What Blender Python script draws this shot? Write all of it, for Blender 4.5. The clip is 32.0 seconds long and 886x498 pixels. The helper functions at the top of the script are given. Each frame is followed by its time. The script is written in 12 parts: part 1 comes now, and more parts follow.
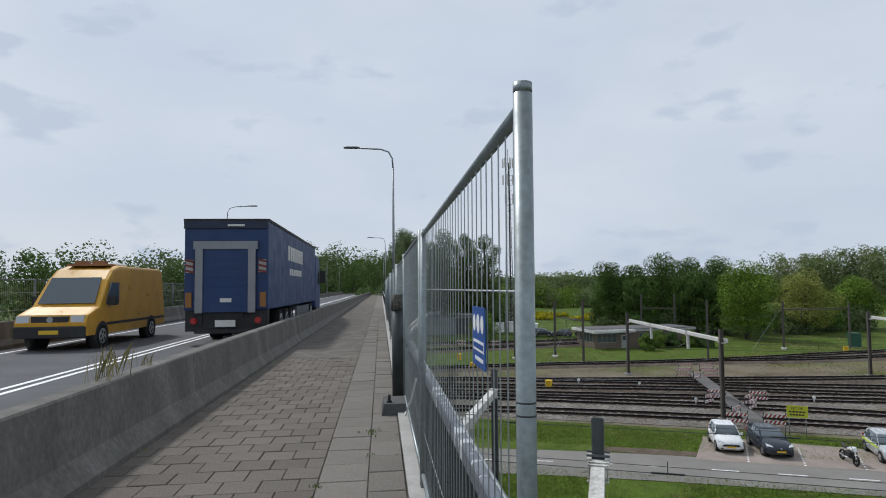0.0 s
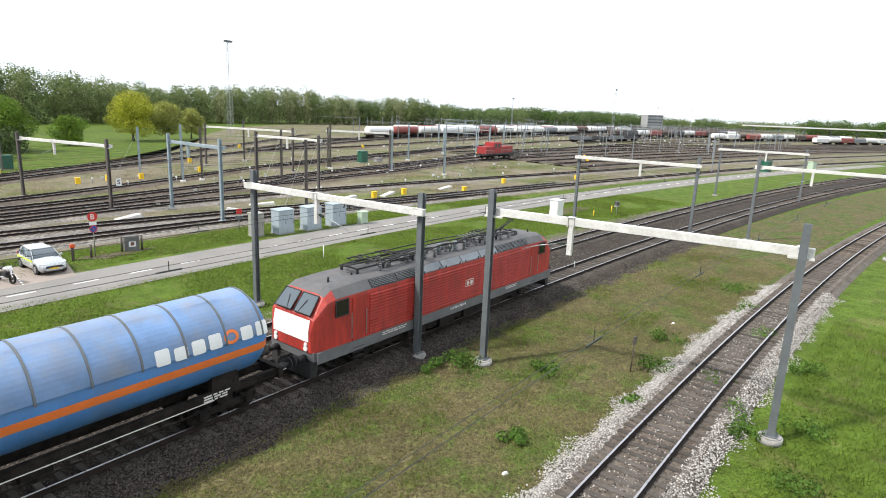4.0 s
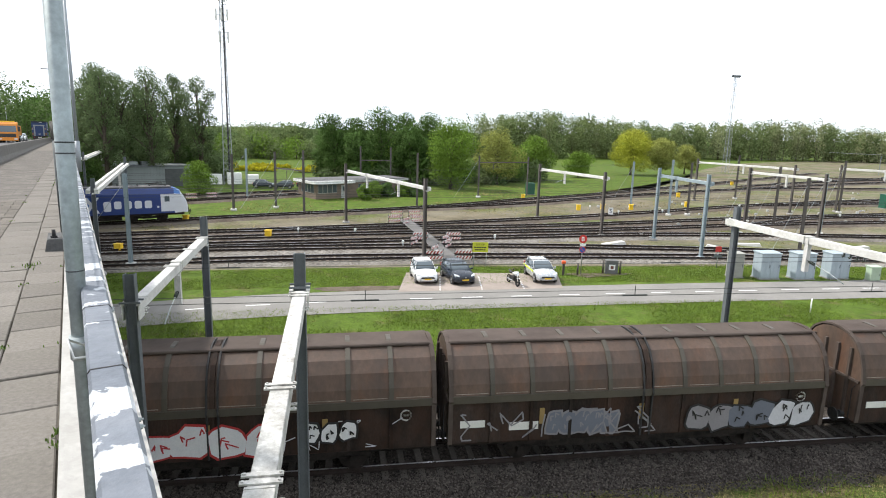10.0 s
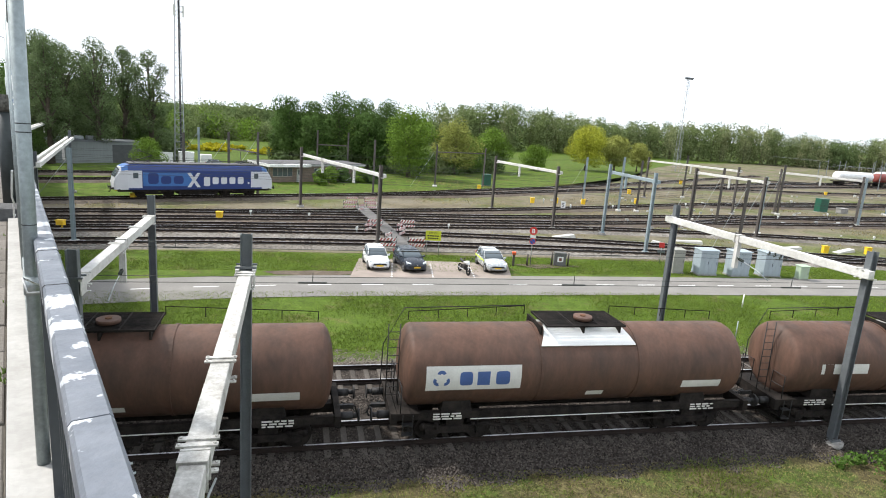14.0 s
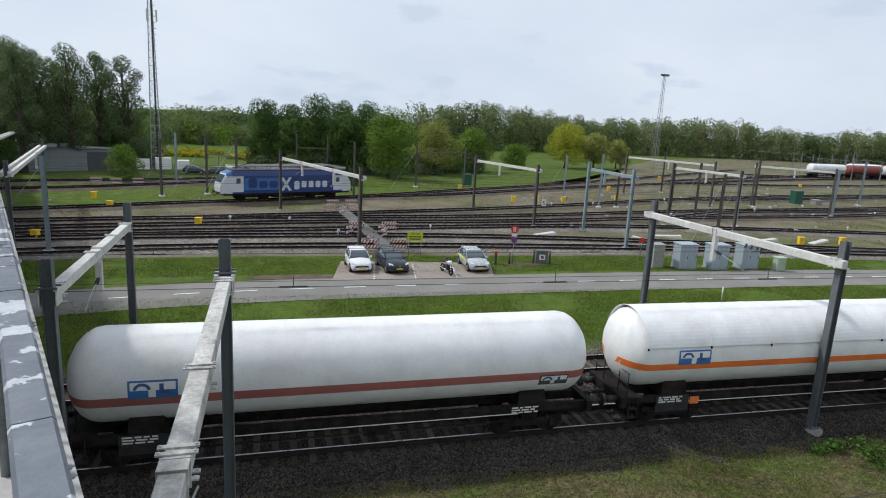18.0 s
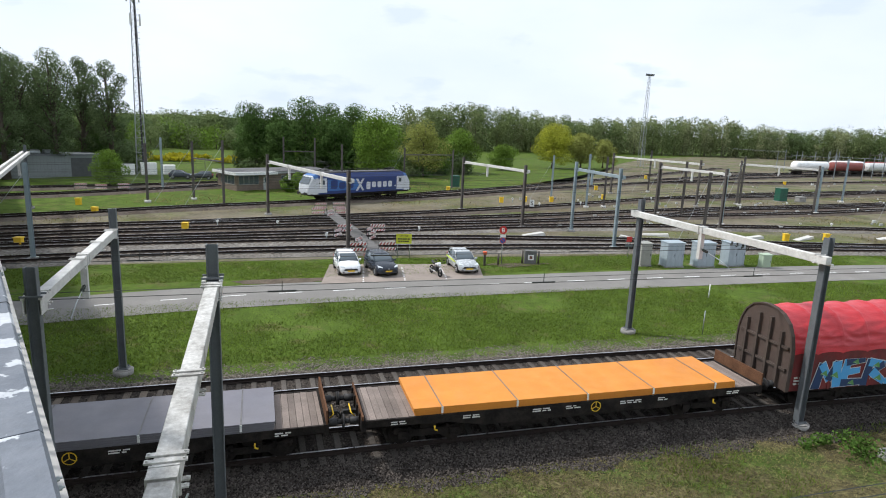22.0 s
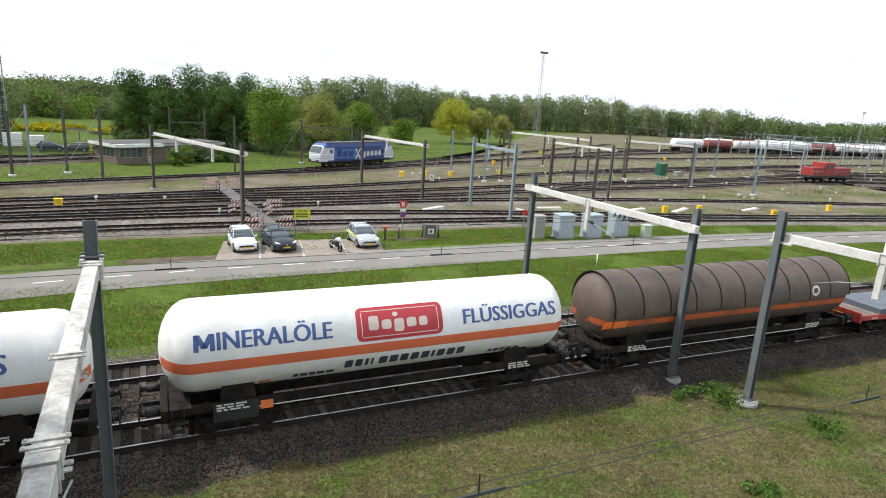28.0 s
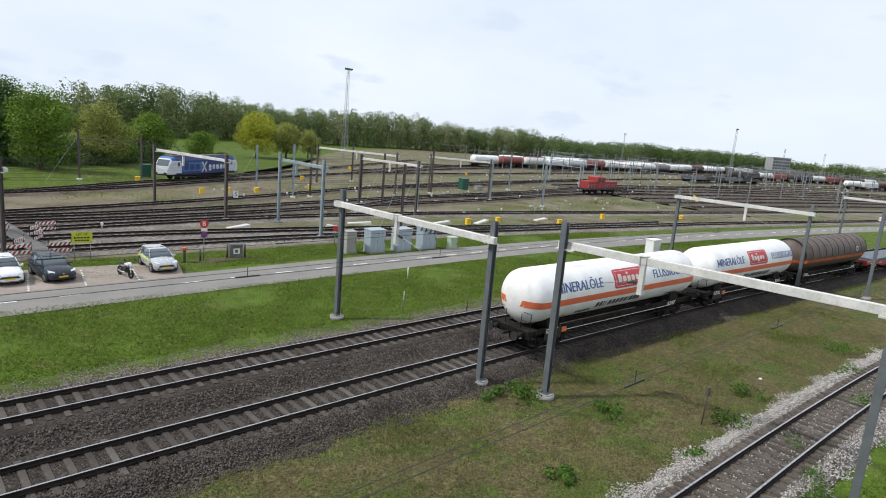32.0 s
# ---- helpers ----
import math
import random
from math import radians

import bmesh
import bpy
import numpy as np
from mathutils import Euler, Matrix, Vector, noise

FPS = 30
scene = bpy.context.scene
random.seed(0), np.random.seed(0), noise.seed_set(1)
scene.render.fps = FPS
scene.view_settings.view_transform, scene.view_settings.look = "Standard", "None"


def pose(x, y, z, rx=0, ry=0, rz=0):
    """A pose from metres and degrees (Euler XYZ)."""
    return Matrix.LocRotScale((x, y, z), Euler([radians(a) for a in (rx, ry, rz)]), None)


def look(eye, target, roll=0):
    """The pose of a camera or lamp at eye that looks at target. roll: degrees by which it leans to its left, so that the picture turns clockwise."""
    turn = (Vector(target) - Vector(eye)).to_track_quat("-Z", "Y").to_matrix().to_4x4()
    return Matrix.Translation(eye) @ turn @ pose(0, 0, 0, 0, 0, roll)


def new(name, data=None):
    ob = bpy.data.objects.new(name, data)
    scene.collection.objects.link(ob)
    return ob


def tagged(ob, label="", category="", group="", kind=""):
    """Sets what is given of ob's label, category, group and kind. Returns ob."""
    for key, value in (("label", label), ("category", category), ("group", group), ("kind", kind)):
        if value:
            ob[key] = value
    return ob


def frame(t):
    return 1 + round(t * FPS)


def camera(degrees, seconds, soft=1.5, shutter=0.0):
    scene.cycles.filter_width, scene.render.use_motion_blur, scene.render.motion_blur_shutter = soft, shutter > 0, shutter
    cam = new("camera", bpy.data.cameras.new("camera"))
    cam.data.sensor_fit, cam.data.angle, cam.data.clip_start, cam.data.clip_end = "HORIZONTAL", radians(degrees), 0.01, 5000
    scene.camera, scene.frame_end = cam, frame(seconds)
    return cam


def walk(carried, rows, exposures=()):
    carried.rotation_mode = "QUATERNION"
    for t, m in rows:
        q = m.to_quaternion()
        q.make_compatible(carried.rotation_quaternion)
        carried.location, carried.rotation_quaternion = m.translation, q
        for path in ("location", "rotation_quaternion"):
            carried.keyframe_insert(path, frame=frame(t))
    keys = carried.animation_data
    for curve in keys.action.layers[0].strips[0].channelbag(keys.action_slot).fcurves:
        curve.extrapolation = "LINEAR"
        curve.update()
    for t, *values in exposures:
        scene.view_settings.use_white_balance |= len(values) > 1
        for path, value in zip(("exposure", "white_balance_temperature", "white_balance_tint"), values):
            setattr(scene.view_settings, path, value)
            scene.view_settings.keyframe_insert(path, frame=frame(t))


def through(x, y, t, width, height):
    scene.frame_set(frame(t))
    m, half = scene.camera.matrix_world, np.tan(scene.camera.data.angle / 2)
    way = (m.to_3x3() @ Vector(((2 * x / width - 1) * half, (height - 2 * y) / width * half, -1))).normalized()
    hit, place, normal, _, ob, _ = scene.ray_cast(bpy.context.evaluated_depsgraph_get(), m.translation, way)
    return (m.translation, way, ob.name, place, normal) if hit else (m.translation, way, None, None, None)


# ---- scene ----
cam = camera(72.50, 32.0, soft=1.0)
PATH = [
    (0.0, pose(-0.955, 0.828, 10.991, 92.61, 0.60, 29.42)),
    (0.5, pose(-0.665, 0.748, 10.947, 88.90, 1.54, 13.84)),
    (1.0, pose(-0.546, 0.801, 10.890, 83.89, 0.92, -0.90)),
    (1.5, pose(-0.501, 0.844, 10.893, 79.69, -0.30, -14.89)),
    (2.0, pose(-0.595, 0.943, 10.868, 76.12, -1.52, -24.23)),
    (2.5, pose(-0.620, 0.937, 10.874, 75.33, -2.15, -27.37)),
    (3.0, pose(-0.635, 0.890, 10.859, 74.91, -2.64, -32.64)),
    (3.5, pose(-0.600, 0.867, 10.878, 75.91, -2.01, -38.39)),
    (5.5, pose(-0.588, 0.686, 10.637, 79.43, -1.96, -40.75)),
    (6.0, pose(-0.642, 0.685, 10.671, 79.30, -1.90, -32.82)),
    (6.5, pose(-0.571, 0.703, 10.712, 77.68, -0.71, -24.95)),
    (7.0, pose(-0.569, 0.775, 10.720, 78.74, -0.40, -19.69)),
    (7.5, pose(-0.459, 0.803, 10.790, 79.14, -0.21, -17.10)),
    (8.0, pose(-0.451, 0.766, 10.764, 78.91, -0.54, -14.13)),
    (8.5, pose(-0.485, 0.708, 10.775, 78.80, -1.04, -9.82)),
    (9.0, pose(-0.421, 0.642, 10.771, 78.99, -0.87, -2.86)),
    (9.5, pose(-0.363, 0.555, 10.763, 78.86, -1.13, 0.96)),
    (10.0, pose(-0.336, 0.561, 10.752, 78.91, -1.44, 4.01)),
    (10.5, pose(-0.354, 0.526, 10.754, 79.28, -1.53, 7.51)),
    (11.0, pose(-0.353, 0.499, 10.748, 79.52, -2.07, 5.96)),
    (11.5, pose(-0.331, 0.412, 10.786, 79.25, -2.35, 2.95)),
    (12.0, pose(-0.314, 0.363, 10.786, 78.67, -3.07, 0.10)),
    (12.5, pose(-0.237, 0.270, 10.768, 78.41, -3.39, 0.39)),
    (13.0, pose(-0.121, 0.211, 10.771, 77.97, -3.50, 1.71)),
    (13.5, pose(-0.071, 0.103, 10.774, 77.94, -3.77, 0.94)),
    (14.0, pose(-0.005, 0.009, 10.807, 78.03, -4.04, 0.34)),
    (14.5, pose(0.025, -0.009, 10.804, 77.93, -3.37, -0.49)),
    (16.5, pose(0.037, 0.023, 10.793, 77.64, -3.30, -1.53)),
    (17.0, pose(0.057, 0.015, 10.787, 77.76, -3.31, -1.60)),
    (17.5, pose(0.050, 0.006, 10.790, 77.97, -2.98, -1.65)),
    (18.0, pose(0.058, 0.003, 10.797, 78.20, -2.97, -1.55)),
    (18.5, pose(0.038, 0.042, 10.790, 78.31, -2.85, -1.39)),
    (19.0, pose(0.048, 0.047, 10.809, 78.33, -3.12, -1.50)),
    (19.5, pose(0.038, 0.046, 10.795, 78.38, -3.10, -1.56)),
    (20.0, pose(0.043, 0.052, 10.806, 78.37, -2.77, -1.68)),
    (20.5, pose(0.055, 0.022, 10.818, 78.38, -2.46, -1.76)),
    (21.0, pose(0.057, 0.035, 10.801, 78.50, -2.25, -1.93)),
    (21.5, pose(0.067, 0.009, 10.803, 78.55, -2.10, -2.26)),
    (22.0, pose(0.074, -0.022, 10.817, 78.40, -2.38, -2.73)),
    (22.5, pose(0.111, -0.049, 10.822, 78.18, -2.68, -3.37)),
    (23.0, pose(0.158, -0.138, 10.845, 77.87, -2.24, -4.37)),
    (23.5, pose(0.145, -0.177, 10.861, 76.74, -3.54, -6.09)),
    (24.0, pose(0.143, -0.199, 10.857, 75.44, -4.88, -9.87)),
    (24.5, pose(0.113, -0.218, 10.847, 75.10, -4.40, -11.41)),
    (25.0, pose(0.122, -0.242, 10.839, 74.31, -5.18, -11.65)),
    (25.5, pose(0.143, -0.260, 10.840, 74.74, -5.41, -10.88)),
    (27.5, pose(0.159, -0.263, 10.817, 76.11, -3.49, -11.85)),
    (28.0, pose(0.175, -0.269, 10.826, 76.49, -3.52, -11.98)),
    (28.5, pose(0.182, -0.281, 10.838, 76.83, -3.62, -11.94)),
    (29.0, pose(0.199, -0.298, 10.843, 77.07, -3.35, -12.21)),
    (29.5, pose(0.203, -0.292, 10.842, 77.27, -3.34, -12.56)),
    (30.0, pose(0.217, -0.278, 10.861, 77.30, -3.38, -12.91)),
    (30.5, pose(0.226, -0.326, 10.876, 77.20, -3.22, -13.39)),
    (31.0, pose(0.258, -0.346, 10.827, 76.83, -4.00, -21.47)),
    (31.5, pose(0.261, -0.349, 10.848, 77.54, -4.64, -31.31)),
    (32.0, pose(0.253, -0.315, 10.922, 79.17, -4.79, -29.74)),
]
EXPOSURES = [(0.0, -0.56, 6150, 10), (1.0, -0.38, 6200, 10), (2.0, 0.3, 6450, 10), (3.0, 0.52, 6500, 10), (6.0, 0.60, 6500, 10), (14.0, 0.58, 6500, 10), (16.5, -0.08, 6200, 10), (18.0, -0.32, 6150, 10), (20.0, -0.34, 6150, 10), (22.0, 0.06, 6250, 10), (23.0, 0.4, 6500, 10), (24.0, 0.58, 6500, 10), (28.0, 0.33, 6500, 10), (29.0, -0.10, 6350, 10), (30.0, -0.36, 6150, 10), (31.0, -0.26, 6200, 10), (32.0, -0.06, 6300, 10)]
walk(cam, PATH, EXPOSURES)

# ---- world, sun ----
SUN_AZ, SUN_EL = math.atan2(0.29, -0.957), radians(49)
world = bpy.data.worlds.new("world")
scene.world = world
world.use_nodes = True
wn, wl = world.node_tree.nodes, world.node_tree.links
wn.clear()
w_out = wn.new("ShaderNodeOutputWorld")
w_bg = wn.new("ShaderNodeBackground")
w_sky = wn.new("ShaderNodeTexSky")
w_sky.sky_type = "NISHITA"
w_sky.sun_disc = False
w_sky.sun_elevation = SUN_EL
w_sky.sun_rotation = math.pi / 2 - SUN_AZ
w_sky.air_density, w_sky.dust_density, w_sky.ozone_density = 1.0, 2.0, 1.0
w_tc = wn.new("ShaderNodeTexCoord")
w_map = wn.new("ShaderNodeMapping")
w_map.inputs["Scale"].default_value = (1.0, 1.0, 2.6)
w_noise = wn.new("ShaderNodeTexNoise")
w_noise.inputs["Scale"].default_value = 2.6
w_noise.inputs["Detail"].default_value = 7.0
w_noise.inputs["Roughness"].default_value = 0.55
w_ramp = wn.new("ShaderNodeValToRGB")
w_ramp.color_ramp.elements[0].position, w_ramp.color_ramp.elements[1].position = 0.30, 0.68
w_ramp.color_ramp.elements[0].color = (0.86, 0.86, 0.86, 1)
w_ramp.color_ramp.elements[1].color = (0.96, 0.96, 0.96, 1)
w_cloud = wn.new("ShaderNodeTexNoise")
w_cloud.inputs["Scale"].default_value = 2.2
w_cloud.inputs["Detail"].default_value = 6.0
w_cramp = wn.new("ShaderNodeValToRGB")
w_cramp.color_ramp.elements[0].position, w_cramp.color_ramp.elements[1].position = 0.35, 0.70
w_cramp.color_ramp.elements[0].color = (9.5, 10.4, 11.6, 1)
w_cramp.color_ramp.elements[1].color = (11.0, 11.5, 12.2, 1)
w_mix = wn.new("ShaderNodeMix")
w_mix.data_type = "RGBA"
wl.new(w_tc.outputs["Generated"], w_map.inputs["Vector"])
wl.new(w_map.outputs["Vector"], w_noise.inputs["Vector"])
wl.new(w_map.outputs["Vector"], w_cloud.inputs["Vector"])
wl.new(w_noise.outputs["Fac"], w_ramp.inputs["Fac"])
wl.new(w_cloud.outputs["Fac"], w_cramp.inputs["Fac"])
wl.new(w_ramp.outputs["Color"], w_mix.inputs["Factor"])
wl.new(w_sky.outputs["Color"], w_mix.inputs["A"])
wl.new(w_cramp.outputs["Color"], w_mix.inputs["B"])
w_puff = wn.new("ShaderNodeTexNoise")
w_puff.inputs["Scale"].default_value = 6.5
w_puff.inputs["Detail"].default_value = 6.0
w_puff.inputs["Roughness"].default_value = 0.5
w_pramp = wn.new("ShaderNodeValToRGB")
w_pramp.color_ramp.elements[0].position, w_pramp.color_ramp.elements[1].position = 0.60, 0.68
w_pramp.color_ramp.elements[0].color = (0, 0, 0, 1)
w_pramp.color_ramp.elements[1].color = (0.7, 0.7, 0.7, 1)
w_mix2 = wn.new("ShaderNodeMix")
w_mix2.data_type = "RGBA"
w_mix2.inputs["B"].default_value = (7.9, 8.9, 10.2, 1)
wl.new(w_map.outputs["Vector"], w_puff.inputs["Vector"])
wl.new(w_puff.outputs["Fac"], w_pramp.inputs["Fac"])
wl.new(w_pramp.outputs["Color"], w_mix2.inputs["Factor"])
wl.new(w_mix.outputs["Result"], w_mix2.inputs["A"])
wl.new(w_mix2.outputs["Result"], w_bg.inputs["Color"])
w_bg.inputs["Strength"].default_value = 0.094
wl.new(w_bg.outputs["Background"], w_out.inputs["Surface"])

sun_data = bpy.data.lights.new("sun", "SUN")
sun_data.energy, sun_data.angle, sun_data.color = 3.6, radians(4.0), (1.0, 0.96, 0.90)
sun = new("sun", sun_data)
to_sun = Vector((math.cos(SUN_AZ) * math.cos(SUN_EL), math.sin(SUN_AZ) * math.cos(SUN_EL), math.sin(SUN_EL)))
sun.matrix_world = look(to_sun * 200, (0, 0, 0))

# ---- materials ----
def lin(h):
    c = [int(h[i:i + 2], 16) / 255 for i in (0, 2, 4)]
    return tuple(v / 12.92 if v <= 0.04045 else ((v + 0.055) / 1.055) ** 2.4 for v in c)


MATS = {}


def mat(name, base, rough=0.6, metal=0.0, var=0.18, scale=1.5, fine=0.10, fscale=25.0, bump=0.0, bscale=40.0,
        dirt=None, dirt_amt=0.5, dirt_scale=0.8, stretch=(1, 1, 1), rand=0.0, island=0.0, alt=None, alt_pos=(0.45, 0.6), alt_scale=0.3, spec=0.5):
    """A procedural surface: base colour varied at two scales, an optional second colour in patches, dirt and relief."""
    if name in MATS:
        return MATS[name]
    if isinstance(base, str):
        base = lin(base)
    m = bpy.data.materials.new(name)
    m.use_nodes = True
    n, l = m.node_tree.nodes, m.node_tree.links
    b = n["Principled BSDF"]
    b.inputs["Metallic"].default_value = metal
    b.inputs["Specular IOR Level"].default_value = min(spec, 0.10) if rough >= 0.8 else spec
    tc = n.new("ShaderNodeTexCoord")
    mp = n.new("ShaderNodeMapping")
    mp.inputs["Scale"].default_value = stretch
    l.new(tc.outputs["Object"], mp.inputs["Vector"])

    def noisy(sc, detail=4.0, rough_=0.6):
        t = n.new("ShaderNodeTexNoise")
        t.inputs["Scale"].default_value = sc
        t.inputs["Detail"].default_value = detail
        t.inputs["Roughness"].default_value = rough_
        l.new(mp.outputs["Vector"], t.inputs["Vector"])
        return t.outputs["Fac"]

    def ranged(sock, lo, hi, a=0.3, c=0.7):
        r = n.new("ShaderNodeMapRange")
        r.inputs["From Min"].default_value, r.inputs["From Max"].default_value = a, c
        r.inputs["To Min"].default_value, r.inputs["To Max"].default_value = lo, hi
        l.new(sock, r.inputs["Value"])
        return r.outputs["Result"]

    def mixed(fac, a, c, mode="MIX"):
        x = n.new("ShaderNodeMix")
        x.data_type, x.blend_type = "RGBA", mode
        for key, v in (("Factor", fac), ("A", a), ("B", c)):
            if isinstance(v, (tuple, list)):
                x.inputs[key].default_value = (*v[:3], 1) if key != "Factor" else v
            elif isinstance(v, float):
                x.inputs[key].default_value = v
            else:
                l.new(v, x.inputs[key])
        return x.outputs["Result"]

    def times(sock_col, sock_val):
        x = n.new("ShaderNodeVectorMath")
        x.operation = "SCALE"
        l.new(sock_col, x.inputs[0])
        l.new(sock_val, x.inputs["Scale"])
        return x.outputs["Vector"]

    rgb = n.new("ShaderNodeRGB")
    rgb.outputs[0].default_value = (*base, 1)
    col = rgb.outputs[0]
    if alt is not None:
        col = mixed(ranged(noisy(alt_scale, 5.0), 0.0, 1.0, *alt_pos), col, lin(alt) if isinstance(alt, str) else alt)
    col = times(col, ranged(noisy(scale), 1 - var, 1 + var))
    col = times(col, ranged(noisy(fscale, 3.0), 1 - fine, 1 + fine))
    if rand:
        oi = n.new("ShaderNodeObjectInfo")
        col = times(col, ranged(oi.outputs["Random"], 1 - rand, 1 + rand, 0.0, 1.0))
    if island:
        ge = n.new("ShaderNodeNewGeometry")
        col = times(col, ranged(ge.outputs["Random Per Island"], 1 - island, 1 + island, 0.0, 1.0))
    if dirt is not None:
        dn = ranged(noisy(dirt_scale, 6.0, 0.7), 0.0, dirt_amt, 0.42, 0.68)
        col = mixed(dn, col, lin(dirt) if isinstance(dirt, str) else dirt)
    l.new(col, b.inputs["Base Color"])
    l.new(ranged(noisy(scale * 3), max(0.02, rough - 0.1), min(1, rough + 0.1)), b.inputs["Roughness"])
    if bump:
        bn_ = n.new("ShaderNodeBump")
        bn_.inputs["Strength"].default_value = bump
        bn_.inputs["Distance"].default_value = 0.02
        l.new(noisy(bscale, 5.0), bn_.inputs["Height"])
        l.new(bn_.outputs["Normal"], b.inputs["Normal"])
    MATS[name] = m
    return m


def glass_mat(name, tint="2a3034", rough=0.05):
    m = bpy.data.materials.new(name)
    m.use_nodes = True
    b = m.node_tree.nodes["Principled BSDF"]
    b.inputs["Base Color"].default_value = (*lin(tint), 1)
    b.inputs["Roughness"].default_value = rough
    b.inputs["Specular IOR Level"].default_value = 0.8
    MATS[name] = m
    return m


GRASS = mat("grass", (0.064, 0.098, 0.014), 0.9, var=0.42, scale=0.9, fine=0.6, fscale=9.0, bump=0.9, bscale=9.0,
            alt=(0.10, 0.095, 0.035), alt_pos=(0.54, 0.66), alt_scale=0.55, dirt=(0.075, 0.125, 0.014), dirt_amt=0.75, dirt_scale=2.6)
DRYGRASS = mat("dry_grass", (0.098, 0.086, 0.040), 0.95, var=0.35, scale=1.8, fine=0.75, fscale=10.0, bump=0.9, bscale=12.0,
               alt=(0.060, 0.090, 0.018), alt_pos=(0.46, 0.60), alt_scale=0.5, dirt=(0.065, 0.050, 0.032), dirt_amt=0.6, dirt_scale=2.2)
YARD = mat("yard_ground", (0.125, 0.106, 0.068), 0.95, var=0.30, scale=0.25, fine=0.5, fscale=3.5, bump=0.6, bscale=6.0,
           alt=(0.085, 0.098, 0.030), alt_pos=(0.46, 0.58), alt_scale=0.07, dirt=(0.20, 0.18, 0.14), dirt_amt=0.7, dirt_scale=0.16)
ASPHALT = mat("asphalt", (0.215, 0.205, 0.19), 0.88, var=0.10, scale=0.35, fine=0.16, fscale=12.0, bump=0.25, bscale=90.0,
              dirt=(0.165, 0.157, 0.148), dirt_amt=0.5, dirt_scale=0.3, stretch=(1, 1, 1))
ROAD_DECK = mat("deck_asphalt", (0.11, 0.11, 0.115), 0.85, var=0.1, scale=0.4, fine=0.14, fscale=70.0, bump=0.2, bscale=90.0)
BALLAST = mat("ballast", (0.048, 0.040, 0.034), 0.95, var=0.3, scale=0.8, fine=0.7, fscale=11.0, bump=1.0, bscale=14.0,
              dirt=(0.034, 0.029, 0.026), dirt_amt=0.6, dirt_scale=0.6)
BALLAST_FAR = mat("yard_ballast", (0.098, 0.078, 0.062), 0.95, var=0.3, scale=0.5, fine=0.6, fscale=5.0, bump=0.8, bscale=8.0,
                  dirt=(0.15, 0.135, 0.115), dirt_amt=0.7, dirt_scale=0.3)
BALLAST_GREY = mat("grey_yard_ballast", (0.20, 0.185, 0.165), 0.95, var=0.25, scale=0.5, fine=0.6, fscale=6.0, bump=0.8, bscale=9.0,
                   dirt=(0.10, 0.085, 0.07), dirt_amt=0.65, dirt_scale=0.35)
# Dark colour for oily ballast together with the shade of the rails.
STAINED_SHADED = mat("stained_ballast", (0.045, 0.036, 0.030), 0.95, var=0.35, scale=0.5, fine=0.6, fscale=5.0, dirt=(0.10, 0.085, 0.07), dirt_amt=0.5, dirt_scale=0.25)
RAIL = mat("rail_steel", (0.030, 0.023, 0.020), 0.85, 0.0, var=0.2, scale=2.0, fine=0.2, fscale=30.0)
RAILTOP = mat("rail_head", (0.42, 0.41, 0.42), 0.32, 0.85, var=0.08, scale=1.0, fine=0.05, fscale=30.0)
SLEEPER = mat("concrete_sleeper", (0.085, 0.075, 0.066), 0.9, var=0.15, scale=2.0, fine=0.25, fscale=20.0, rand=0.3, bump=0.2)
SLEEPER_FAR = mat("old_sleeper", (0.115, 0.095, 0.078), 0.95, var=0.2, scale=1.0, fine=0.2, island=0.5)
CONCRETE = mat("concrete", (0.33, 0.32, 0.30), 0.9, var=0.14, scale=0.8, fine=0.14, fscale=30.0, bump=0.25, bscale=60.0,
               dirt=(0.14, 0.13, 0.12), dirt_amt=0.55, dirt_scale=1.2)
BARRIER = mat("barrier_concrete", (0.170, 0.160, 0.146), 0.9, var=0.28, scale=1.1, fine=0.22, fscale=22.0, bump=0.3, bscale=60.0,
              dirt=(0.09, 0.09, 0.08), dirt_amt=0.7, dirt_scale=1.0, stretch=(1, 1, 0.6))
PAVER = mat("paver", (0.150, 0.134, 0.116), 0.92, var=0.14, scale=1.0, fine=0.22, fscale=50.0, bump=0.25, bscale=80.0, rand=0.14, dirt=(0.10, 0.095, 0.085), dirt_amt=0.5, dirt_scale=1.3)
SLAB = mat("slab", (0.175, 0.160, 0.143), 0.92, var=0.12, scale=1.2, fine=0.16, fscale=40.0, bump=0.25, bscale=70.0, rand=0.14,
           dirt=(0.16, 0.15, 0.12), dirt_amt=0.4, dirt_scale=2.0)
JOINT = mat("joint_sand", (0.10, 0.09, 0.075), 0.95, var=0.2, fine=0.2)
WHITECONC = mat("painted_kerb", (0.42, 0.41, 0.39), 0.85, var=0.1, scale=1.5, fine=0.08, dirt=(0.25, 0.24, 0.22), dirt_amt=0.5, dirt_scale=2.5)
GALV = mat("galvanised_steel", (0.34, 0.37, 0.37), 0.5, 0.65, var=0.12, scale=4.0, fine=0.12, fscale=40.0)
GREYSTEEL = mat("grey_painted_steel", (0.125, 0.137, 0.145), 0.6, 0.2, var=0.12, scale=2.0, fine=0.1)
BROWNSTEEL = mat("weathered_post_steel", (0.10, 0.088, 0.080), 0.7, 0.2, var=0.15, scale=2.0, fine=0.1)
BLUESTEEL = mat("bluish_galvanised", (0.29, 0.35, 0.38), 0.55, 0.35, var=0.1, scale=2.0, fine=0.08)
WHITEBEAM = mat("white_beam", (0.60, 0.59, 0.56), 0.65, 0.0, var=0.14, scale=1.2, fine=0.10, fscale=14.0, dirt=(0.32, 0.30, 0.27), dirt_amt=0.4, dirt_scale=3.0, stretch=(1, 1, 1))
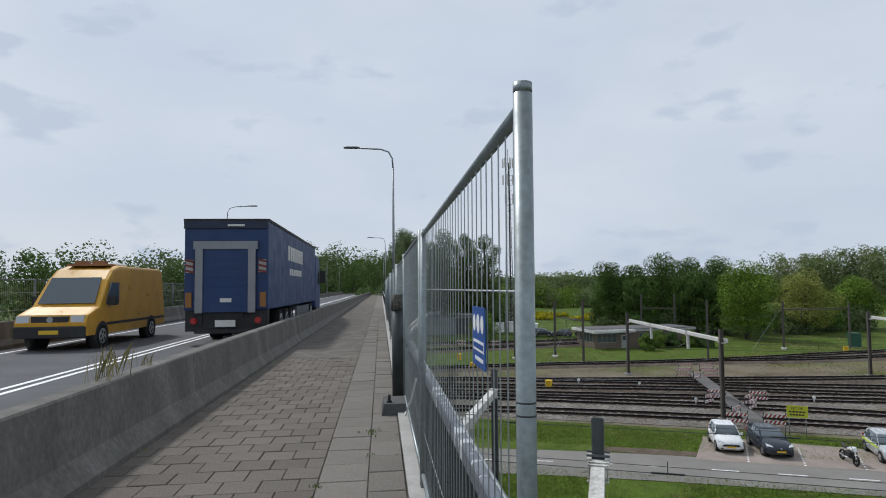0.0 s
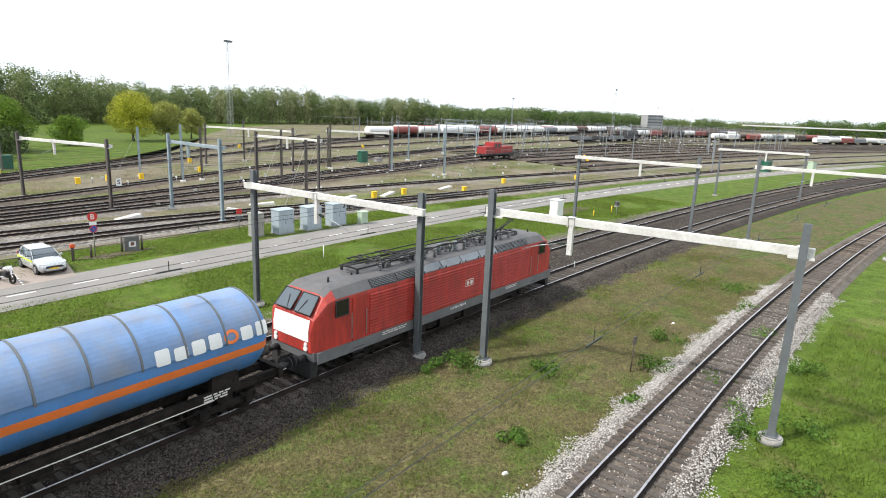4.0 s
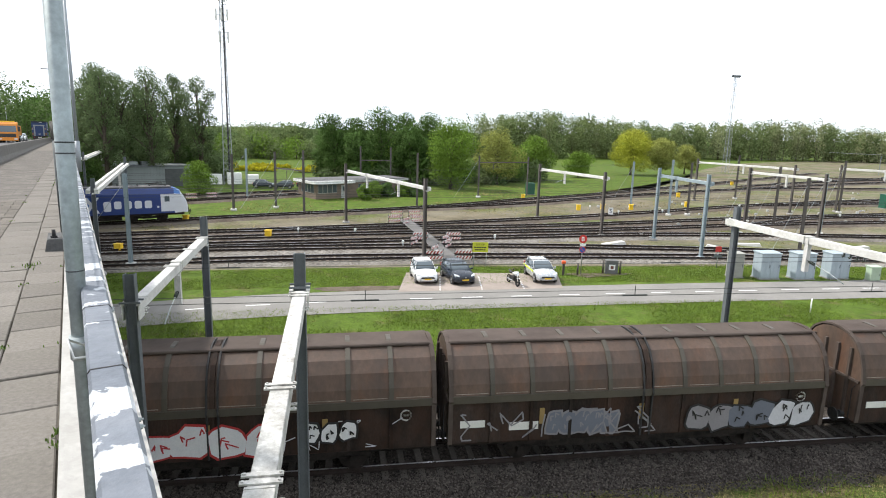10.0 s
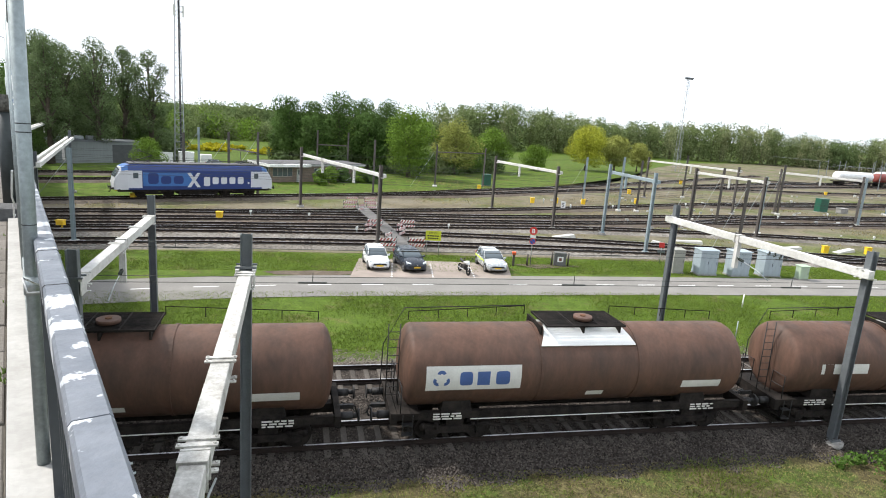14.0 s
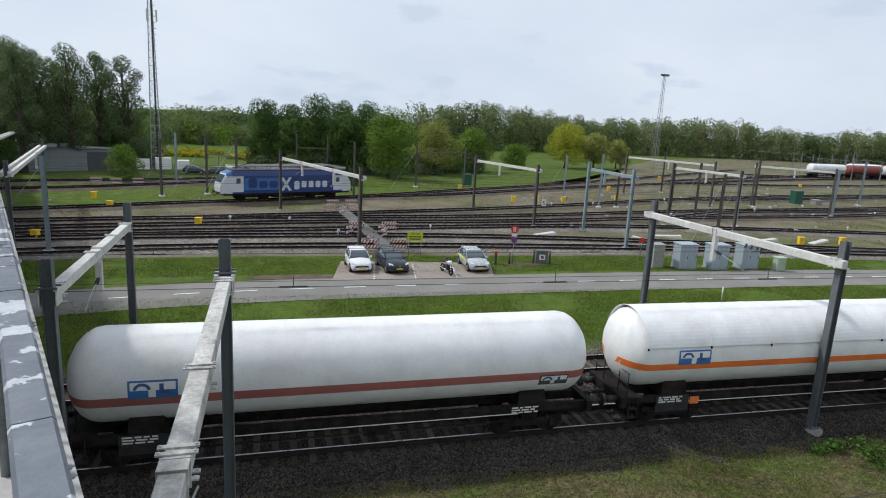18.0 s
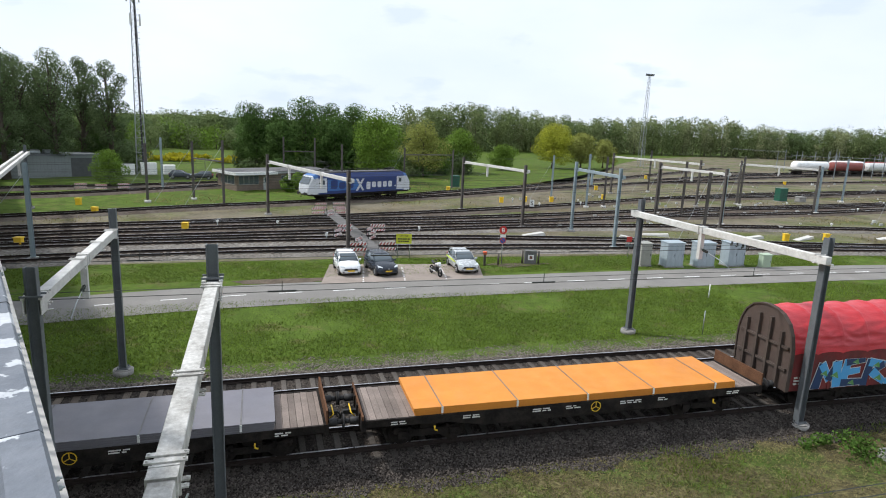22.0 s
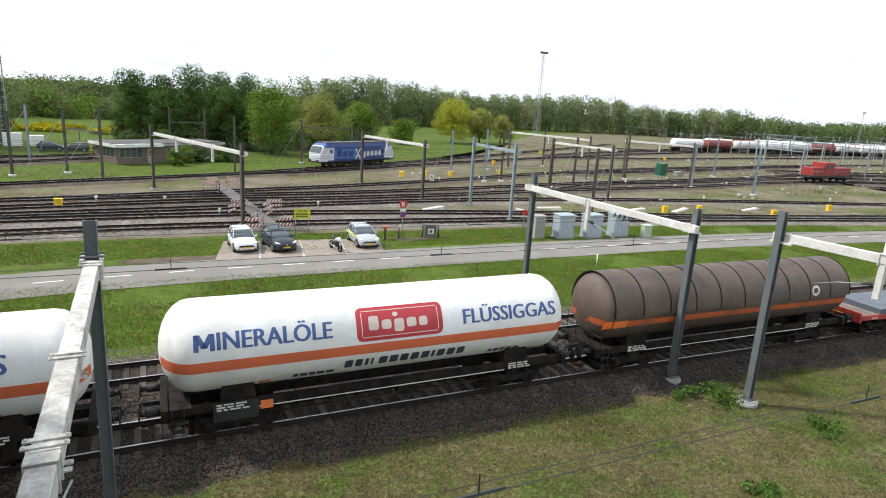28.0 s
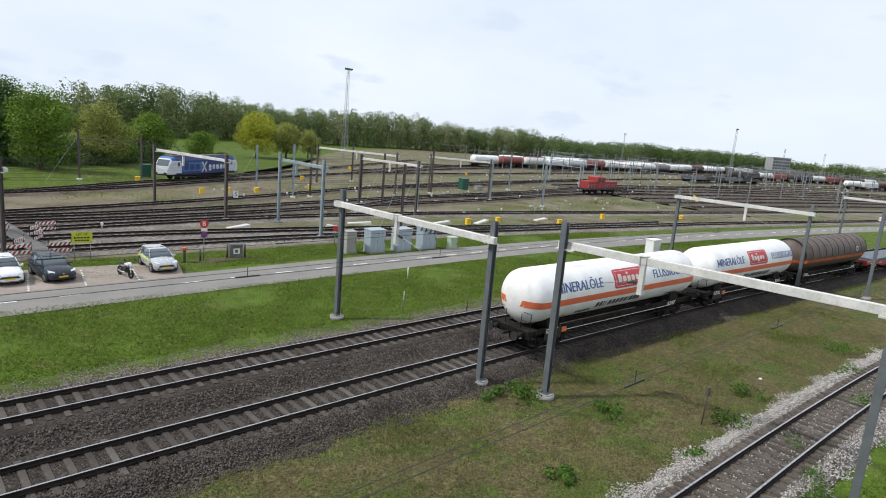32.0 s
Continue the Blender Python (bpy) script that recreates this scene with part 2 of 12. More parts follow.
OLDBEAM = mat("stained_beam", (0.56, 0.55, 0.52), 0.7, 0.0, var=0.14, scale=1.2, fine=0.22, fscale=12.0, dirt=(0.19, 0.175, 0.15), dirt_amt=0.85, dirt_scale=2.4)
CERAMIC = mat("insulator", (0.05, 0.06, 0.05), 0.25, 0.0, var=0.1)
WIRE = mat("wire", (0.06, 0.065, 0.06), 0.6, 0.5, var=0.1)
BLACK = mat("black_steel", (0.028, 0.027, 0.027), 0.7, 0.2, var=0.25, scale=3.0, fine=0.2)
UNDER = mat("grimy_underframe", (0.016, 0.014, 0.013), 0.85, 0.1, var=0.35, scale=2.5, fine=0.3, dirt=(0.055, 0.045, 0.038), dirt_amt=0.5, dirt_scale=2.0)
RUST = mat("rusty_steel", (0.12, 0.062, 0.036), 0.85, 0.2, var=0.3, scale=2.0, fine=0.25)
WHITE = mat("white_paint", (0.76, 0.76, 0.74), 0.5, var=0.05, fine=0.04)
YELLOW = mat("yellow_paint", (0.78, 0.50, 0.02), 0.55, var=0.1, fine=0.06)
REDP = mat("red_paint", (0.50, 0.03, 0.025), 0.55, var=0.1, fine=0.05)
DULLRED = mat("faded_red_paint", (0.30, 0.028, 0.026), 0.6, var=0.12, fine=0.06)
# Tint lightened so the base colour carries some reflected sky.
GLASS = glass_mat("sky_reflecting_tint", "4c565c")
TYRE = mat("tyre_rubber", (0.02, 0.02, 0.02), 0.8, var=0.15)

# ---- building helpers ----
def box(bm, x0, x1, y0, y1, z0, z1):
    v = [bm.verts.new((x, y, z)) for z in (z0, z1) for y in (y0, y1) for x in (x0, x1)]
    for f in ((0, 2, 3, 1), (4, 5, 7, 6), (0, 1, 5, 4), (2, 6, 7, 3), (0, 4, 6, 2), (1, 3, 7, 5)):
        bm.faces.new([v[i] for i in f])
    return v


def cbox(bm, c, s):
    return box(bm, c[0] - s[0] / 2, c[0] + s[0] / 2, c[1] - s[1] / 2, c[1] + s[1] / 2, c[2] - s[2] / 2, c[2] + s[2] / 2)


def bevelled(bm, w=0.01, seg=1):
    bmesh.ops.bevel(bm, geom=bm.edges[:], offset=w, segments=seg, affect="EDGES", profile=0.5, clamp_overlap=True)
    return bm


def frame_of(d):
    d = Vector(d).normalized()
    a = Vector((0, 0, 1)) if abs(d.z) < 0.9 else Vector((1, 0, 0))
    s = d.cross(a).normalized()
    return d, s, s.cross(d).normalized()


def cyl(bm, p, q, r, n=10, r2=None, caps=True):
    p, q = Vector(p), Vector(q)
    r2 = r if r2 is None else r2
    d, s, u = frame_of(q - p)
    a = [bm.verts.new(p + (s * math.cos(2 * math.pi * i / n) + u * math.sin(2 * math.pi * i / n)) * r) for i in range(n)]
    b = [bm.verts.new(q + (s * math.cos(2 * math.pi * i / n) + u * math.sin(2 * math.pi * i / n)) * r2) for i in range(n)]
    for i in range(n):
        f = bm.faces.new((a[i], a[(i + 1) % n], b[(i + 1) % n], b[i]))
        f.smooth = n > 6
    if caps:
        bm.faces.new(a[::-1])
        bm.faces.new(b)


def tube(bm, pts, r, n=6):
    pts = [Vector(p) for p in pts]
    rings = []
    for i, p in enumerate(pts):
        d = pts[min(i + 1, len(pts) - 1)] - pts[max(i - 1, 0)]
        _, s, u = frame_of(d)
        rings.append([bm.verts.new(p + (s * math.cos(2 * math.pi * k / n) + u * math.sin(2 * math.pi * k / n)) * r) for k in range(n)])
    for a, b in zip(rings, rings[1:]):
        for k in range(n):
            bm.faces.new((a[k], a[(k + 1) % n], b[(k + 1) % n], b[k])).smooth = n > 4
    bm.faces.new(rings[0][::-1])
    bm.faces.new(rings[-1])


def loft(bm, loops, caps=True, smooth=True, closed=True):
    rings = [[bm.verts.new(p) for p in loop] for loop in loops]
    n = len(rings[0])
    for a, b in zip(rings, rings[1:]):
        for k in range(n if closed else n - 1):
            bm.faces.new((a[k], a[(k + 1) % n], b[(k + 1) % n], b[k])).smooth = smooth
    if caps and closed:
        bm.faces.new(rings[0][::-1])
        bm.faces.new(rings[-1])
    return rings


def prism(bm, outline, x0, x1):
    """An outline in y, z drawn out along x."""
    loft(bm, [[(x0, y, z) for y, z in outline], [(x1, y, z) for y, z in outline]], smooth=False)


def prism_y(bm, outline, y0, y1):
    """An outline in x, z drawn out along y."""
    loft(bm, [[(x, y0, z) for x, z in outline], [(x, y1, z) for x, z in outline]], smooth=False)


def part(name, bm, material, parent=None, label="", matrix=None, kind="", fix=True):
    """Links a bmesh as one mesh object, under a thing or a part where parent is given."""
    if fix:
        bmesh.ops.recalc_face_normals(bm, faces=bm.faces[:])
    me = bpy.data.meshes.new(name)
    bm.to_mesh(me)
    bm.free()
    for m in (material if isinstance(material, (list, tuple)) else [material]):
        me.materials.append(m)
    ob = new(name, me)
    if parent is not None:
        ob.parent = parent
    if matrix is not None:
        ob.matrix_basis = matrix
    if label or kind:
        tagged(ob, label, kind=kind)
    return ob


def shared(name, me, parent, matrix):
    ob = new(name, me)
    ob.parent = parent
    ob.matrix_basis = matrix
    return ob


def thing(name, label, category, matrix=None, group="", kind=""):
    ob = new(name)
    ob.empty_display_size = 0.2
    if matrix is not None:
        ob.matrix_basis = matrix
    return tagged(ob, label, category, group, kind)


def catmull(ctrl, step=2.0):
    """A smooth line through points of the plan."""
    p = [Vector((*c, 0)) for c in ctrl]
    p = [p[0] * 2 - p[1]] + p + [p[-1] * 2 - p[-2]]
    out = []
    for i in range(1, len(p) - 2):
        n = max(2, int((p[i + 1] - p[i]).length / step))
        for k in range(n):
            t = k / n
            out.append(0.5 * ((2 * p[i]) + (p[i + 1] - p[i - 1]) * t + (2 * p[i - 1] - 5 * p[i] + 4 * p[i + 1] - p[i + 2]) * t * t
                              + (3 * p[i] - p[i - 1] - 3 * p[i + 1] + p[i + 2]) * t ** 3))
    out.append(p[-2])
    return out


def ribbon(bm, line, profile, z=0.0, closed=False):
    """A profile of (offset to the left, height) drawn along a line of the plan."""
    loops = []
    for i, p in enumerate(line):
        d = line[min(i + 1, len(line) - 1)] - line[max(i - 1, 0)]
        s = Vector((-d.y, d.x, 0)).normalized()
        loops.append([p + s * o + Vector((0, 0, h + z)) for o, h in profile])
    loft(bm, loops, caps=closed, smooth=False, closed=closed)


def along(line, step, start=0.0):
    """Places and headings at even steps along a line."""
    out, need = [], start
    for a, b in zip(line, line[1:]):
        seg = (b - a).length
        while need <= seg:
            out.append((a + (b - a) * (need / seg), math.atan2(b.y - a.y, b.x - a.x)))
            need += step
        need -= seg
    return out


class Track:
    """A line of the plan, measured along its length."""

    def __init__(self, line):
        self.line = line
        self.s = [0.0]
        for a, b in zip(line, line[1:]):
            self.s.append(self.s[-1] + (b - a).length)

    def at(self, s):
        i = int(np.clip(np.searchsorted(self.s, s) - 1, 0, len(self.s) - 2))
        t = (s - self.s[i]) / (self.s[i + 1] - self.s[i])
        return self.line[i].lerp(self.line[i + 1], t) if 0 <= t <= 1 else self.line[i] + (self.line[i + 1] - self.line[i]) * t

    def near(self, x):
        """The length at which the line passes a given x."""
        return float(np.interp(x, [p.x for p in self.line], self.s))

# ---- ground, road, tracks ----
GZ = -0.55
bm = bmesh.new()
edges = [-3500, -1200, -400, -150, -60, 0, 60, 150, 300, 700, 1600, 4500]
grid = [[bm.verts.new((x, y, GZ)) for x in edges] for y in edges]
for j in range(len(edges) - 1):
    for i in range(len(edges) - 1):
        bm.faces.new((grid[j][i], grid[j][i + 1], grid[j + 1][i + 1], grid[j + 1][i]))
tagged(part("ground", bm, GRASS), "flat green grassland reaching to the horizon", "ground", kind="structure")


def parab(c0, c1, c2, x0, x1, step=2.0):
    n = int((x1 - x0) / step)
    return [Vector((x0 + (x1 - x0) * i / n, c0 + c1 * (x0 + (x1 - x0) * i / n) + c2 * (x0 + (x1 - x0) * i / n) ** 2, 0)) for i in range(n + 1)]


LINE_A = parab(19.93, 0.233, -7.5e-4, -170, 260)
LINE_B = parab(25.05, 0.236, -7.2e-4, -170, 260)
LINE_C = parab(6.45, 0.243, -1.0e-3, -130, 220)
ROAD_LINE = catmull([(-150, -28), (-60, 14.5), (-36, 27.0), (-19, 35.0), (-9, 38.7), (3.6, 42.1), (20.9, 46.4), (40, 50.6), (62, 53.8), (100, 57.5), (150, 60), (230, 59)])
YARD_LINES = [
    [(-150, -16), (-60, 31.0), (-30.5, 45.0), (-9, 52.2), (17, 57.3), (31, 58.9), (66, 62.5), (111, 66), (190, 67.5), (330, 60)],
    [(-150, -11), (-60, 35.5), (-33, 49.4), (-10, 56.8), (3.1, 59.7), (15, 61.2), (30, 62.2), (52, 62.9), (80, 65.6)],
    [(-150, -9), (-62, 37.0), (-34, 51.2), (-10.5, 60.0), (3.3, 65.0), (16.8, 69.4), (35.6, 73.0), (60, 75.4), (110, 78), (190, 82), (330, 78)],
    [(-150, -6), (-64, 40.0), (-36, 53.8), (-24.5, 58.8), (-9, 65.0), (3.4, 68.6), (17.7, 73.7), (35, 81), (60.7, 90), (105, 107), (200, 128), (400, 150)],
    [(-150, -2), (-66, 43.5), (-38, 57.2), (-26, 62.4), (-12, 67.4), (3.6, 72.4), (18.8, 78.9), (38, 88), (60, 97), (82, 106), (130, 126), (260, 160), (420, 185)],
    [(-26, 62.4), (-14, 68.5), (3.8, 78), (21, 88.6), (45, 105), (74, 121), (103, 134), (160, 158), (280, 195), (450, 230)],
    [(-150, -6.0), (-100, 24), (-70, 45.5), (-41, 64.3), (-29.5, 73.0), (-15, 83), (-10, 86.5), (4.5, 95.8), (27, 115.4), (59, 140), (134, 190), (260, 250), (480, 310)],
    [(-90, 36), (-60, 56), (-41, 68.9), (-26, 79.5), (-8, 92), (14, 109), (30, 122), (72, 165), (110, 208), (180, 270)],
    [(-140, 26), (-80, 60), (-52, 79), (-43.5, 86), (-35, 95), (-20, 112)],
    [(-140, 36), (-80, 71), (-53, 89), (-40, 98), (-30, 107)],
    [(35, 81), (48, 90.5), (71, 98.5), (105, 112), (200, 142), (400, 172)],
    [(45, 105), (53, 107), (82, 120), (128, 142), (220, 178), (420, 212)],
    [(59, 140), (98, 153), (154, 178), (260, 218), (450, 260)],
    [(72, 157), (120, 188), (200, 226), (330, 270), (520, 320)],
    [(60, 146), (110, 186), (190, 238), (330, 296), (560, 352)],
]
VECTRON_LINE = [(-150, -6), (-100, 24), (-70, 45.5), (-41, 64.3), (-29.5, 73.0), (-15, 83), (-4.2, 92), (4.75, 101), (28.8, 124), (72, 171), (110, 213)]
YARD_LINES[7] = VECTRON_LINE
YARD_CURVES = [catmull(c, 3.0) for c in YARD_LINES]
FAR_LINES = [[(150 + 6 * k, 172 + 9.0 * k), (260, 218 + 9.6 * k), (420, 262 + 10.5 * k), (640, 300 + 12 * k), (1000, 330 + 15 * k)] for k in range(2, 15)]
FAR_LINES += [[(110, 84 + 7.2 * k), (200, 92 + 7.6 * k), (330, 92 + 7.9 * k), (520, 60 + 9.0 * k), (760, 0 + 10 * k)] for k in range(0, 7)]
FAR_CURVES = [catmull(c, 6.0) for c in FAR_LINES]

# the gravelled, patchy ground of the yard
bm = bmesh.new()
left_edge = catmull([(-170, -30), (-60, 25), (-33, 41.5), (-10, 48.8), (17, 54.2), (40, 58.0), (66, 59.6), (111, 63), (190, 63), (330, 52), (760, -60)], 4.0)
right_edge = catmull([(-150, 2), (-72, 48), (-43, 67.5), (-28, 77), (-3, 95), (28, 124), (54, 170), (84, 235), (140, 312), (300, 440), (600, 620), (1200, 800)], 4.0)
n_e = 120
lefts = [left_edge[int(i * (len(left_edge) - 1) / n_e)] for i in range(n_e + 1)]
rights = [right_edge[int(i * (len(right_edge) - 1) / n_e)] for i in range(n_e + 1)]
rows_y = [[bm.verts.new(a.lerp(b, k / 8) + Vector((0, 0, GZ + 0.015))) for k in range(9)] for a, b in zip(lefts, rights)]
for a, b in zip(rows_y, rows_y[1:]):
    for k in range(8):
        bm.faces.new((a[k], b[k], b[k + 1], a[k + 1]))
tagged(part("yard_ground", bm, YARD), "bare brown gravel and patchy dry grass of the railway yard", "ground", kind="structure")

# dry grass bank between the main line and the near single track
bm = bmesh.new()
ribbon(bm, parab(13.2, 0.238, -8.5e-4, -120, 200), [(-4.6, 0), (-2, 0), (0, 0), (2, 0), (4.4, 0)], GZ + 0.012)
tagged(part("dry_grass_bank", bm, DRYGRASS), "patchy yellowed grass strip between two railway lines", "ground", kind="structure")

# the asphalt lane
bm = bmesh.new()
ribbon(bm, ROAD_LINE, [(-2.55, 0.0), (0, 0.03), (2.55, 0.0)], GZ + 0.03)
road = tagged(part("road", bm, ASPHALT), "pale grey two-lane asphalt service road", "road", kind="structure")
bm = bmesh.new()
for p, h in along(ROAD_LINE, 3.55, 1.2):
    d = Vector((math.cos(h), math.sin(h), 0))
    s = Vector((-d.y, d.x, 0))
    v = [bm.verts.new(p + d * a + s * b + Vector((0, 0, GZ + 0.066))) for a, b in ((-0.75, -0.06), (0.75, -0.06), (0.75, 0.06), (-0.75, 0.06))]
    bm.faces.new(v)
part("centre_line", bm, WHITE, road, "white broken centre line", kind="stuff")


def track(label, line, ballast, z=0.0, sleepers=0, s_mat=None, wide=2.2, stained=None):
    """Ballast bed, two rails, sleepers. sleepers: how many become parts; the rest are one piece."""
    t = thing("railway_track", label, "railway track", kind="structure")
    bm = bmesh.new()
    ribbon(bm, line, [(wide, GZ + 0.02), (1.55, -0.21), (0.5, -0.22), (-0.5, -0.22), (-1.55, -0.21), (-wide, GZ + 0.02)], z)
    part("ballast_bed", bm, ballast, t)
    # Strip that paints the rails' shade along with the oil stains.
    if stained is not None:
        bm = bmesh.new()
        ribbon(bm, line, [(1.0, -0.212), (0.0, -0.216), (-1.0, -0.212)], z)
        part("stained_ballast", bm, stained, t, "dark ballast between the rails, oil stains and rail shade painted in")
    for side in (-0.753, 0.753):
        bm = bmesh.new()
        ribbon(bm, line, [(side + 0.07, -0.172), (side + 0.07, -0.15), (side + 0.012, -0.12), (side + 0.012, -0.04), (side + 0.036, -0.035), (side + 0.036, 0.0),
                          (side - 0.036, 0.0), (side - 0.036, -0.035), (side - 0.012, -0.04), (side - 0.012, -0.12), (side - 0.07, -0.15), (side - 0.07, -0.172)], z, closed=True)
        rail = part("rail", bm, [RAIL, RAILTOP], t)
        for f in rail.data.polygons:
            if f.normal.z > 0.9 and rail.data.vertices[f.vertices[0]].co.z > z - 0.01:
                f.material_index = 1
    return t


def sleeper_mesh():
    bm = bmesh.new()
    prism_y(bm, [(-0.14, -0.30), (0.14, -0.30), (0.10, -0.175), (-0.10, -0.175)], -1.3, 1.3)
    me = bpy.data.meshes.new("sleeper")
    bmesh.ops.recalc_face_normals(bm, faces=bm.faces[:])
    bm.to_mesh(me)
    bm.free()
    me.materials.append(SLEEPER)
    return me


def lay_sleepers(t, line, x0, x1, material=None, step=0.6, z=0.0, joined=False, me=None):
    """Sleepers along a track between two places of the plan: parts, or one joined piece."""
    if joined:
        bm = bmesh.new()
    for p, h in along(line, step):
        if not x0 <= p.x <= x1:
            continue
        if joined:
            d = Vector((math.cos(h), math.sin(h), 0))
            s = Vector((-d.y, d.x, 0))
            v = [bm.verts.new(p + d * a + s * b + Vector((0, 0, c + z))) for c in (-0.26, -0.185) for a, b in ((-0.13, -1.3), (0.13, -1.3), (0.13, 1.3), (-0.13, 1.3))]
            for f in ((4, 5, 6, 7), (0, 1, 5, 4), (1, 2, 6, 5), (2, 3, 7, 6), (3, 0, 4, 7)):
                bm.faces.new([v[i] for i in f])
        else:
            shared("sleeper", me, t, Matrix.Translation(p + Vector((0, 0, z))) @ Matrix.Rotation(h, 4, "Z"))
    if joined:
        part("sleepers", bm, material, t, kind="stuff", fix=False)


TRACK_A = track("main-line track with dark ballast and concrete sleepers", LINE_A, BALLAST)
TRACK_B = track("second main-line track with dark ballast and concrete sleepers", LINE_B, BALLAST, 0.004)
TRACK_C = track("single rusty track between pale ballast shoulders", LINE_C, BALLAST_FAR, 0.0, wide=1.9)
bm = bmesh.new()
ribbon(bm, LINE_C, [(2.1, GZ + 0.016), (1.5, -0.20), (1.3, -0.205)])
ribbon(bm, LINE_C, [(-1.3, -0.205), (-1.5, -0.20), (-2.0, GZ + 0.016)])
part("ballast_shoulder", bm, mat("shoulder_gravel", (0.12, 0.105, 0.09), 0.95, var=0.3, scale=1.0, fine=0.5, fscale=18.0, bump=0.9, bscale=22.0), TRACK_C, "gravelly ballast shoulders", kind="stuff")
SL = sleeper_mesh()
for i, c in enumerate(YARD_CURVES):
    t = track("rusty yard track on grey ballast" if i < 3 else "rusty yard track on brown ballast", c, BALLAST_GREY if i < 3 else BALLAST_FAR, -0.15 + 0.006 * i, wide=2.6 if i < 3 else 2.2, stained=STAINED_SHADED)
    lay_sleepers(t, c, -70, 150, SLEEPER_FAR, 0.65, -0.15 + 0.006 * i, joined=True)
for i, c in enumerate(FAR_CURVES):
    track("distant yard track on brown ballast", c, BALLAST_FAR, -0.04 + 0.006 * i)
# ballast between the two main-line tracks
bm = bmesh.new()
ribbon(bm, [a.lerp(b, 0.5) for a, b in zip(LINE_A, LINE_B)], [(0.9, -0.30), (0, -0.33), (-0.9, -0.30)])
tagged(part("ballast_strip", bm, BALLAST), "dark ballast filling between the main-line tracks", "ballast", kind="structure")

# ---- overhead line portals and wires ----
def post_mesh(bm, x, y, z0, z1, w=0.26, d=0.28):
    """A wide-flange post."""
    e, g = 0.012, 0.010
    o = [(-w / 2, -d / 2), (w / 2, -d / 2), (w / 2, -d / 2 + 2 * e), (g, -d / 2 + 2 * e), (g, d / 2 - 2 * e), (w / 2, d / 2 - 2 * e),
         (w / 2, d / 2), (-w / 2, d / 2), (-w / 2, d / 2 - 2 * e), (-g, d / 2 - 2 * e), (-g, -d / 2 + 2 * e), (-w / 2, -d / 2 + 2 * e)]
    loft(bm, [[(x + a, y + b, z) for a, b in o] for z in (z0, z1)], smooth=False)


def portal(p0, p1, zt0=7.2, zb=6.3, steel=None, beam_mat=None, label="", drops=(0.5,), zt1=None, over0=0.35, over1=0.35, deep=0.30, feet=(True, True), base=GZ, side=1, hooks=0, double=False, straps=(), centred=False):
    """Two posts and a box beam over the tracks between them; drops: where a hanging arm sits."""
    steel, beam_mat = steel or GREYSTEEL, beam_mat or WHITEBEAM
    p0, p1 = Vector((*p0, 0)), Vector((*p1, 0))
    d = p1 - p0
    span = d.length
    t = thing("overhead_line_portal", label or "grey steel portal with white beam carrying overhead wires", "railway portal",
              Matrix.Translation(p0) @ Matrix.Rotation(math.atan2(d.y, d.x), 4, "Z"), group="portals over the tracks")
    for k, (x, zt) in enumerate(((0, zt0), (span, zt1 or zt0))):
        bm = bmesh.new()
        post_mesh(bm, x, 0, base + 0.1, zt)
        po = part("post", bm, steel, t)
        if feet[k]:
            bm = bmesh.new()
            cyl(bm, (x, 0, base - 0.05), (x, 0, base + 0.22), 0.42, 20)
            cyl(bm, (x, 0, base + 0.22), (x, 0, base + 0.26), 0.36, 20)
            part("foundation", bm, CONCRETE, po, "round concrete foundation")
            bm = bmesh.new()
            cbox(bm, (x, 0, base + 0.28), (0.46, 0.46, 0.03))
            for sx in (-0.18, 0.18):
                for sy in (-0.18, 0.18):
                    cyl(bm, (x + sx, sy, base + 0.29), (x + sx, sy, base + 0.36), 0.02, 6)
            part("base_plate", bm, steel, po)
    bm = bmesh.new()
    y0, y1 = (-0.15, 0.15) if centred else sorted((side * 0.14, side * 0.40))
    box(bm, -over0, span + over1, y0, y1, zb, zb + deep)
    bevelled(bm, 0.012)
    part("beam", bm, beam_mat, t)
    if double:
        bm = bmesh.new()
        box(bm, -over0, span + over1, -side * 0.27 - 0.13, -side * 0.27 + 0.13, zb, zb + deep)
        bevelled(bm, 0.012)
        part("beam", bm, beam_mat, t)
    c0, c1 = (-0.24, 0.24) if centred else sorted((side * 0.09, side * 0.45))
    if centred:
        for yy in (-0.20, 0.20):
            bm = bmesh.new()
            box(bm, -0.16, 0.34, yy - 0.045, yy + 0.045, zb + deep - 0.02, zb + deep + 0.05)
            box(bm, -0.16, 0.34, yy - 0.012, yy + 0.012, zb - 0.12, zb + deep - 0.02)
            part("seat_bracket", bm, beam_mat, t)
        for xx in (-0.18, 0.17):
            bm = bmesh.new()
            box(bm, xx - 0.02, xx + 0.02, -0.26, 0.26, zb + deep + 0.052, zb + deep + 0.10)
            part("tie_bar", bm, steel, t)
    for x in [-over0 + 0.25, -over0 + 0.47, span + over1 - 0.55, span + over1 - 0.33] + [span * f + o for f in straps for o in (0, 0.16)]:
        for z in (zb + deep + 0.015, zb - 0.02):
            bm = bmesh.new()
            box(bm, x, x + 0.08, c0, c1, z - 0.012, z + 0.012)
            for yy in (c0 + 0.035, c1 - 0.035):
                cyl(bm, (x + 0.04, yy, z + 0.011), (x + 0.04, yy, z + 0.03), 0.02, 6)
            part("clamp", bm, beam_mat, t)
    b0, b1 = sorted((side * -0.02, side * 0.13))
    for x0, x1 in ((span - 0.45, span + over1 + 0.02), (-over0, 0.5)):
        bm = bmesh.new()
        box(bm, x0, x1, b0, b1, zb - 0.06, zb + 0.01)
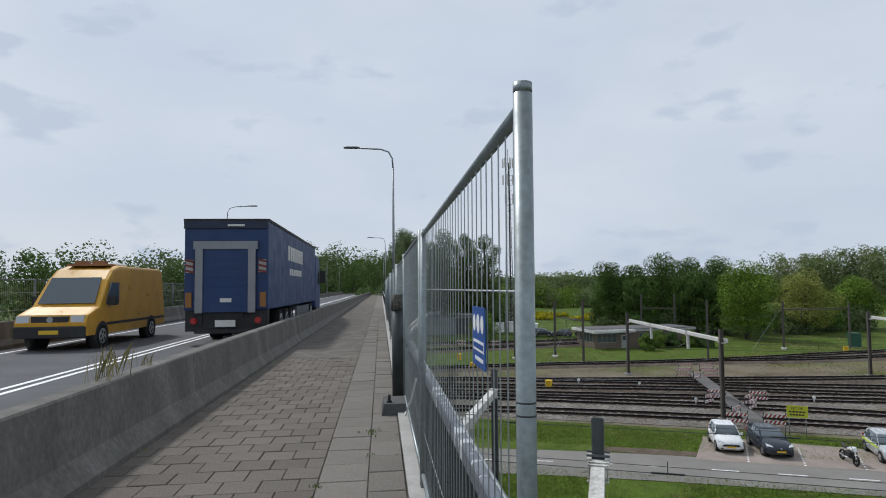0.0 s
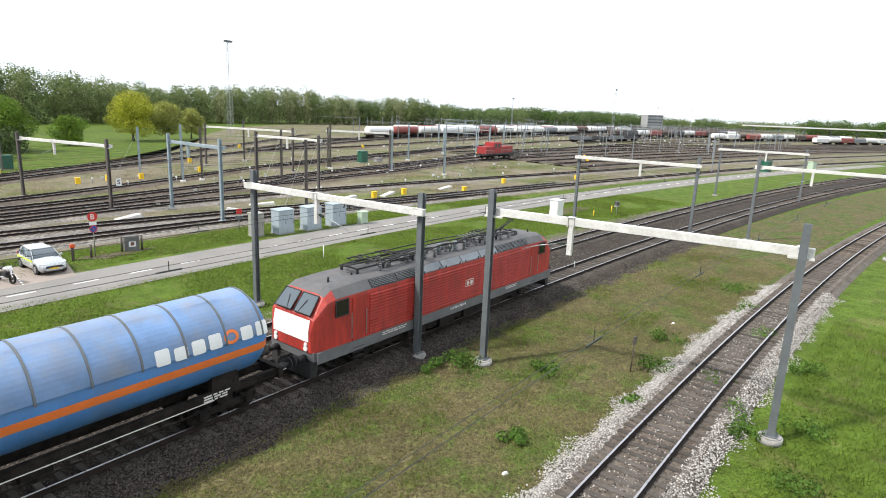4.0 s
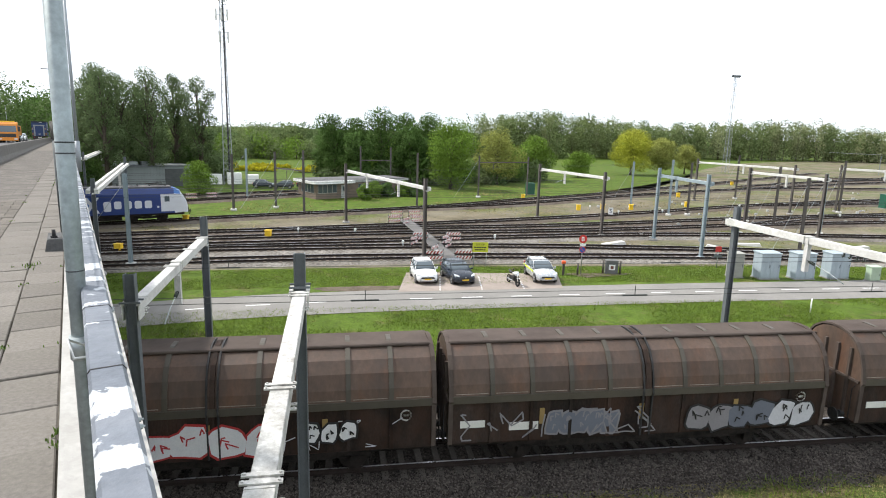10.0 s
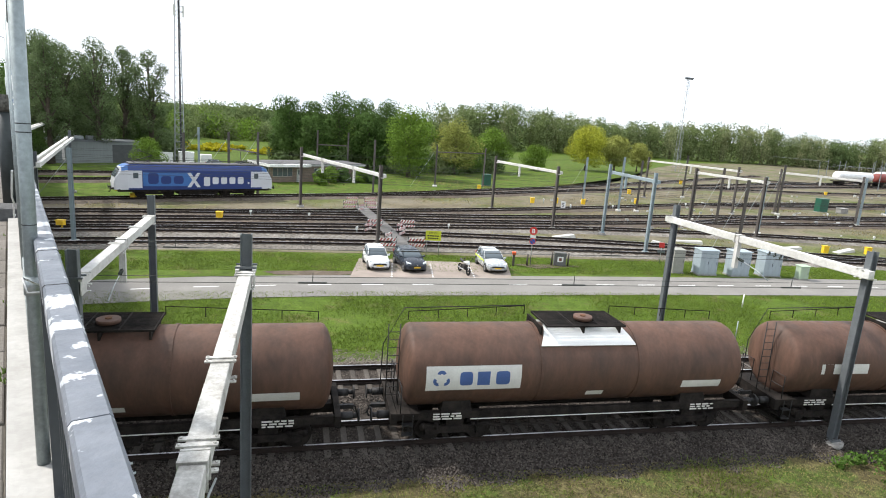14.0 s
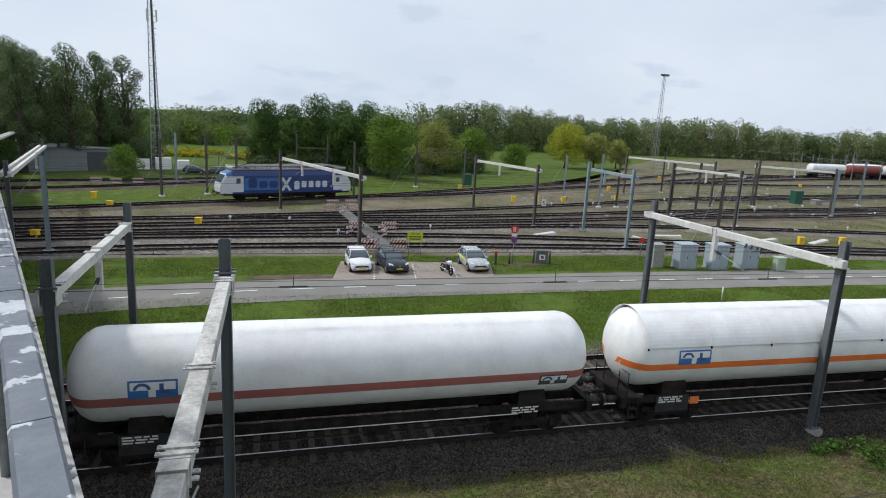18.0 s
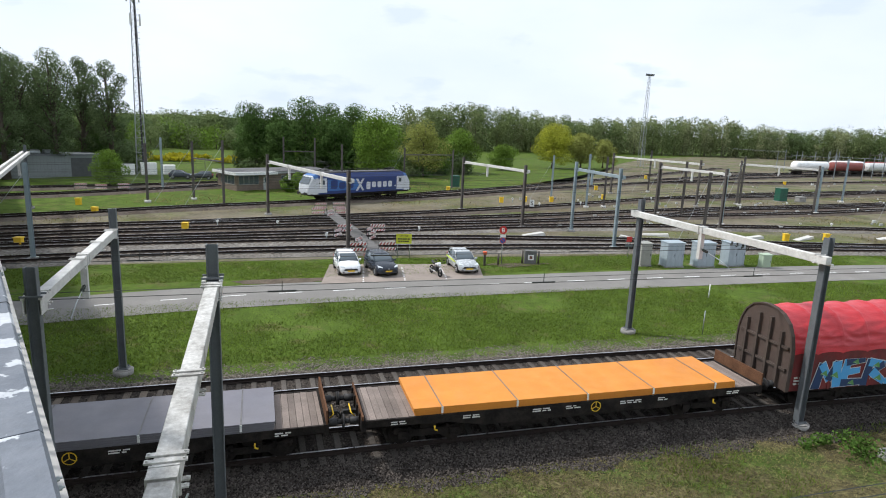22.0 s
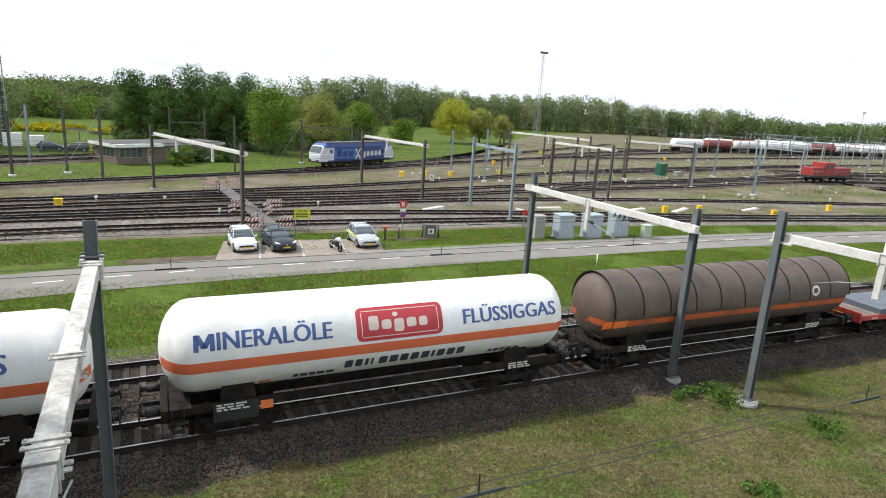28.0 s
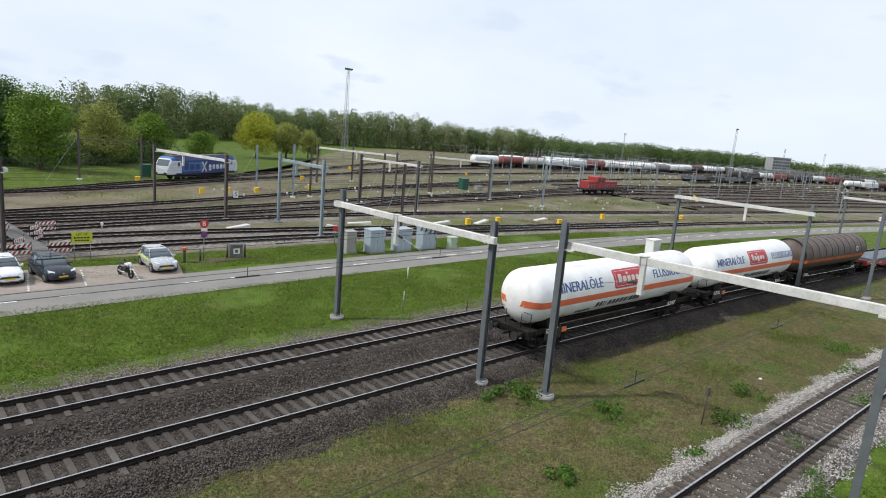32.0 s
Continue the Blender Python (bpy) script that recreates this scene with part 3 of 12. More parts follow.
        part("seat_bracket", bm, beam_mat, t)
    ym = 0.0 if centred else side * 0.27
    for fr in drops:
        x = span * fr
        bm = bmesh.new()
        box(bm, x - 0.10, x + 0.10, ym - 0.10, ym + 0.10, zb - 1.25, zb - 0.01)
        for sx in (-0.13, 0.13):
            box(bm, x + sx - 0.02, x + sx + 0.02, ym - 0.17, ym + 0.17, zb - 0.05, zb + deep + 0.04)
        box(bm, x - 0.15, x + 0.15, ym - 0.17, ym + 0.17, zb + deep + 0.005, zb + deep + 0.03)
        dr = part("drop_post", bm, beam_mat, t)
        bm = bmesh.new()
        cyl(bm, (x - 0.1, ym, zb - 0.75), (x - 0.55, ym, zb - 0.85), 0.03, 8)
        for q in range(4):
            cyl(bm, (x - 0.22 - 0.07 * q, ym, zb - 0.777 - 0.015 * q), (x - 0.25 - 0.07 * q, ym, zb - 0.783 - 0.015 * q), 0.07, 10)
        part("insulator", bm, CERAMIC, dr)
        bm = bmesh.new()
        tube(bm, [(x - 0.5, ym, zb - 0.84), (x - 1.3, ym, zb - 1.02), (x - 2.1, ym, zb - 1.30)], 0.02)
        part("registration_arm", bm, GALV, dr)
    for k in range(hooks):
        x = span * (0.30 + 0.028 * k)
        bm = bmesh.new()
        tube(bm, [(x, ym, zb - 0.01), (x, ym, zb - 0.16), (x + 0.05, ym, zb - 0.21), (x + 0.10, ym, zb - 0.16)], 0.03, 8)
        for q in range(3):
            cyl(bm, (x, ym, zb - 0.05 - 0.05 * q), (x, ym, zb - 0.07 - 0.05 * q), 0.055, 10)
        part("hanging_insulator", bm, CERAMIC, t)
    return t


PORTALS = [
    portal((15.9, 21.7), (12.87, 32.8), 7.25, 6.28, drops=(0.55,), hooks=4),
    portal((18.0, 19.4), (21.9, 8.2), 7.6, 6.42, drops=(0.30,), deep=0.32),
    portal((54.2, 28.8), (50.7, 39.8), 7.6, 6.6, drops=(0.45,)),
    portal((97.0, 34.6), (93.6, 45.6), 7.6, 6.6, drops=(0.45,)),
    portal((-4.84, 14.96), (-1.98, 3.66), 7.68, 6.45, drops=(0.76,), deep=0.32, side=-1, straps=(0.50, 0.72), over0=-0.18, centred=True, beam_mat=OLDBEAM),
    portal((-9.6, 15.5), (-12.4, 25.7), 6.82, 5.70, drops=(0.5,), side=-1, straps=(0.42, 0.7), over0=-0.18, over1=-0.18, centred=True),
    portal((60.5, 26.0), (63.5, 15.0), 7.6, 6.6, drops=(0.4,)),
    portal((-16.9, 72.3), (-5.45, 53.3), 6.6, 5.55, BROWNSTEEL, drops=(0.3, 0.7), label="brown steel portal with long white beam over the yard tracks"),
    portal((7.0, 82.3), (13.04, 69.0), 6.7, 5.85, BROWNSTEEL, drops=(0.4,), label="brown steel portal with white beam over the yard tracks"),
    portal((18.5, 67.6), (20.3, 58.0), 7.4, 6.40, BLUESTEEL, BLUESTEEL, drops=(0.35,), label="bluish galvanised steel portal over the yard tracks"),
    portal((-43.5, 71.0), (-28.8, 42.8), 6.7, 5.65, GREYSTEEL, drops=(0.4,), over1=0.8, double=True),
    portal((-72.0, 112.0), (-54.6, 79.6), 6.7, 5.65, GREYSTEEL, drops=(0.4,), over1=0.8, double=True),
    portal((34.5, 83.1), (38.4, 72.3), 7.0, 6.2, BROWNSTEEL, drops=(0.5,), label="brown steel portal with white beam over the yard tracks"),
    portal((37.5, 112.0), (46.5, 96.0), 7.0, 6.2, BROWNSTEEL, drops=(0.5,), label="brown steel portal with white beam over the yard tracks"),
    portal((56.2, 101.4), (64.1, 92.7), 7.0, 6.2, BROWNSTEEL, drops=(0.5,), label="brown steel portal with white beam over the yard tracks"),
]

# ---- overhead wires ----
def overhead(label, line, x0, x1, z=5.36, step=9.2, start=3.0, bars=True):
    t = thing("overhead_line", label, "overhead wire")
    pts = [p for p in line if x0 <= p.x <= x1]
    for dz, r, nm in ((0.0, 0.011, "contact_wire"), (0.20, 0.009, "carrying_wire")):
        bm = bmesh.new()
        tube(bm, [p + Vector((0, 0.02 * math.sin(i * 0.35), z + dz)) for i, p in enumerate(pts)], r, 4)
        part(nm, bm, WIRE, t)
    if bars:
        for p, h in along(pts, step, start):
            bm = bmesh.new()
            box(bm, -0.45, 0.45, -0.02, 0.02, -0.02, 0.03)
            dr = part("spreader_bar", bm, WIRE, t, matrix=Matrix.Translation(p + Vector((0, 0, z))) @ Matrix.Rotation(h, 4, "Z"))
            bm = bmesh.new()
            cyl(bm, (0, 0, 0.02), (0, 0, 0.34), 0.014, 6)
            part("dropper", bm, WIRE, dr)
    return t


overhead("thin dark contact wires over the main-line track", LINE_A, -60, 200)
overhead("thin dark contact wires over the second main-line track", LINE_B, -60, 200, start=6.0)
overhead("thin dark contact wires over the near single track", LINE_C, -60, 160, start=1.0)
for i, c in enumerate(YARD_CURVES[:6] + YARD_CURVES[7:8]):
    overhead("thin dark contact wires over a yard track", c, -60, 230, 5.0, 20, 4.0, bars=False)

# ---- the road bridge on which the camera stands ----
BM = Matrix.Translation((0, 0, 9.40)) @ Matrix.Rotation(radians(35.3), 4, "Z") @ Matrix.Rotation(math.atan(-0.018), 4, "X") @ Matrix.Translation((0, -2.6, 0))
# on the bridge: x across (to the right), y ahead, z up from the footway
V0, V1 = -95.0, 520.0
bm = bmesh.new()
box(bm, -12.6, 0.22, V0, V1, -1.25, -0.12)
tagged(part("bridge_deck", bm, CONCRETE, matrix=BM), "concrete deck slab of a road bridge", "bridge", kind="structure")
bm = bmesh.new()
box(bm, -11.4, -2.98, V0, V1, -0.118, -0.06)
deck_road = tagged(part("bridge_road", bm, ROAD_DECK, matrix=BM), "dark asphalt carriageway on the bridge", "road", kind="structure")
for x in (-6.55, -6.85, -10.7, -3.5):
    bm = bmesh.new()
    box(bm, x - 0.06, x + 0.06, V0, V1, -0.058, -0.054)
    part("road_line", bm, WHITE, deck_road, "solid white line")
bm = bmesh.new()
box(bm, -2.76, -0.10, V0, V1, -0.118, -0.012)
tagged(part("footway_bed", bm, JOINT, matrix=BM), "sand bed of the footway paving", "footway", kind="structure")
footway = thing("footway", "worn grey concrete block footway on the bridge", "pavement", BM, kind="structure")


def barrier_unit(L):
    bm = bmesh.new()
    out = [(-0.27, 0.0), (0.27, 0.0), (0.27, 0.12), (0.15, 0.30), (0.10, 0.80), (0.085, 0.82), (-0.085, 0.82), (-0.10, 0.80), (-0.15, 0.30), (-0.27, 0.12)]
    loft(bm, [[(x, 0.006, z) for x, z in out], [(x, L - 0.006, z) for x, z in out]], smooth=False)
    return bm


for k in range(-4, 34):
    for x, nm in ((-2.99, "near"), (-11.65, "far")):
        ob = part("concrete_barrier", barrier_unit(5.5), BARRIER, matrix=BM @ Matrix.Translation((x, 1.55 + 5.5 * k, -0.07)))
        tagged(ob, "weathered grey concrete safety barrier along the footway" if nm == "near" else "weathered grey concrete safety barrier along the carriageway", "safety barrier", group="barriers on the bridge")
# kerb of the parapet
bm = bmesh.new()
box(bm, -0.095, 0.24, V0, V1, -0.5, 0.035)
tagged(part("parapet_kerb", bm, WHITECONC, matrix=BM), "pale concrete edge of the bridge under the railing", "kerb", kind="structure")

# ---- what stands on the bridge ----
BV = BM @ Matrix.Translation((0, 2.6, 0))
CAP = mat("peeling_railing_paint", (0.115, 0.13, 0.155), 0.5, 0.1, var=0.12, scale=3.0, fine=0.12, fscale=45.0, bump=0.15, bscale=30.0,
          alt=(0.50, 0.52, 0.54), alt_pos=(0.55, 0.562), alt_scale=7.0, dirt=(0.22, 0.23, 0.25), dirt_amt=0.4, dirt_scale=6.0)
DARKRAIL = mat("dark_railing_paint", (0.05, 0.055, 0.06), 0.6, 0.2, var=0.15, scale=3.0, fine=0.1)
FENCEZINC = mat("fence_zinc", (0.27, 0.31, 0.315), 0.48, 0.55, var=0.14, scale=6.0, fine=0.14, fscale=60.0, dirt=(0.14, 0.15, 0.15), dirt_amt=0.4, dirt_scale=9.0)
ROPE = mat("white_plastic", (0.62, 0.63, 0.63), 0.5, var=0.08)
SIGNBLUE = mat("sign_blue", (0.012, 0.075, 0.30), 0.4, var=0.05)
LAMPGREY = mat("lamp_post_grey", (0.30, 0.32, 0.34), 0.5, 0.4, var=0.08, scale=1.0)
WEED = mat("weed_leaf", (0.12, 0.19, 0.04), 0.8, var=0.2, scale=4.0, fine=0.2, island=0.45)
STRAW = mat("dry_stalk", (0.24, 0.21, 0.09), 0.85, var=0.2, scale=4.0, fine=0.2, island=0.4)


def simple_mesh(name, bm, material):
    bmesh.ops.recalc_face_normals(bm, faces=bm.faces[:])
    me = bpy.data.meshes.new(name)
    bm.to_mesh(me)
    bm.free()
    me.materials.append(material)
    return me


def chipped(sx, sy, h, ch=0.006):
    """A paving block with a chamfered top edge, its top at z 0."""
    bm = bmesh.new()
    loops = []
    for ins, z in ((0, -h), (0, -ch), (ch, 0)):
        loops.append([(ins, ins, z), (sx - ins, ins, z), (sx - ins, sy - ins, z), (ins, sy - ins, z)])
    loft(bm, loops, smooth=False)
    return bm


# balustrade: sections of painted steel between posts
bm = bmesh.new()
box(bm, -0.008, 0.008, -0.008, 0.008, 0.10, 0.865)
BALUSTER = simple_mesh("baluster", bm, DARKRAIL)
bm = bmesh.new()
prism_y(bm, [(-0.028, 0.86), (0.028, 0.86), (0.032, 0.866), (0.032, 0.932), (0.026, 0.94), (-0.026, 0.94), (-0.032, 0.932), (-0.032, 0.866)], 0.002, 1.198)
CAPBAR = simple_mesh("cap", bm, CAP)
bm = bmesh.new()
box(bm, -0.02, 0.02, 0, 2.4, 0.06, 0.10)
LOWBAR = simple_mesh("bottom_rail", bm, DARKRAIL)
bm = bmesh.new()
box(bm, -0.03, 0.03, -0.02, 0.02, -0.02, 0.862)
RPOST = simple_mesh("railing_post", bm, DARKRAIL)
bm = bmesh.new()
cyl(bm, (0.028, 0, 0.885), (0.046, 0, 0.885), 0.002, 6)
cyl(bm, (0.038, 0, 0.885), (0.042, 0, 0.885), 0.0045, 6)
BRACKET = simple_mesh("bolt", bm, GALV)
bm = bmesh.new()
prism_y(bm, [(-0.033, 0.86), (0.033, 0.86), (0.033, 0.933), (0.027, 0.941), (-0.027, 0.941), (-0.033, 0.933)], -0.002, 0.002)
BANDME = simple_mesh("joint_band", bm, BLACK)
for k in range(-6, 60):
    near = -4 <= k < 9
    sec = thing("bridge_railing", "weathered blue-grey steel railing with white peeled paint patches", "railing", BM @ Matrix.Translation((0.0756, 2.4 * k, -0.005)), group="railing sections along the bridge edge")
    for h in (0, 1.2):
        shared("cap", CAPBAR, sec, Matrix.Translation((0, h, 0)))
    shared("bottom_rail", LOWBAR, sec, Matrix())
    shared("railing_post", RPOST, sec, Matrix.Translation((0, 0.06, 0)))
    if near:
        for i in range(16):
            shared("baluster", BALUSTER, sec, Matrix.Translation((0, 0.2 + 0.138 * i, 0)))
        for h in (0.3, 0.33, 1.1, 1.13, 1.9, 1.93):
            shared("bolt", BRACKET, sec, Matrix.Translation((0, h, 0)))
        for h in (0.15, 2.07):
            shared("joint_band", BANDME, sec, Matrix.Translation((0, h, 0)))
    else:
        bm = bmesh.new()
        for i in range(16):
            box(bm, -0.008, 0.008, 0.19 + 0.138 * i, 0.206 + 0.138 * i, 0.10, 0.865)
        part("balusters", bm, DARKRAIL, sec, kind="stuff")

# temporary mesh fence
bm = bmesh.new()
for i in range(1, 34):
    y = 3.5 * i / 34
    cyl(bm, (0, y, 0.14), (0, y, 2.04), 0.0024, 4, caps=False)
for z in (0.45, 0.47, 1.02, 1.035, 1.6, 1.615):
    cyl(bm, (0.004, 0.02, z), (0.004, 3.48, z), 0.0028, 4, caps=False)
MESHWIRE = simple_mesh("wire_mesh", bm, GALV)
bm = bmesh.new()
cyl(bm, (0, 0, 0.14), (0, 0, 2.04), 0.0022, 4, caps=False)
UPWIRE = simple_mesh("wire", bm, GALV)
bm = bmesh.new()
cyl(bm, (0, 0.02, 0), (0, 3.48, 0), 0.0035, 4, caps=False)
CROSSWIRE = simple_mesh("cross_wire", bm, GALV)


def fence_panel(m, group, zinc=FENCEZINC, first=False):
    t = thing("mesh_fence_panel", "galvanised temporary fence panel of upright wires in a tube frame", "fence", m, group)
    for y in (0.0, 3.48):
        bm = bmesh.new()
        cyl(bm, (0, y, 0.012), (0, y, 2.085), 0.0236, 16)
        up = part("upright_tube", bm, zinc, t)
        if first and y == 0.0:
            for z in (0.98, 1.31, 1.34):
                bm = bmesh.new()
                cyl(bm, (0, y, z), (0, y, z + 0.004), 0.0242, 16)
                part("weld_ring", bm, DARKRAIL, up)
            bm = bmesh.new()
            cyl(bm, (0, y, 2.08), (0, y, 2.105), 0.0238, 16)
            part("end_cap", bm, FENCEZINC, up)
            bm = bmesh.new()
            cyl(bm, (0, y, 0.72), (0, y, 0.79), 0.03, 12)
            box(bm, 0.02, 0.09, y - 0.02, y + 0.02, 0.735, 0.775)
            part("clamp", bm, GALV, up, "galvanised clamp tied to the railing")
            bm = bmesh.new()
            tube(bm, [(0.02, y - 0.03, 0.76), (-0.03, y - 0.07, 0.80), (-0.02, y - 0.09, 0.75), (0.03, y - 0.06, 0.74)], 0.004)
            part("tie_wire", bm, ROPE, up)
    for nm, z in (("top_tube", 2.045), ("bottom_tube", 0.13)):
        bm = bmesh.new()
        cyl(bm, (0, 0.02, z), (0, 3.46, z), 0.019, 12)
        part(nm, bm, zinc, t)
    if first is None:
        shared("mesh_wires", MESHWIRE, t, Matrix()).name = "wire_mesh"
    else:
        for i in range(1, 34):
            shared("wire", UPWIRE, t, Matrix.Translation((0, 3.5 * i / 34, 0)))
        for z in (0.46, 1.03, 1.6):
            shared("cross_wire", CROSSWIRE, t, Matrix.Translation((0.004, 0, z)))
    return t


GALV_DARK = mat("dull_zinc", (0.13, 0.14, 0.145), 0.6, 0.4, var=0.12)
for k in range(12):
    wob = 0.012 * ((k * 7) % 5 - 2)
    fence_panel(BV @ Matrix.Translation((0.026, 2.61 + 3.54 * k, 0.0)) @ Matrix.Rotation(wob * (k > 0) * 0.6, 4, "Z") @ Matrix.Rotation(wob if k else 0.0085, 4, "Y"), "fence panels on the footway side", first=(True if k == 0 else False if k < 3 else None))
for k in range(-3, 22):
    fence_panel(BV @ Matrix.Translation((-12.35, -1.0 + 3.54 * k, 0.0)), "fence panels on the carriageway side", GALV_DARK, None)
bm = bmesh.new()
tube(bm, [(-0.012, 6.3, 0.85), (-0.03, 6.9, 0.55), (-0.02, 7.5, 0.42), (-0.03, 8.1, 0.18), (-0.02, 8.4, 0.16)], 0.009)
tagged(part("loose_rope", bm, ROPE, matrix=BV), "slack white plastic rope tied along the mesh fence", "rope")

# company sign on the fence
sg = thing("fence_sign", "small blue square sign with white marks on the mesh fence", "sign", BV @ Matrix.Translation((0.02, 3.06, 1.35)) @ Matrix.Scale(0.58, 4))
bm = bmesh.new()
box(bm, -0.003, 0.003, 0, 0.42, 0, 0.34)
part("sign_board", bm, SIGNBLUE, sg)
for y0, y1, z0, z1 in ((0.30, 0.40, 0.19, 0.30), (0.16, 0.27, 0.19, 0.30), (0.03, 0.13, 0.19, 0.30)):
    bm = bmesh.new()
    cyl(bm, (-0.0045, (y0 + y1) / 2, 0.245), (-0.0035, (y0 + y1) / 2, 0.245), (y1 - y0) / 2, 16)
    part("mark", bm, WHITE, sg, "white round mark")
bm = bmesh.new()
box(bm, -0.0055, -0.0035, 0.03, 0.39, 0.09, 0.15)
part("white_strip", bm, WHITE, sg)
bm = bmesh.new()
for i in range(7):
    box(bm, -0.0075, -0.0058, 0.045 + 0.048 * i, 0.08 + 0.048 * i, 0.105, 0.135)
part("lettering", bm, SIGNBLUE, sg, kind="stuff")
bm = bmesh.new()
box(bm, -0.0055, -0.0035, 0.05, 0.33, 0.035, 0.055)
part("lettering_bar", bm, WHITE, sg)

# fence foot with bolt, dark post behind it
ft = thing("ballast_block", "dark concrete ballast block with a steel bolt", "concrete block", BV @ Matrix.Translation((-0.30, 9.0, 0.0)))
bm = bmesh.new()
loft(bm, [[(0, 0, -0.004), (0.36, 0, -0.004), (0.36, 0.62, -0.004), (0, 0.62, -0.004)], [(0.03, 0.03, 0.14), (0.34, 0.03, 0.14), (0.34, 0.59, 0.14), (0.03, 0.59, 0.14)]], smooth=False)
part("foot_block", bm, mat("dark_concrete", (0.10, 0.10, 0.10), 0.9, var=0.2, scale=4.0, fine=0.2), ft)
bm = bmesh.new()
cyl(bm, (0.1, 0.14, 0.13), (0.1, 0.14, 0.24), 0.02, 8)
cyl(bm, (0.1, 0.14, 0.14), (0.1, 0.14, 0.165), 0.04, 6)
part("bolt", bm, BLACK, ft)
dp = thing("steel_post", "stout dark green-black steel post beside the fence", "post", BV @ Matrix.Translation((-0.06, 9.95, 0.0)))
bm = bmesh.new()
cyl(bm, (0, 0, -0.004), (0, 0, 1.30), 0.085, 20)
part("shaft", bm, mat("post_dark", (0.035, 0.042, 0.042), 0.55, 0.2, var=0.2, scale=3.0), dp)
bm = bmesh.new()
cyl(bm, (0, 0, 1.30), (0, 0, 1.52), 0.095, 20)
part("tape_wrap", bm, mat("old_tape", (0.10, 0.095, 0.085), 0.8, var=0.5, scale=20.0, fine=0.4), dp, "tattered tape wrapped round the top")


def lamp_post(m, out=-1, h=8.2, reach=2.0):
    t = thing("street_lamp", "slim grey steel street lamp with curved arm", "street lamp", m, group="street lamps on the bridge")
    bm = bmesh.new()
    cyl(bm, (0, 0, -0.02), (0, 0, 1.2), 0.09, 12)
    cyl(bm, (0, 0, 1.2), (0, 0, h - 0.9), 0.065, 12, 0.045)
    part("pole", bm, LAMPGREY, t)
    bm = bmesh.new()
    tube(bm, [(0, 0, h - 0.92), (out * 0.03, 0, h - 0.45), (out * 0.2, 0, h - 0.14), (out * 0.55, 0, h - 0.02), (out * reach * 0.8, 0, h + 0.03)], 0.038, 8)
    part("arm", bm, LAMPGREY, t)
    bm = bmesh.new()
    loft(bm, [[(out * a, y * w, h + 0.03 + z) for y, z in ((-1, 0), (-0.6, 0.06), (0.6, 0.06), (1, 0), (0.6, -0.03), (-0.6, -0.03))]
              for a, w in ((reach * 0.78, 0.05), (reach * 0.84, 0.11), (reach * 1.08, 0.12), (reach * 1.14, 0.05))])
    part("lamp_head", bm, mat("lamp_head", (0.10, 0.10, 0.105), 0.5, var=0.1), t)
    return t


for v in (31.8, 82.0, 132.0):
    lamp_post(BM @ Matrix.Translation((0.30, v, -0.1)), -1)
for v in (6.5 - 40, 52.0, 100.0, 140.0, 180.0):
    lamp_post(BM @ Matrix.Translation((-12.15, v, -0.1)), 1)

# piers under the deck
for v in (-30.0, 16.2, 35.2, 46.2, 76.0, 104.0, 134.0, 164.0, 200.0, 240.0, 280.0):
    top = 9.40 - 0.018 * (v - 2.6) - 1.25
    if top < 0.6:
        continue
    p = BM @ Vector((-6.2, v, 0))
    t = thing("bridge_pier", "row of round concrete columns with a cap beam under the bridge", "bridge pier",
              Matrix.Translation((p.x, p.y, GZ)) @ Matrix.Rotation(radians(35.3) - math.atan2(0.94, 0.34) * 0 + 0.0, 4, "Z"))
    for x in (-5.0, -1.7, 1.7, 5.0):
        bm = bmesh.new()
        cyl(bm, (x, 0, -0.03), (x, 0, top - GZ - 0.6), 0.42, 20)
        part("column", bm, CONCRETE, t)
    bm = bmesh.new()
    box(bm, -6.2, 6.2, -0.5, 0.5, top - GZ - 0.6, top - GZ + 0.01)
    part("cap_beam", bm, CONCRETE, t)


def tuft(bm, rng, x, y, z, n, h, spread, wide=0.006):
    for _ in range(n):
        a, l = rng.uniform(0, 6.28), h * rng.uniform(0.45, 1.0)
        bx, by = x + rng.gauss(0, spread), y + rng.gauss(0, spread)
        dx, dy = math.cos(a) * l * rng.uniform(0.1, 0.5), math.sin(a) * l * rng.uniform(0.1, 0.5)
        sx, sy = -math.sin(a) * wide, math.cos(a) * wide
        v = [bm.verts.new(c) for c in ((bx - sx, by - sy, z), (bx + sx, by + sy, z), (bx + dx * 0.4 + sx * 0.8, by + dy * 0.4 + sy * 0.8, z + l * 0.6),
                                       (bx + dx, by + dy, z + l), (bx + dx * 0.4 - sx * 0.8, by + dy * 0.4 - sy * 0.8, z + l * 0.6))]
        bm.faces.new(v)


rng = random.Random(5)
bm = bmesh.new()
for y in (7.4, 7.8, 8.6):
    tuft(bm, rng, -3.02, y, 0.73, 16, 0.40 if y < 8 else 0.22, 0.06, 0.003)
tagged(part("barrier_weeds", bm, STRAW, matrix=BV, fix=False), "tall dry grass stalks growing on the concrete barrier", "weeds", kind="stuff")
bm = bmesh.new()
for _ in range(34):
    y = rng.uniform(0.5, 24)
    tuft(bm, rng, rng.choice((-0.83, -0.41, -0.41, -0.10, -2.70)), y, -0.004, rng.randint(4, 14), 0.035, 0.03, 0.005)
tuft(bm, rng, -0.41, 8.1, -0.004, 24, 0.05, 0.06, 0.006)
tagged(part("joint_weeds", bm, WEED, matrix=BV, fix=False), "small green weeds in the joints of the footway slabs", "weeds", kind="stuff")

# ---- rolling stock: shared pieces ----
TA = Track(LINE_A)
S0 = TA.near(0.0)
SPEED = 10.85
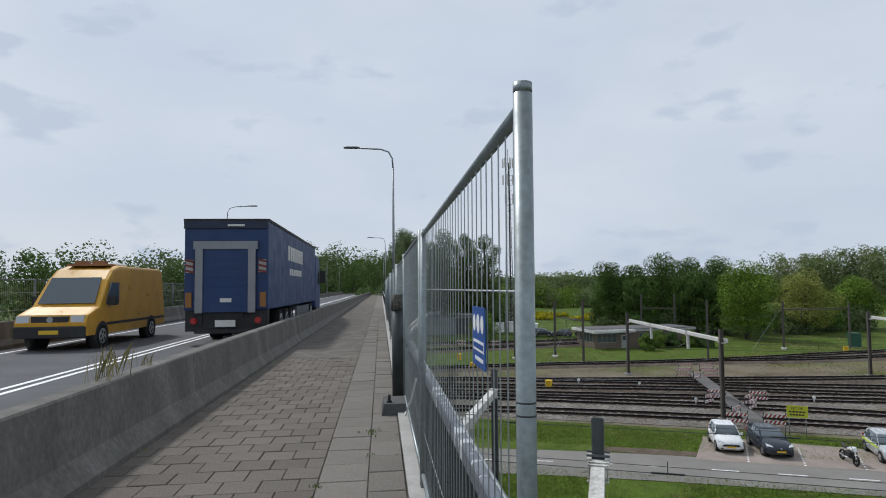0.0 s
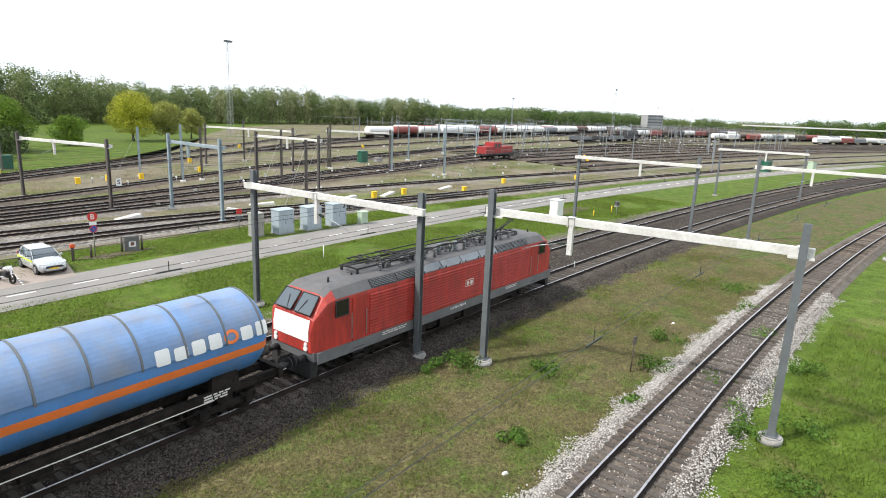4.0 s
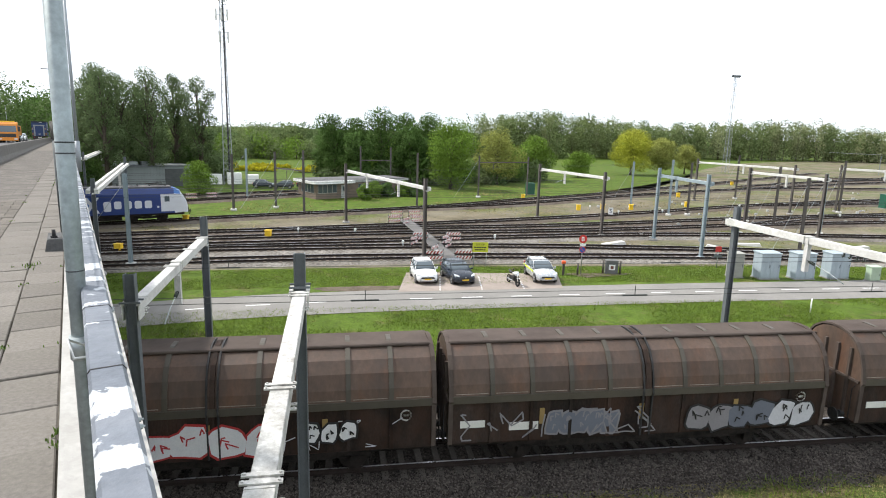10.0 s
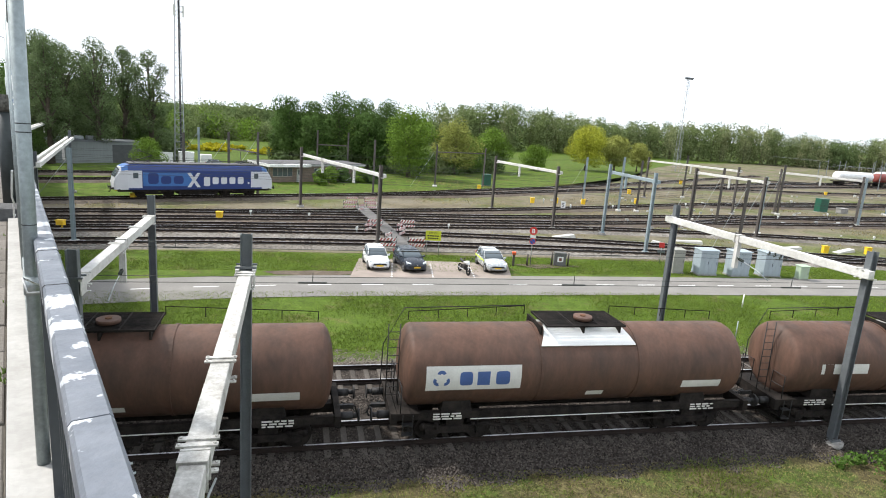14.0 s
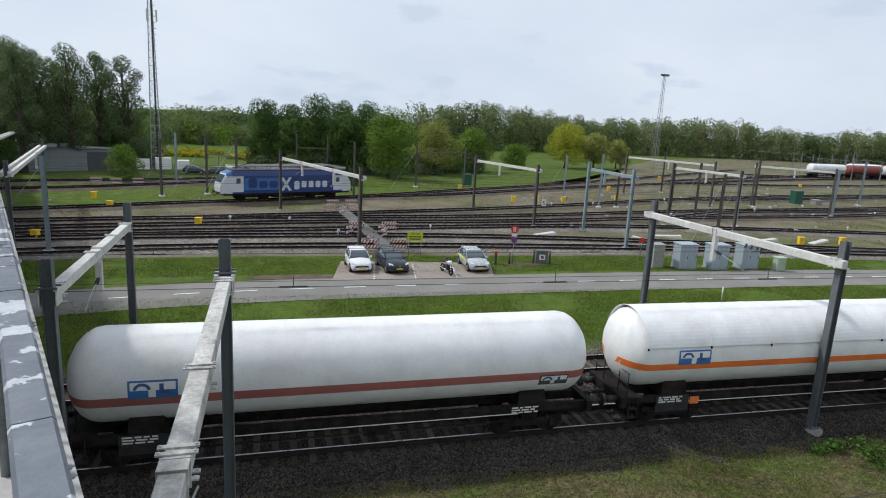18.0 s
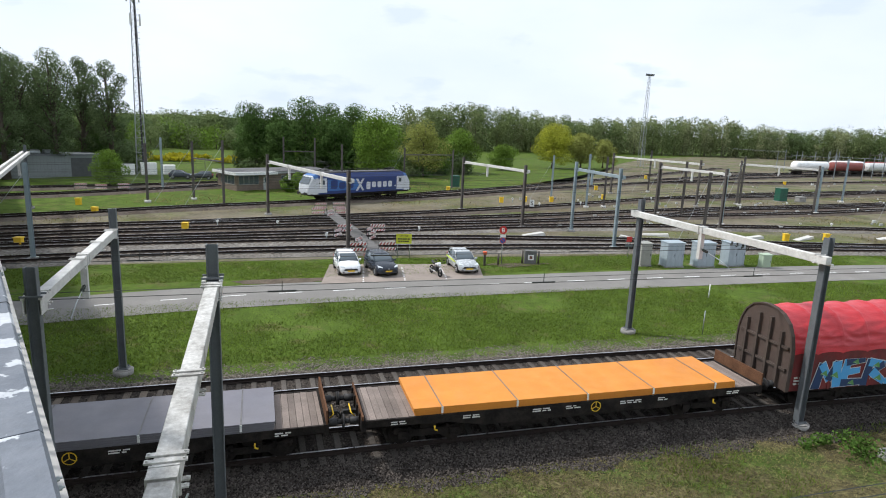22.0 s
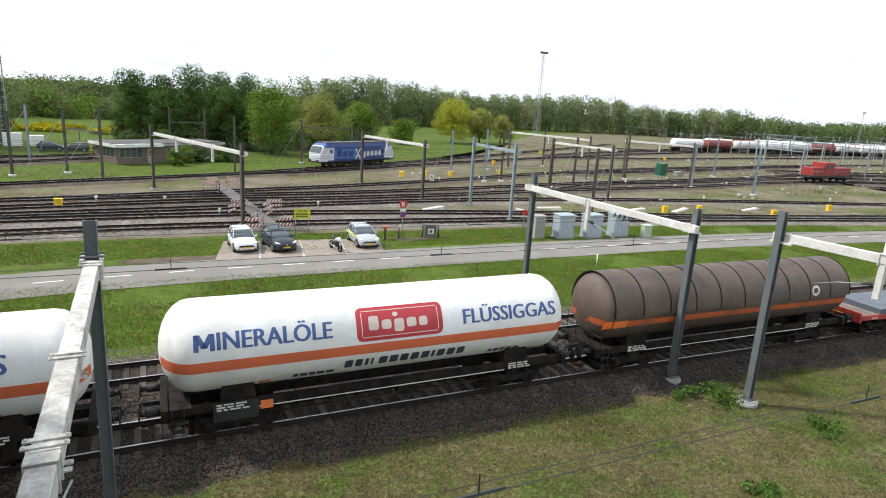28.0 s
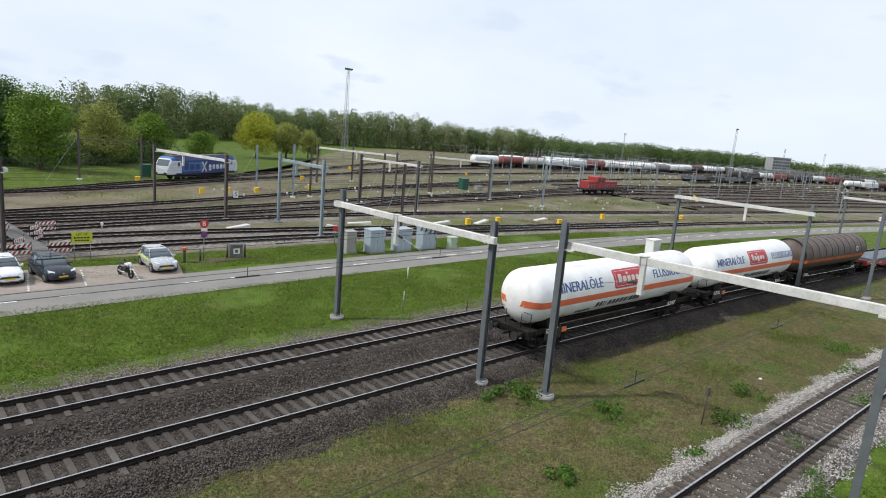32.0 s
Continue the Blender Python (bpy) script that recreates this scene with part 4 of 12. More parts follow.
TRAIN = []
rng = random.Random(7)


def paint(name, base, rough=0.5, **k):
    return mat(name, base, rough, **{**dict(var=0.10, scale=1.0, fine=0.06, fscale=20.0), **k})


TANKBROWN = paint("brown_tank_paint", (0.118, 0.064, 0.045), 0.62, var=0.20, scale=0.8, fine=0.12, fscale=7.0, dirt=(0.045, 0.032, 0.026), dirt_amt=0.75, dirt_scale=0.9, stretch=(1, 1, 0.35), spec=0.3)
TANKBROWN2 = paint("dull_brown_tank_paint", (0.105, 0.074, 0.058), 0.6, var=0.18, scale=0.8, dirt=(0.05, 0.04, 0.034), dirt_amt=0.6, dirt_scale=0.7)
TANKWHITE = paint("white_tank_paint", (0.80, 0.80, 0.79), 0.42, var=0.05, scale=0.9, dirt=(0.46, 0.42, 0.37), dirt_amt=0.30, dirt_scale=0.8)
TANKBLUE = paint("blue_tank_paint", (0.075, 0.225, 0.52), 0.5, var=0.15, scale=0.9, dirt=(0.16, 0.19, 0.24), dirt_amt=0.5, dirt_scale=0.7)
SHIELDBLUE = paint("weathered_blue_shield", (0.14, 0.24, 0.42), 0.6, var=0.2, scale=0.8, dirt=(0.24, 0.23, 0.22), dirt_amt=0.65, dirt_scale=0.6)
STRIPERED = paint("red_orange_stripe", (0.66, 0.15, 0.065), 0.5)
STRIPE = paint("orange_stripe", (0.80, 0.19, 0.04), 0.5)
STRIPEPINK = paint("faded_red_stripe", (0.36, 0.125, 0.105), 0.5)
LETTER = paint("dark_lettering", (0.045, 0.05, 0.07), 0.55)
LETTERBLUE = paint("blue_lettering", (0.055, 0.105, 0.27), 0.5)
LETTERGREY = paint("faded_grey_lettering", (0.075, 0.068, 0.062), 0.6)
LOGORED = paint("logo_red", (0.46, 0.035, 0.045), 0.5)
LOGOPINK = paint("logo_pale_pink", (0.68, 0.55, 0.50), 0.5)
HOODBROWN = paint("hood_brown", (0.088, 0.054, 0.037), 0.66, var=0.28, scale=0.7, fine=0.15, fscale=9.0, dirt=(0.05, 0.034, 0.026), dirt_amt=0.75, dirt_scale=1.3, stretch=(1, 1, 0.4), rand=0.25, alt=(0.105, 0.050, 0.027), alt_pos=(0.52, 0.68), alt_scale=0.9)
# Base darkened to hold the shade of the lower walls; rusty stains over it.
HOODDARK = paint("hood_lower_dark", (0.028, 0.022, 0.019), 0.82, var=0.4, scale=1.4, fine=0.2, rand=0.35, dirt=(0.10, 0.046, 0.026), dirt_amt=0.32, dirt_scale=1.1, stretch=(1, 1, 0.4))
HOODROOF = paint("hood_roof_dark", (0.075, 0.058, 0.05), 0.82, var=0.25, scale=0.8, dirt=(0.11, 0.09, 0.075), dirt_amt=0.5, dirt_scale=0.7)
TARP = paint("red_tarpaulin", (0.52, 0.026, 0.034), 0.48, bump=0.8, bscale=4.0, stretch=(0.5, 1, 2.2), var=0.10, scale=0.9, fine=0.05, dirt=(0.26, 0.02, 0.03), dirt_amt=0.5, dirt_scale=0.6)
# Dark red that holds both grime and the shade of the lower side.
SIDERED = paint("dirty_shaded_red", (0.17, 0.020, 0.020), 0.7, var=0.3, scale=1.0, dirt=(0.05, 0.028, 0.024), dirt_amt=0.7, dirt_scale=0.9)
LOCORED = paint("traffic_red", (0.38, 0.032, 0.021), 0.55, var=0.25, scale=2.6, fine=0.18, fscale=14.0, dirt=(0.17, 0.026, 0.022), dirt_amt=0.6, dirt_scale=3.4, stretch=(1, 1, 0.16))
ROOFSLATE = paint("slate_roof_panel", (0.155, 0.175, 0.19), 0.5, var=0.14, fine=0.1, dirt=(0.09, 0.085, 0.08), dirt_amt=0.5, dirt_scale=1.6)
CABGLASS = glass_mat("cab_glass", "15181a")
LOCOGREY = paint("locomotive_grey", (0.135, 0.14, 0.145), 0.55, var=0.12, dirt=(0.08, 0.07, 0.065), dirt_amt=0.5)
ROOFGREY = paint("roof_grey", (0.085, 0.085, 0.088), 0.7, var=0.15, dirt=(0.15, 0.13, 0.115), dirt_amt=0.45, dirt_scale=0.8)
PLATEGREY = mat("grey_steel_plate", (0.185, 0.175, 0.19), 0.5, 0.2, var=0.07, scale=0.5, fine=0.04, dirt=(0.17, 0.17, 0.21), dirt_amt=0.4, dirt_scale=0.4)
PLATEBLUE = mat("blue_grey_steel_plate", (0.105, 0.125, 0.15), 0.5, 0.2, var=0.07, scale=0.5, fine=0.04, dirt=(0.075, 0.09, 0.11), dirt_amt=0.5, dirt_scale=0.4)
PLATEORANGE = paint("rust_orange_plate", (0.62, 0.235, 0.028), 0.6, var=0.07, scale=0.5, dirt=(0.46, 0.15, 0.02), dirt_amt=0.5, dirt_scale=0.35)
DECKWOOD = paint("worn_deck_planks", (0.20, 0.165, 0.145), 0.85, var=0.2, scale=1.2, fine=0.2, island=0.25)
WAGONRED = paint("wagon_red", (0.40, 0.045, 0.040), 0.55, dirt=(0.16, 0.05, 0.04), dirt_amt=0.5, dirt_scale=1.0)
PALELABEL = paint("pale_label", (0.62, 0.61, 0.57), 0.6)
ORANGELABEL = paint("orange_plate", (0.72, 0.20, 0.05), 0.5)
STRAP = paint("grey_strap", (0.16, 0.155, 0.15), 0.7, var=0.3, scale=1.5)


def text_flat(s, bold=0.0):
    """The outline of a word in the built-in font, as a bmesh of unit height."""
    cu = bpy.data.curves.new("word", "FONT")
    cu.body, cu.size, cu.resolution_u, cu.offset = s, 1.0, 3, bold
    ob = bpy.data.objects.new("word", cu)
    scene.collection.objects.link(ob)
    me = bpy.data.meshes.new_from_object(ob.evaluated_get(bpy.context.evaluated_depsgraph_get()))
    bm = bmesh.new()
    bm.from_mesh(me)
    bpy.data.objects.remove(ob)
    bpy.data.meshes.remove(me)
    return bm


WORDS = {"MINERALÖLE": text_flat("INERALÖLE"), "FLÜSSIGGAS": text_flat("FLÜSSIGGAS")}


def fit_flat(bm, x0, x1, v0, v1):
    xs, ys = [v.co.x for v in bm.verts], [v.co.y for v in bm.verts]
    a, b, c, d = min(xs), max(xs), min(ys), max(ys)
    for v in bm.verts:
        v.co.x = x0 + (v.co.x - a) / (b - a) * (x1 - x0)
        v.co.y = v0 + (v.co.y - c) / (d - c) * (v1 - v0)
    return bm


def wrap(bm, R, zc, lift=0.006):
    """Bends a flat drawing (x along, y round the shell from the axis's height) on to the near side of a tank."""
    lo, hi = min(v.co.y for v in bm.verts), max(v.co.y for v in bm.verts)
    k = max(1, int((hi - lo) / 0.12))
    for i in range(1, k):
        g = bm.verts[:] + bm.edges[:] + bm.faces[:]
        bmesh.ops.bisect_plane(bm, geom=g, plane_co=(0, lo + (hi - lo) * i / k, 0), plane_no=(0, 1, 0))
    for v in bm.verts:
        a = v.co.y / R
        v.co = Vector((v.co.x, -(R + lift) * math.cos(a), zc + (R + lift) * math.sin(a)))
    return bm


def flat_rect(bm, x0, x1, v0, v1, cut=0.0):
    if cut:
        p = [(x0 + cut, v0), (x1 - cut, v0), (x1 - cut * 0.3, v0 + cut * 0.3), (x1, v0 + cut), (x1, v1 - cut), (x1 - cut * 0.3, v1 - cut * 0.3), (x1 - cut, v1), (x0 + cut, v1), (x0 + cut * 0.3, v1 - cut * 0.3), (x0, v1 - cut), (x0, v0 + cut), (x0 + cut * 0.3, v0 + cut * 0.3)]
    else:
        p = [(x0, v0), (x1, v0), (x1, v1), (x0, v1)]
    bm.faces.new([bm.verts.new((x, v, 0)) for x, v in p])


def flat_ring(bm, x, v, rx, rv, t, n=16, a0=0.0, a1=2 * math.pi):
    full = abs(a1 - a0 - 2 * math.pi) < 1e-6
    k = n if full else n + 1
    A = [a0 + (a1 - a0) * i / n for i in range(k)]
    o = [bm.verts.new((x + rx * math.cos(a), v + rv * math.sin(a), 0)) for a in A]
    i_ = [bm.verts.new((x + (rx - t) * math.cos(a), v + (rv - t) * math.sin(a), 0)) for a in A]
    for j in range(n):
        q = (j + 1) % k
        bm.faces.new((o[j], o[q], i_[q], i_[j]))


def upright(bm, y):
    """Stands a flat drawing (x, height) up as a near-side face at y."""
    for v in bm.verts:
        v.co = Vector((v.co.x, y, v.co.y))
    return bm


def code_bars(bm, x0, v0, rows=3, w=0.9, h=0.10, gap=0.07, r=None):
    """Small lettering as plain bars."""
    r = r or rng
    for i in range(rows):
        x = x0
        while x < x0 + w - 0.12:
            d = r.uniform(0.12, 0.34)
            flat_rect(bm, x, min(x + d, x0 + w), v0 - i * (h + gap), v0 - i * (h + gap) + h)
            x += d + 0.06


def wheel_set(parent, x, r=0.46):
    bm = bmesh.new()
    cyl(bm, (x, -0.95, r), (x, 0.95, r), 0.085, 8)
    for s in (-1, 1):
        cyl(bm, (x, s * 0.70, r), (x, s * 0.84, r), r, 24)
        cyl(bm, (x, s * 0.66, r), (x, s * 0.70, r), r + 0.03, 24)
    return part("wheelset", bm, UNDER, parent, "grimy steel wheelset")


def bogie(t, x, wb=1.8, r=0.46):
    bm = bmesh.new()
    for s in (-1, 1):
        y0, y1 = (s * 0.93, s * 1.07) if s > 0 else (s * 1.07, s * 0.93)
        loft(bm, [[(a, y0, b) for a, b in ((x - wb / 2 - 0.35, 0.62), (x - wb / 2 - 0.2, 0.72), (x - 0.5, 0.60), (x + 0.5, 0.60), (x + wb / 2 + 0.2, 0.72), (x + wb / 2 + 0.35, 0.62), (x + wb / 2 + 0.3, 0.48), (x + 0.45, 0.36), (x - 0.45, 0.36), (x - wb / 2 - 0.3, 0.48))],
                  [(a, y1, b) for a, b in ((x - wb / 2 - 0.35, 0.62), (x - wb / 2 - 0.2, 0.72), (x - 0.5, 0.60), (x + 0.5, 0.60), (x + wb / 2 + 0.2, 0.72), (x + wb / 2 + 0.35, 0.62), (x + wb / 2 + 0.3, 0.48), (x + 0.45, 0.36), (x - 0.45, 0.36), (x - wb / 2 - 0.3, 0.48))]], smooth=False)
        for e in (-1, 1):
            cbox(bm, (x + e * wb / 2, s * 1.03, 0.46), (0.30, 0.22, 0.26))
            for q in (-0.24, 0.24):
                cyl(bm, (x + e * wb / 2 + q, s * 1.03, 0.50), (x + e * wb / 2 + q, s * 1.03, 0.72), 0.075, 8)
    box(bm, x - 0.3, x + 0.3, -1.0, 1.0, 0.55, 0.85)
    b = part("bogie", bm, UNDER, t, "grimy black steel bogie")
    for e in (-1, 1):
        wheel_set(b, x + e * wb / 2, r)


def buffers(t, x, e, z=1.05, m=None):
    for s in (-1, 1):
        bm = bmesh.new()
        cyl(bm, (x - e * 0.62, s * 0.875, z), (x - e * 0.22, s * 0.875, z), 0.13, 12)
        cyl(bm, (x - e * 0.25, s * 0.875, z), (x - e * 0.04, s * 0.875, z), 0.085, 12)
        cyl(bm, (x - e * 0.04, s * 0.875, z), (x, s * 0.875, z), 0.24, 16)
        part("buffer", bm, m or BLACK, t, "black steel buffer")
    bm = bmesh.new()
    box(bm, min(x - e * 0.6, x - e * 0.1), max(x - e * 0.6, x - e * 0.1), -0.06, 0.06, 0.88, 1.02)
    tube(bm, [(x - e * 0.3, 0, 1.0), (x - e * 0.05, 0, 0.95), (x + e * 0.02, 0, 0.72), (x - e * 0.05, 0, 0.55)], 0.035)
    tube(bm, [(x - e * 0.5, 0.35, 0.95), (x - e * 0.1, 0.33, 0.7), (x + e * 0.05, 0.2, 0.55)], 0.022)
    part("coupling", bm, BLACK, t)


def tank_loops(L, R, zc, n=40, head=0.5, flat=0.0):
    """Rings of a cylinder with dished ends."""
    xs = []
    for k in range(7):
        a = k / 6 * math.pi / 2
        xs.append((-L / 2 + head * (1 - math.cos(a)), R * max(0.02, math.sin(a))))
    prof = xs + [(-L / 2 + head + (L - 2 * head) * q / 6, R) for q in range(1, 6)] + [(-x, r) for x, r in xs[::-1]]
    return [[(x, -r * math.cos(2 * math.pi * i / n), zc + r * math.sin(2 * math.pi * i / n)) for i in range(n)] for x, r in prof]


def hoop(bm, x, R, zc, w=0.10, h=0.03, a0=-math.pi / 2, a1=3 * math.pi / 2, n=40):
    """A flat ring, or a part of one, round a tank. Angles from the near side upwards."""
    loops = []
    for i in range(n + 1):
        a = a0 + (a1 - a0) * i / n
        c, s = -math.cos(a), math.sin(a)
        loops.append([(x - w / 2, R * c, zc + R * s), (x + w / 2, R * c, zc + R * s), (x + w / 2, (R + h) * c, zc + (R + h) * s), (x - w / 2, (R + h) * c, zc + (R + h) * s)])
    loft(bm, loops, smooth=False)


def shell(bm, x0, x1, R, zc, a0, a1, h=0.03, n=28, nx=1):
    """A curved cover over part of a tank."""
    for q in range(nx):
        u0, u1 = x0 + (x1 - x0) * q / nx, x0 + (x1 - x0) * (q + 1) / nx
        loops = []
        for i in range(n + 1):
            a = a0 + (a1 - a0) * i / n
            c, s = -math.cos(a), math.sin(a)
            loops.append([(u0, R * c, zc + R * s), (u1, R * c, zc + R * s), (u1, (R + h) * c, zc + (R + h) * s), (u0, (R + h) * c, zc + (R + h) * s)])
        loft(bm, loops, smooth=False)


def band(t, L, R, zc, v0, v1, m, head=0.5, name="stripe", label="", n=8):
    """A painted band all round the tank between two heights, over its ends too."""
    bm = bmesh.new()
    loops = []
    prof = []
    for k in range(1, 9):
        a = k / 8 * math.pi / 2
        prof.append((-L / 2 + head * (1 - math.cos(a)), R * math.sin(a)))
    prof = prof + [(-x, r) for x, r in prof[::-1]]
    for side in (-1, 1):
        rings = []
        for x, r in prof:
            row = []
            for j in range(4):
                z = v0 + (v1 - v0) * j / 3
                rr = r + 0.006
                if abs(z - zc) < rr:
                    row.append((x * (1 + 0.004 / max(0.1, abs(x))), side * math.sqrt(rr * rr - (z - zc) ** 2), z))
            if len(row) == 4:
                rings.append(row)
        loft(bm, rings, caps=False, closed=False)
    return part(name, bm, m, t, label)


def railing(bm, pts, h=0.35, r=0.018, step=1.0):
    pts = [Vector(p) for p in pts]
    for a, b in zip(pts, pts[1:]):
        tube(bm, [a + Vector((0, 0, h)), b + Vector((0, 0, h))], r, 5)
        k = max(1, int((b - a).length / step))
        for i in range(k + 1):
            p = a.lerp(b, i / k)
            cyl(bm, p, p + Vector((0, 0, h)), r, 5)


def end_platform(t, x, e):
    """Platform, steps and handrails at a wagon's end."""
    bm = bmesh.new()
    box(bm, min(x, x - e * 0.75), max(x, x - e * 0.75), -1.25, 1.25, 1.16, 1.22)
    part("end_platform", bm, UNDER, t)
    for s in (-1, 1):
        bm = bmesh.new()
        tube(bm, [(x - e * 0.1, s * 1.2, 1.2), (x - e * 0.1, s * 1.2, 2.15), (x - e * 0.1, s * 0.55, 2.15), (x - e * 0.1, s * 0.55, 1.2)], 0.02, 6)
        tube(bm, [(x - e * 0.1, s * 1.2, 1.7), (x - e * 0.1, s * 0.55, 1.7)], 0.016, 5)
        part("handrail", bm, BLACK, t, "black steel handrail")
        bm = bmesh.new()
        for z in (0.45, 0.8):
            box(bm, x - 0.18 - e * 0.35, x + 0.18 - e * 0.35, s * 1.2 - 0.12, s * 1.2 + 0.12, z - 0.012, z + 0.012)
        for q in (-0.17, 0.17):
            cyl(bm, (x + q - e * 0.35, s * 1.3, 0.42), (x + q - e * 0.35, s * 1.3, 1.2), 0.016, 5)
        part("step_ladder", bm, BLACK, t, "black steel steps")


def underframe(t, L, mid=True, m=None):
    m = m or UNDER
    for s in (-1, 1):
        bm = bmesh.new()
        box(bm, -L / 2 + 0.62, L / 2 - 0.62, s * 1.05 - 0.08, s * 1.05 + 0.08, 0.92, 1.18)
        part("side_sill", bm, m, t, "grimy black side sill" if m is UNDER else "")
    for e in (-1, 1):
        bm = bmesh.new()
        box(bm, e * (L / 2 - 0.72) - 0.10, e * (L / 2 - 0.72) + 0.10, -1.3, 1.3, 0.85, 1.25)
        part("headstock", bm, m, t)
    bm = bmesh.new()
    box(bm, -L / 2 + 0.7, L / 2 - 0.7, -0.18, 0.18, 0.85, 1.15)
    part("centre_sill", bm, m, t)
    if mid:
        bm = bmesh.new()
        cyl(bm, (-1.6, -0.55, 0.75), (-0.3, -0.55, 0.75), 0.20, 12)
        part("air_tank", bm, UNDER, t)
        bm = bmesh.new()
        box(bm, 0.3, 1.1, -1.12, -0.75, 0.50, 0.92)
        part("brake_box", bm, UNDER, t)
        bm = bmesh.new()
        tube(bm, [(-L / 2 + 3.6, -1.12, 0.62), (L / 2 - 3.6, -1.12, 0.62)], 0.03, 6)
        for q in range(5):
            x = -L / 2 + 3.7 + (L - 7.4) * q / 4
            cyl(bm, (x, -1.12, 0.62), (x, -1.05, 0.95), 0.02, 5)
        part("brake_rod", bm, UNDER, t)
        bm = bmesh.new()
        flat_rect(bm, -L / 2 + 3.4, L / 2 - 3.4, 0.865, 0.905)
        upright(bm, -1.135)
        part("sill_stripe", bm, PALELABEL, t, "worn pale stripe along the sill")


def side_codes(t, L, x, y=-1.145, z=1.08, m=None):
    bm = bmesh.new()
    code_bars(bm, x, z, 3, 1.0, 0.055, 0.035)
    upright(bm, y)
    part("lettering", bm, m or PALELABEL, t, "small white code lettering", kind="stuff")


def tank_wagon(rel0, rel1, label, R, zc, body_mat, inset=0.75, head=0.5, frame_mat=None, codes_at=(-0.36, 0.3)):
    L = rel0 - rel1
    t = thing("tank_wagon", label, "tank wagon", group="wagons of the freight train")
    tl = L - 2 * inset
    bm = bmesh.new()
    loft(bm, tank_loops(tl, R, zc, head=head))
    part("tank", bm, body_mat, t)
    underframe(t, L, m=frame_mat)
    for e in (-1, 1):
        bogie(t, e * (L / 2 - 2.9))
        buffers(t, e * L / 2, e)
        bm = bmesh.new()
        x = e * (L / 2 - 2.9)
        loft(bm, [[(x - 0.55, -1.1, 1.15), (x + 0.55, -1.1, 1.15), (x + 0.55, 1.1, 1.15), (x - 0.55, 1.1, 1.15)], [(x - 0.45, -1.0, zc - R * 0.55), (x + 0.45, -1.0, zc - R * 0.55), (x + 0.45, 1.0, zc - R * 0.55), (x - 0.45, 1.0, zc - R * 0.55)]], smooth=False)
        part("saddle", bm, UNDER, t)
    for c in codes_at:
        side_codes(t, L, L * c)
    TRAIN.append((t, (rel0 + rel1) / 2, L - 5.8))
    return t, L, tl


def ladder(bm, x, y0, z0, y1, z1, w=0.42):
    for s in (-w / 2, w / 2):
        tube(bm, [(x + s, y0, z0), (x + s, y1, z1)], 0.02, 5)
    k = int((Vector((0, y1, z1)) - Vector((0, y0, z0))).length / 0.28)
    for i in range(1, k):
        f = i / k
        cyl(bm, (x - w / 2, y0 + (y1 - y0) * f, z0 + (z1 - z0) * f), (x + w / 2, y0 + (y1 - y0) * f, z0 + (z1 - z0) * f), 0.014, 5)


def panel_on(t, R, zc, x0, x1, v0, v1, m, name="label_panel", label="", cut=0.0, lift=0.006):
    bm = bmesh.new()
    flat_rect(bm, x0, x1, v0, v1, cut)
    wrap(bm, R, zc, lift)
    return part(name, bm, m, t, label)


def rings_on(t, R, zc, x0, x1, v, h, n, m, odd=None, odd_mat=None, name="brand_mark", label="", lift=0.012, under=False):
    """A brand mark as plain shapes: a row of rings and bars."""
    w = (x1 - x0) / n
    for i in range(n):
        if i == odd:
            continue
        cx = x0 + w * (i + 0.5)
        bm = bmesh.new()
        flat_rect(bm, cx - w * 0.38, cx + w * 0.38, v - h / 2, v + h * (0.5, 0.32, 0.42)[i % 3], 0.06)
        wrap(bm, R, zc, lift)
        part(name, bm, m, t, label or "plain lettering-like block")
    if odd is not None:
        bm = bmesh.new()
        flat_ring(bm, x0 + w * (odd + 0.5), v, w * 0.46, h * 0.5, h * 0.22, 20)
        wrap(bm, R, zc, lift)
        part(name, bm, odd_mat or STRIPE, t, "orange ring")


def drive_train():
    for ob, rel, base in TRAIN:
        rows = []
        for k in range(0, 33):
            s = S0 + rel + SPEED * k
            a, b = TA.at(s - base / 2), TA.at(s + base / 2)
            c = (a + b) / 2
            rows.append((float(k), pose(c.x, c.y, 0, 0, 0, math.degrees(math.atan2(b.y - a.y, b.x - a.x)))))
        walk(ob, rows)

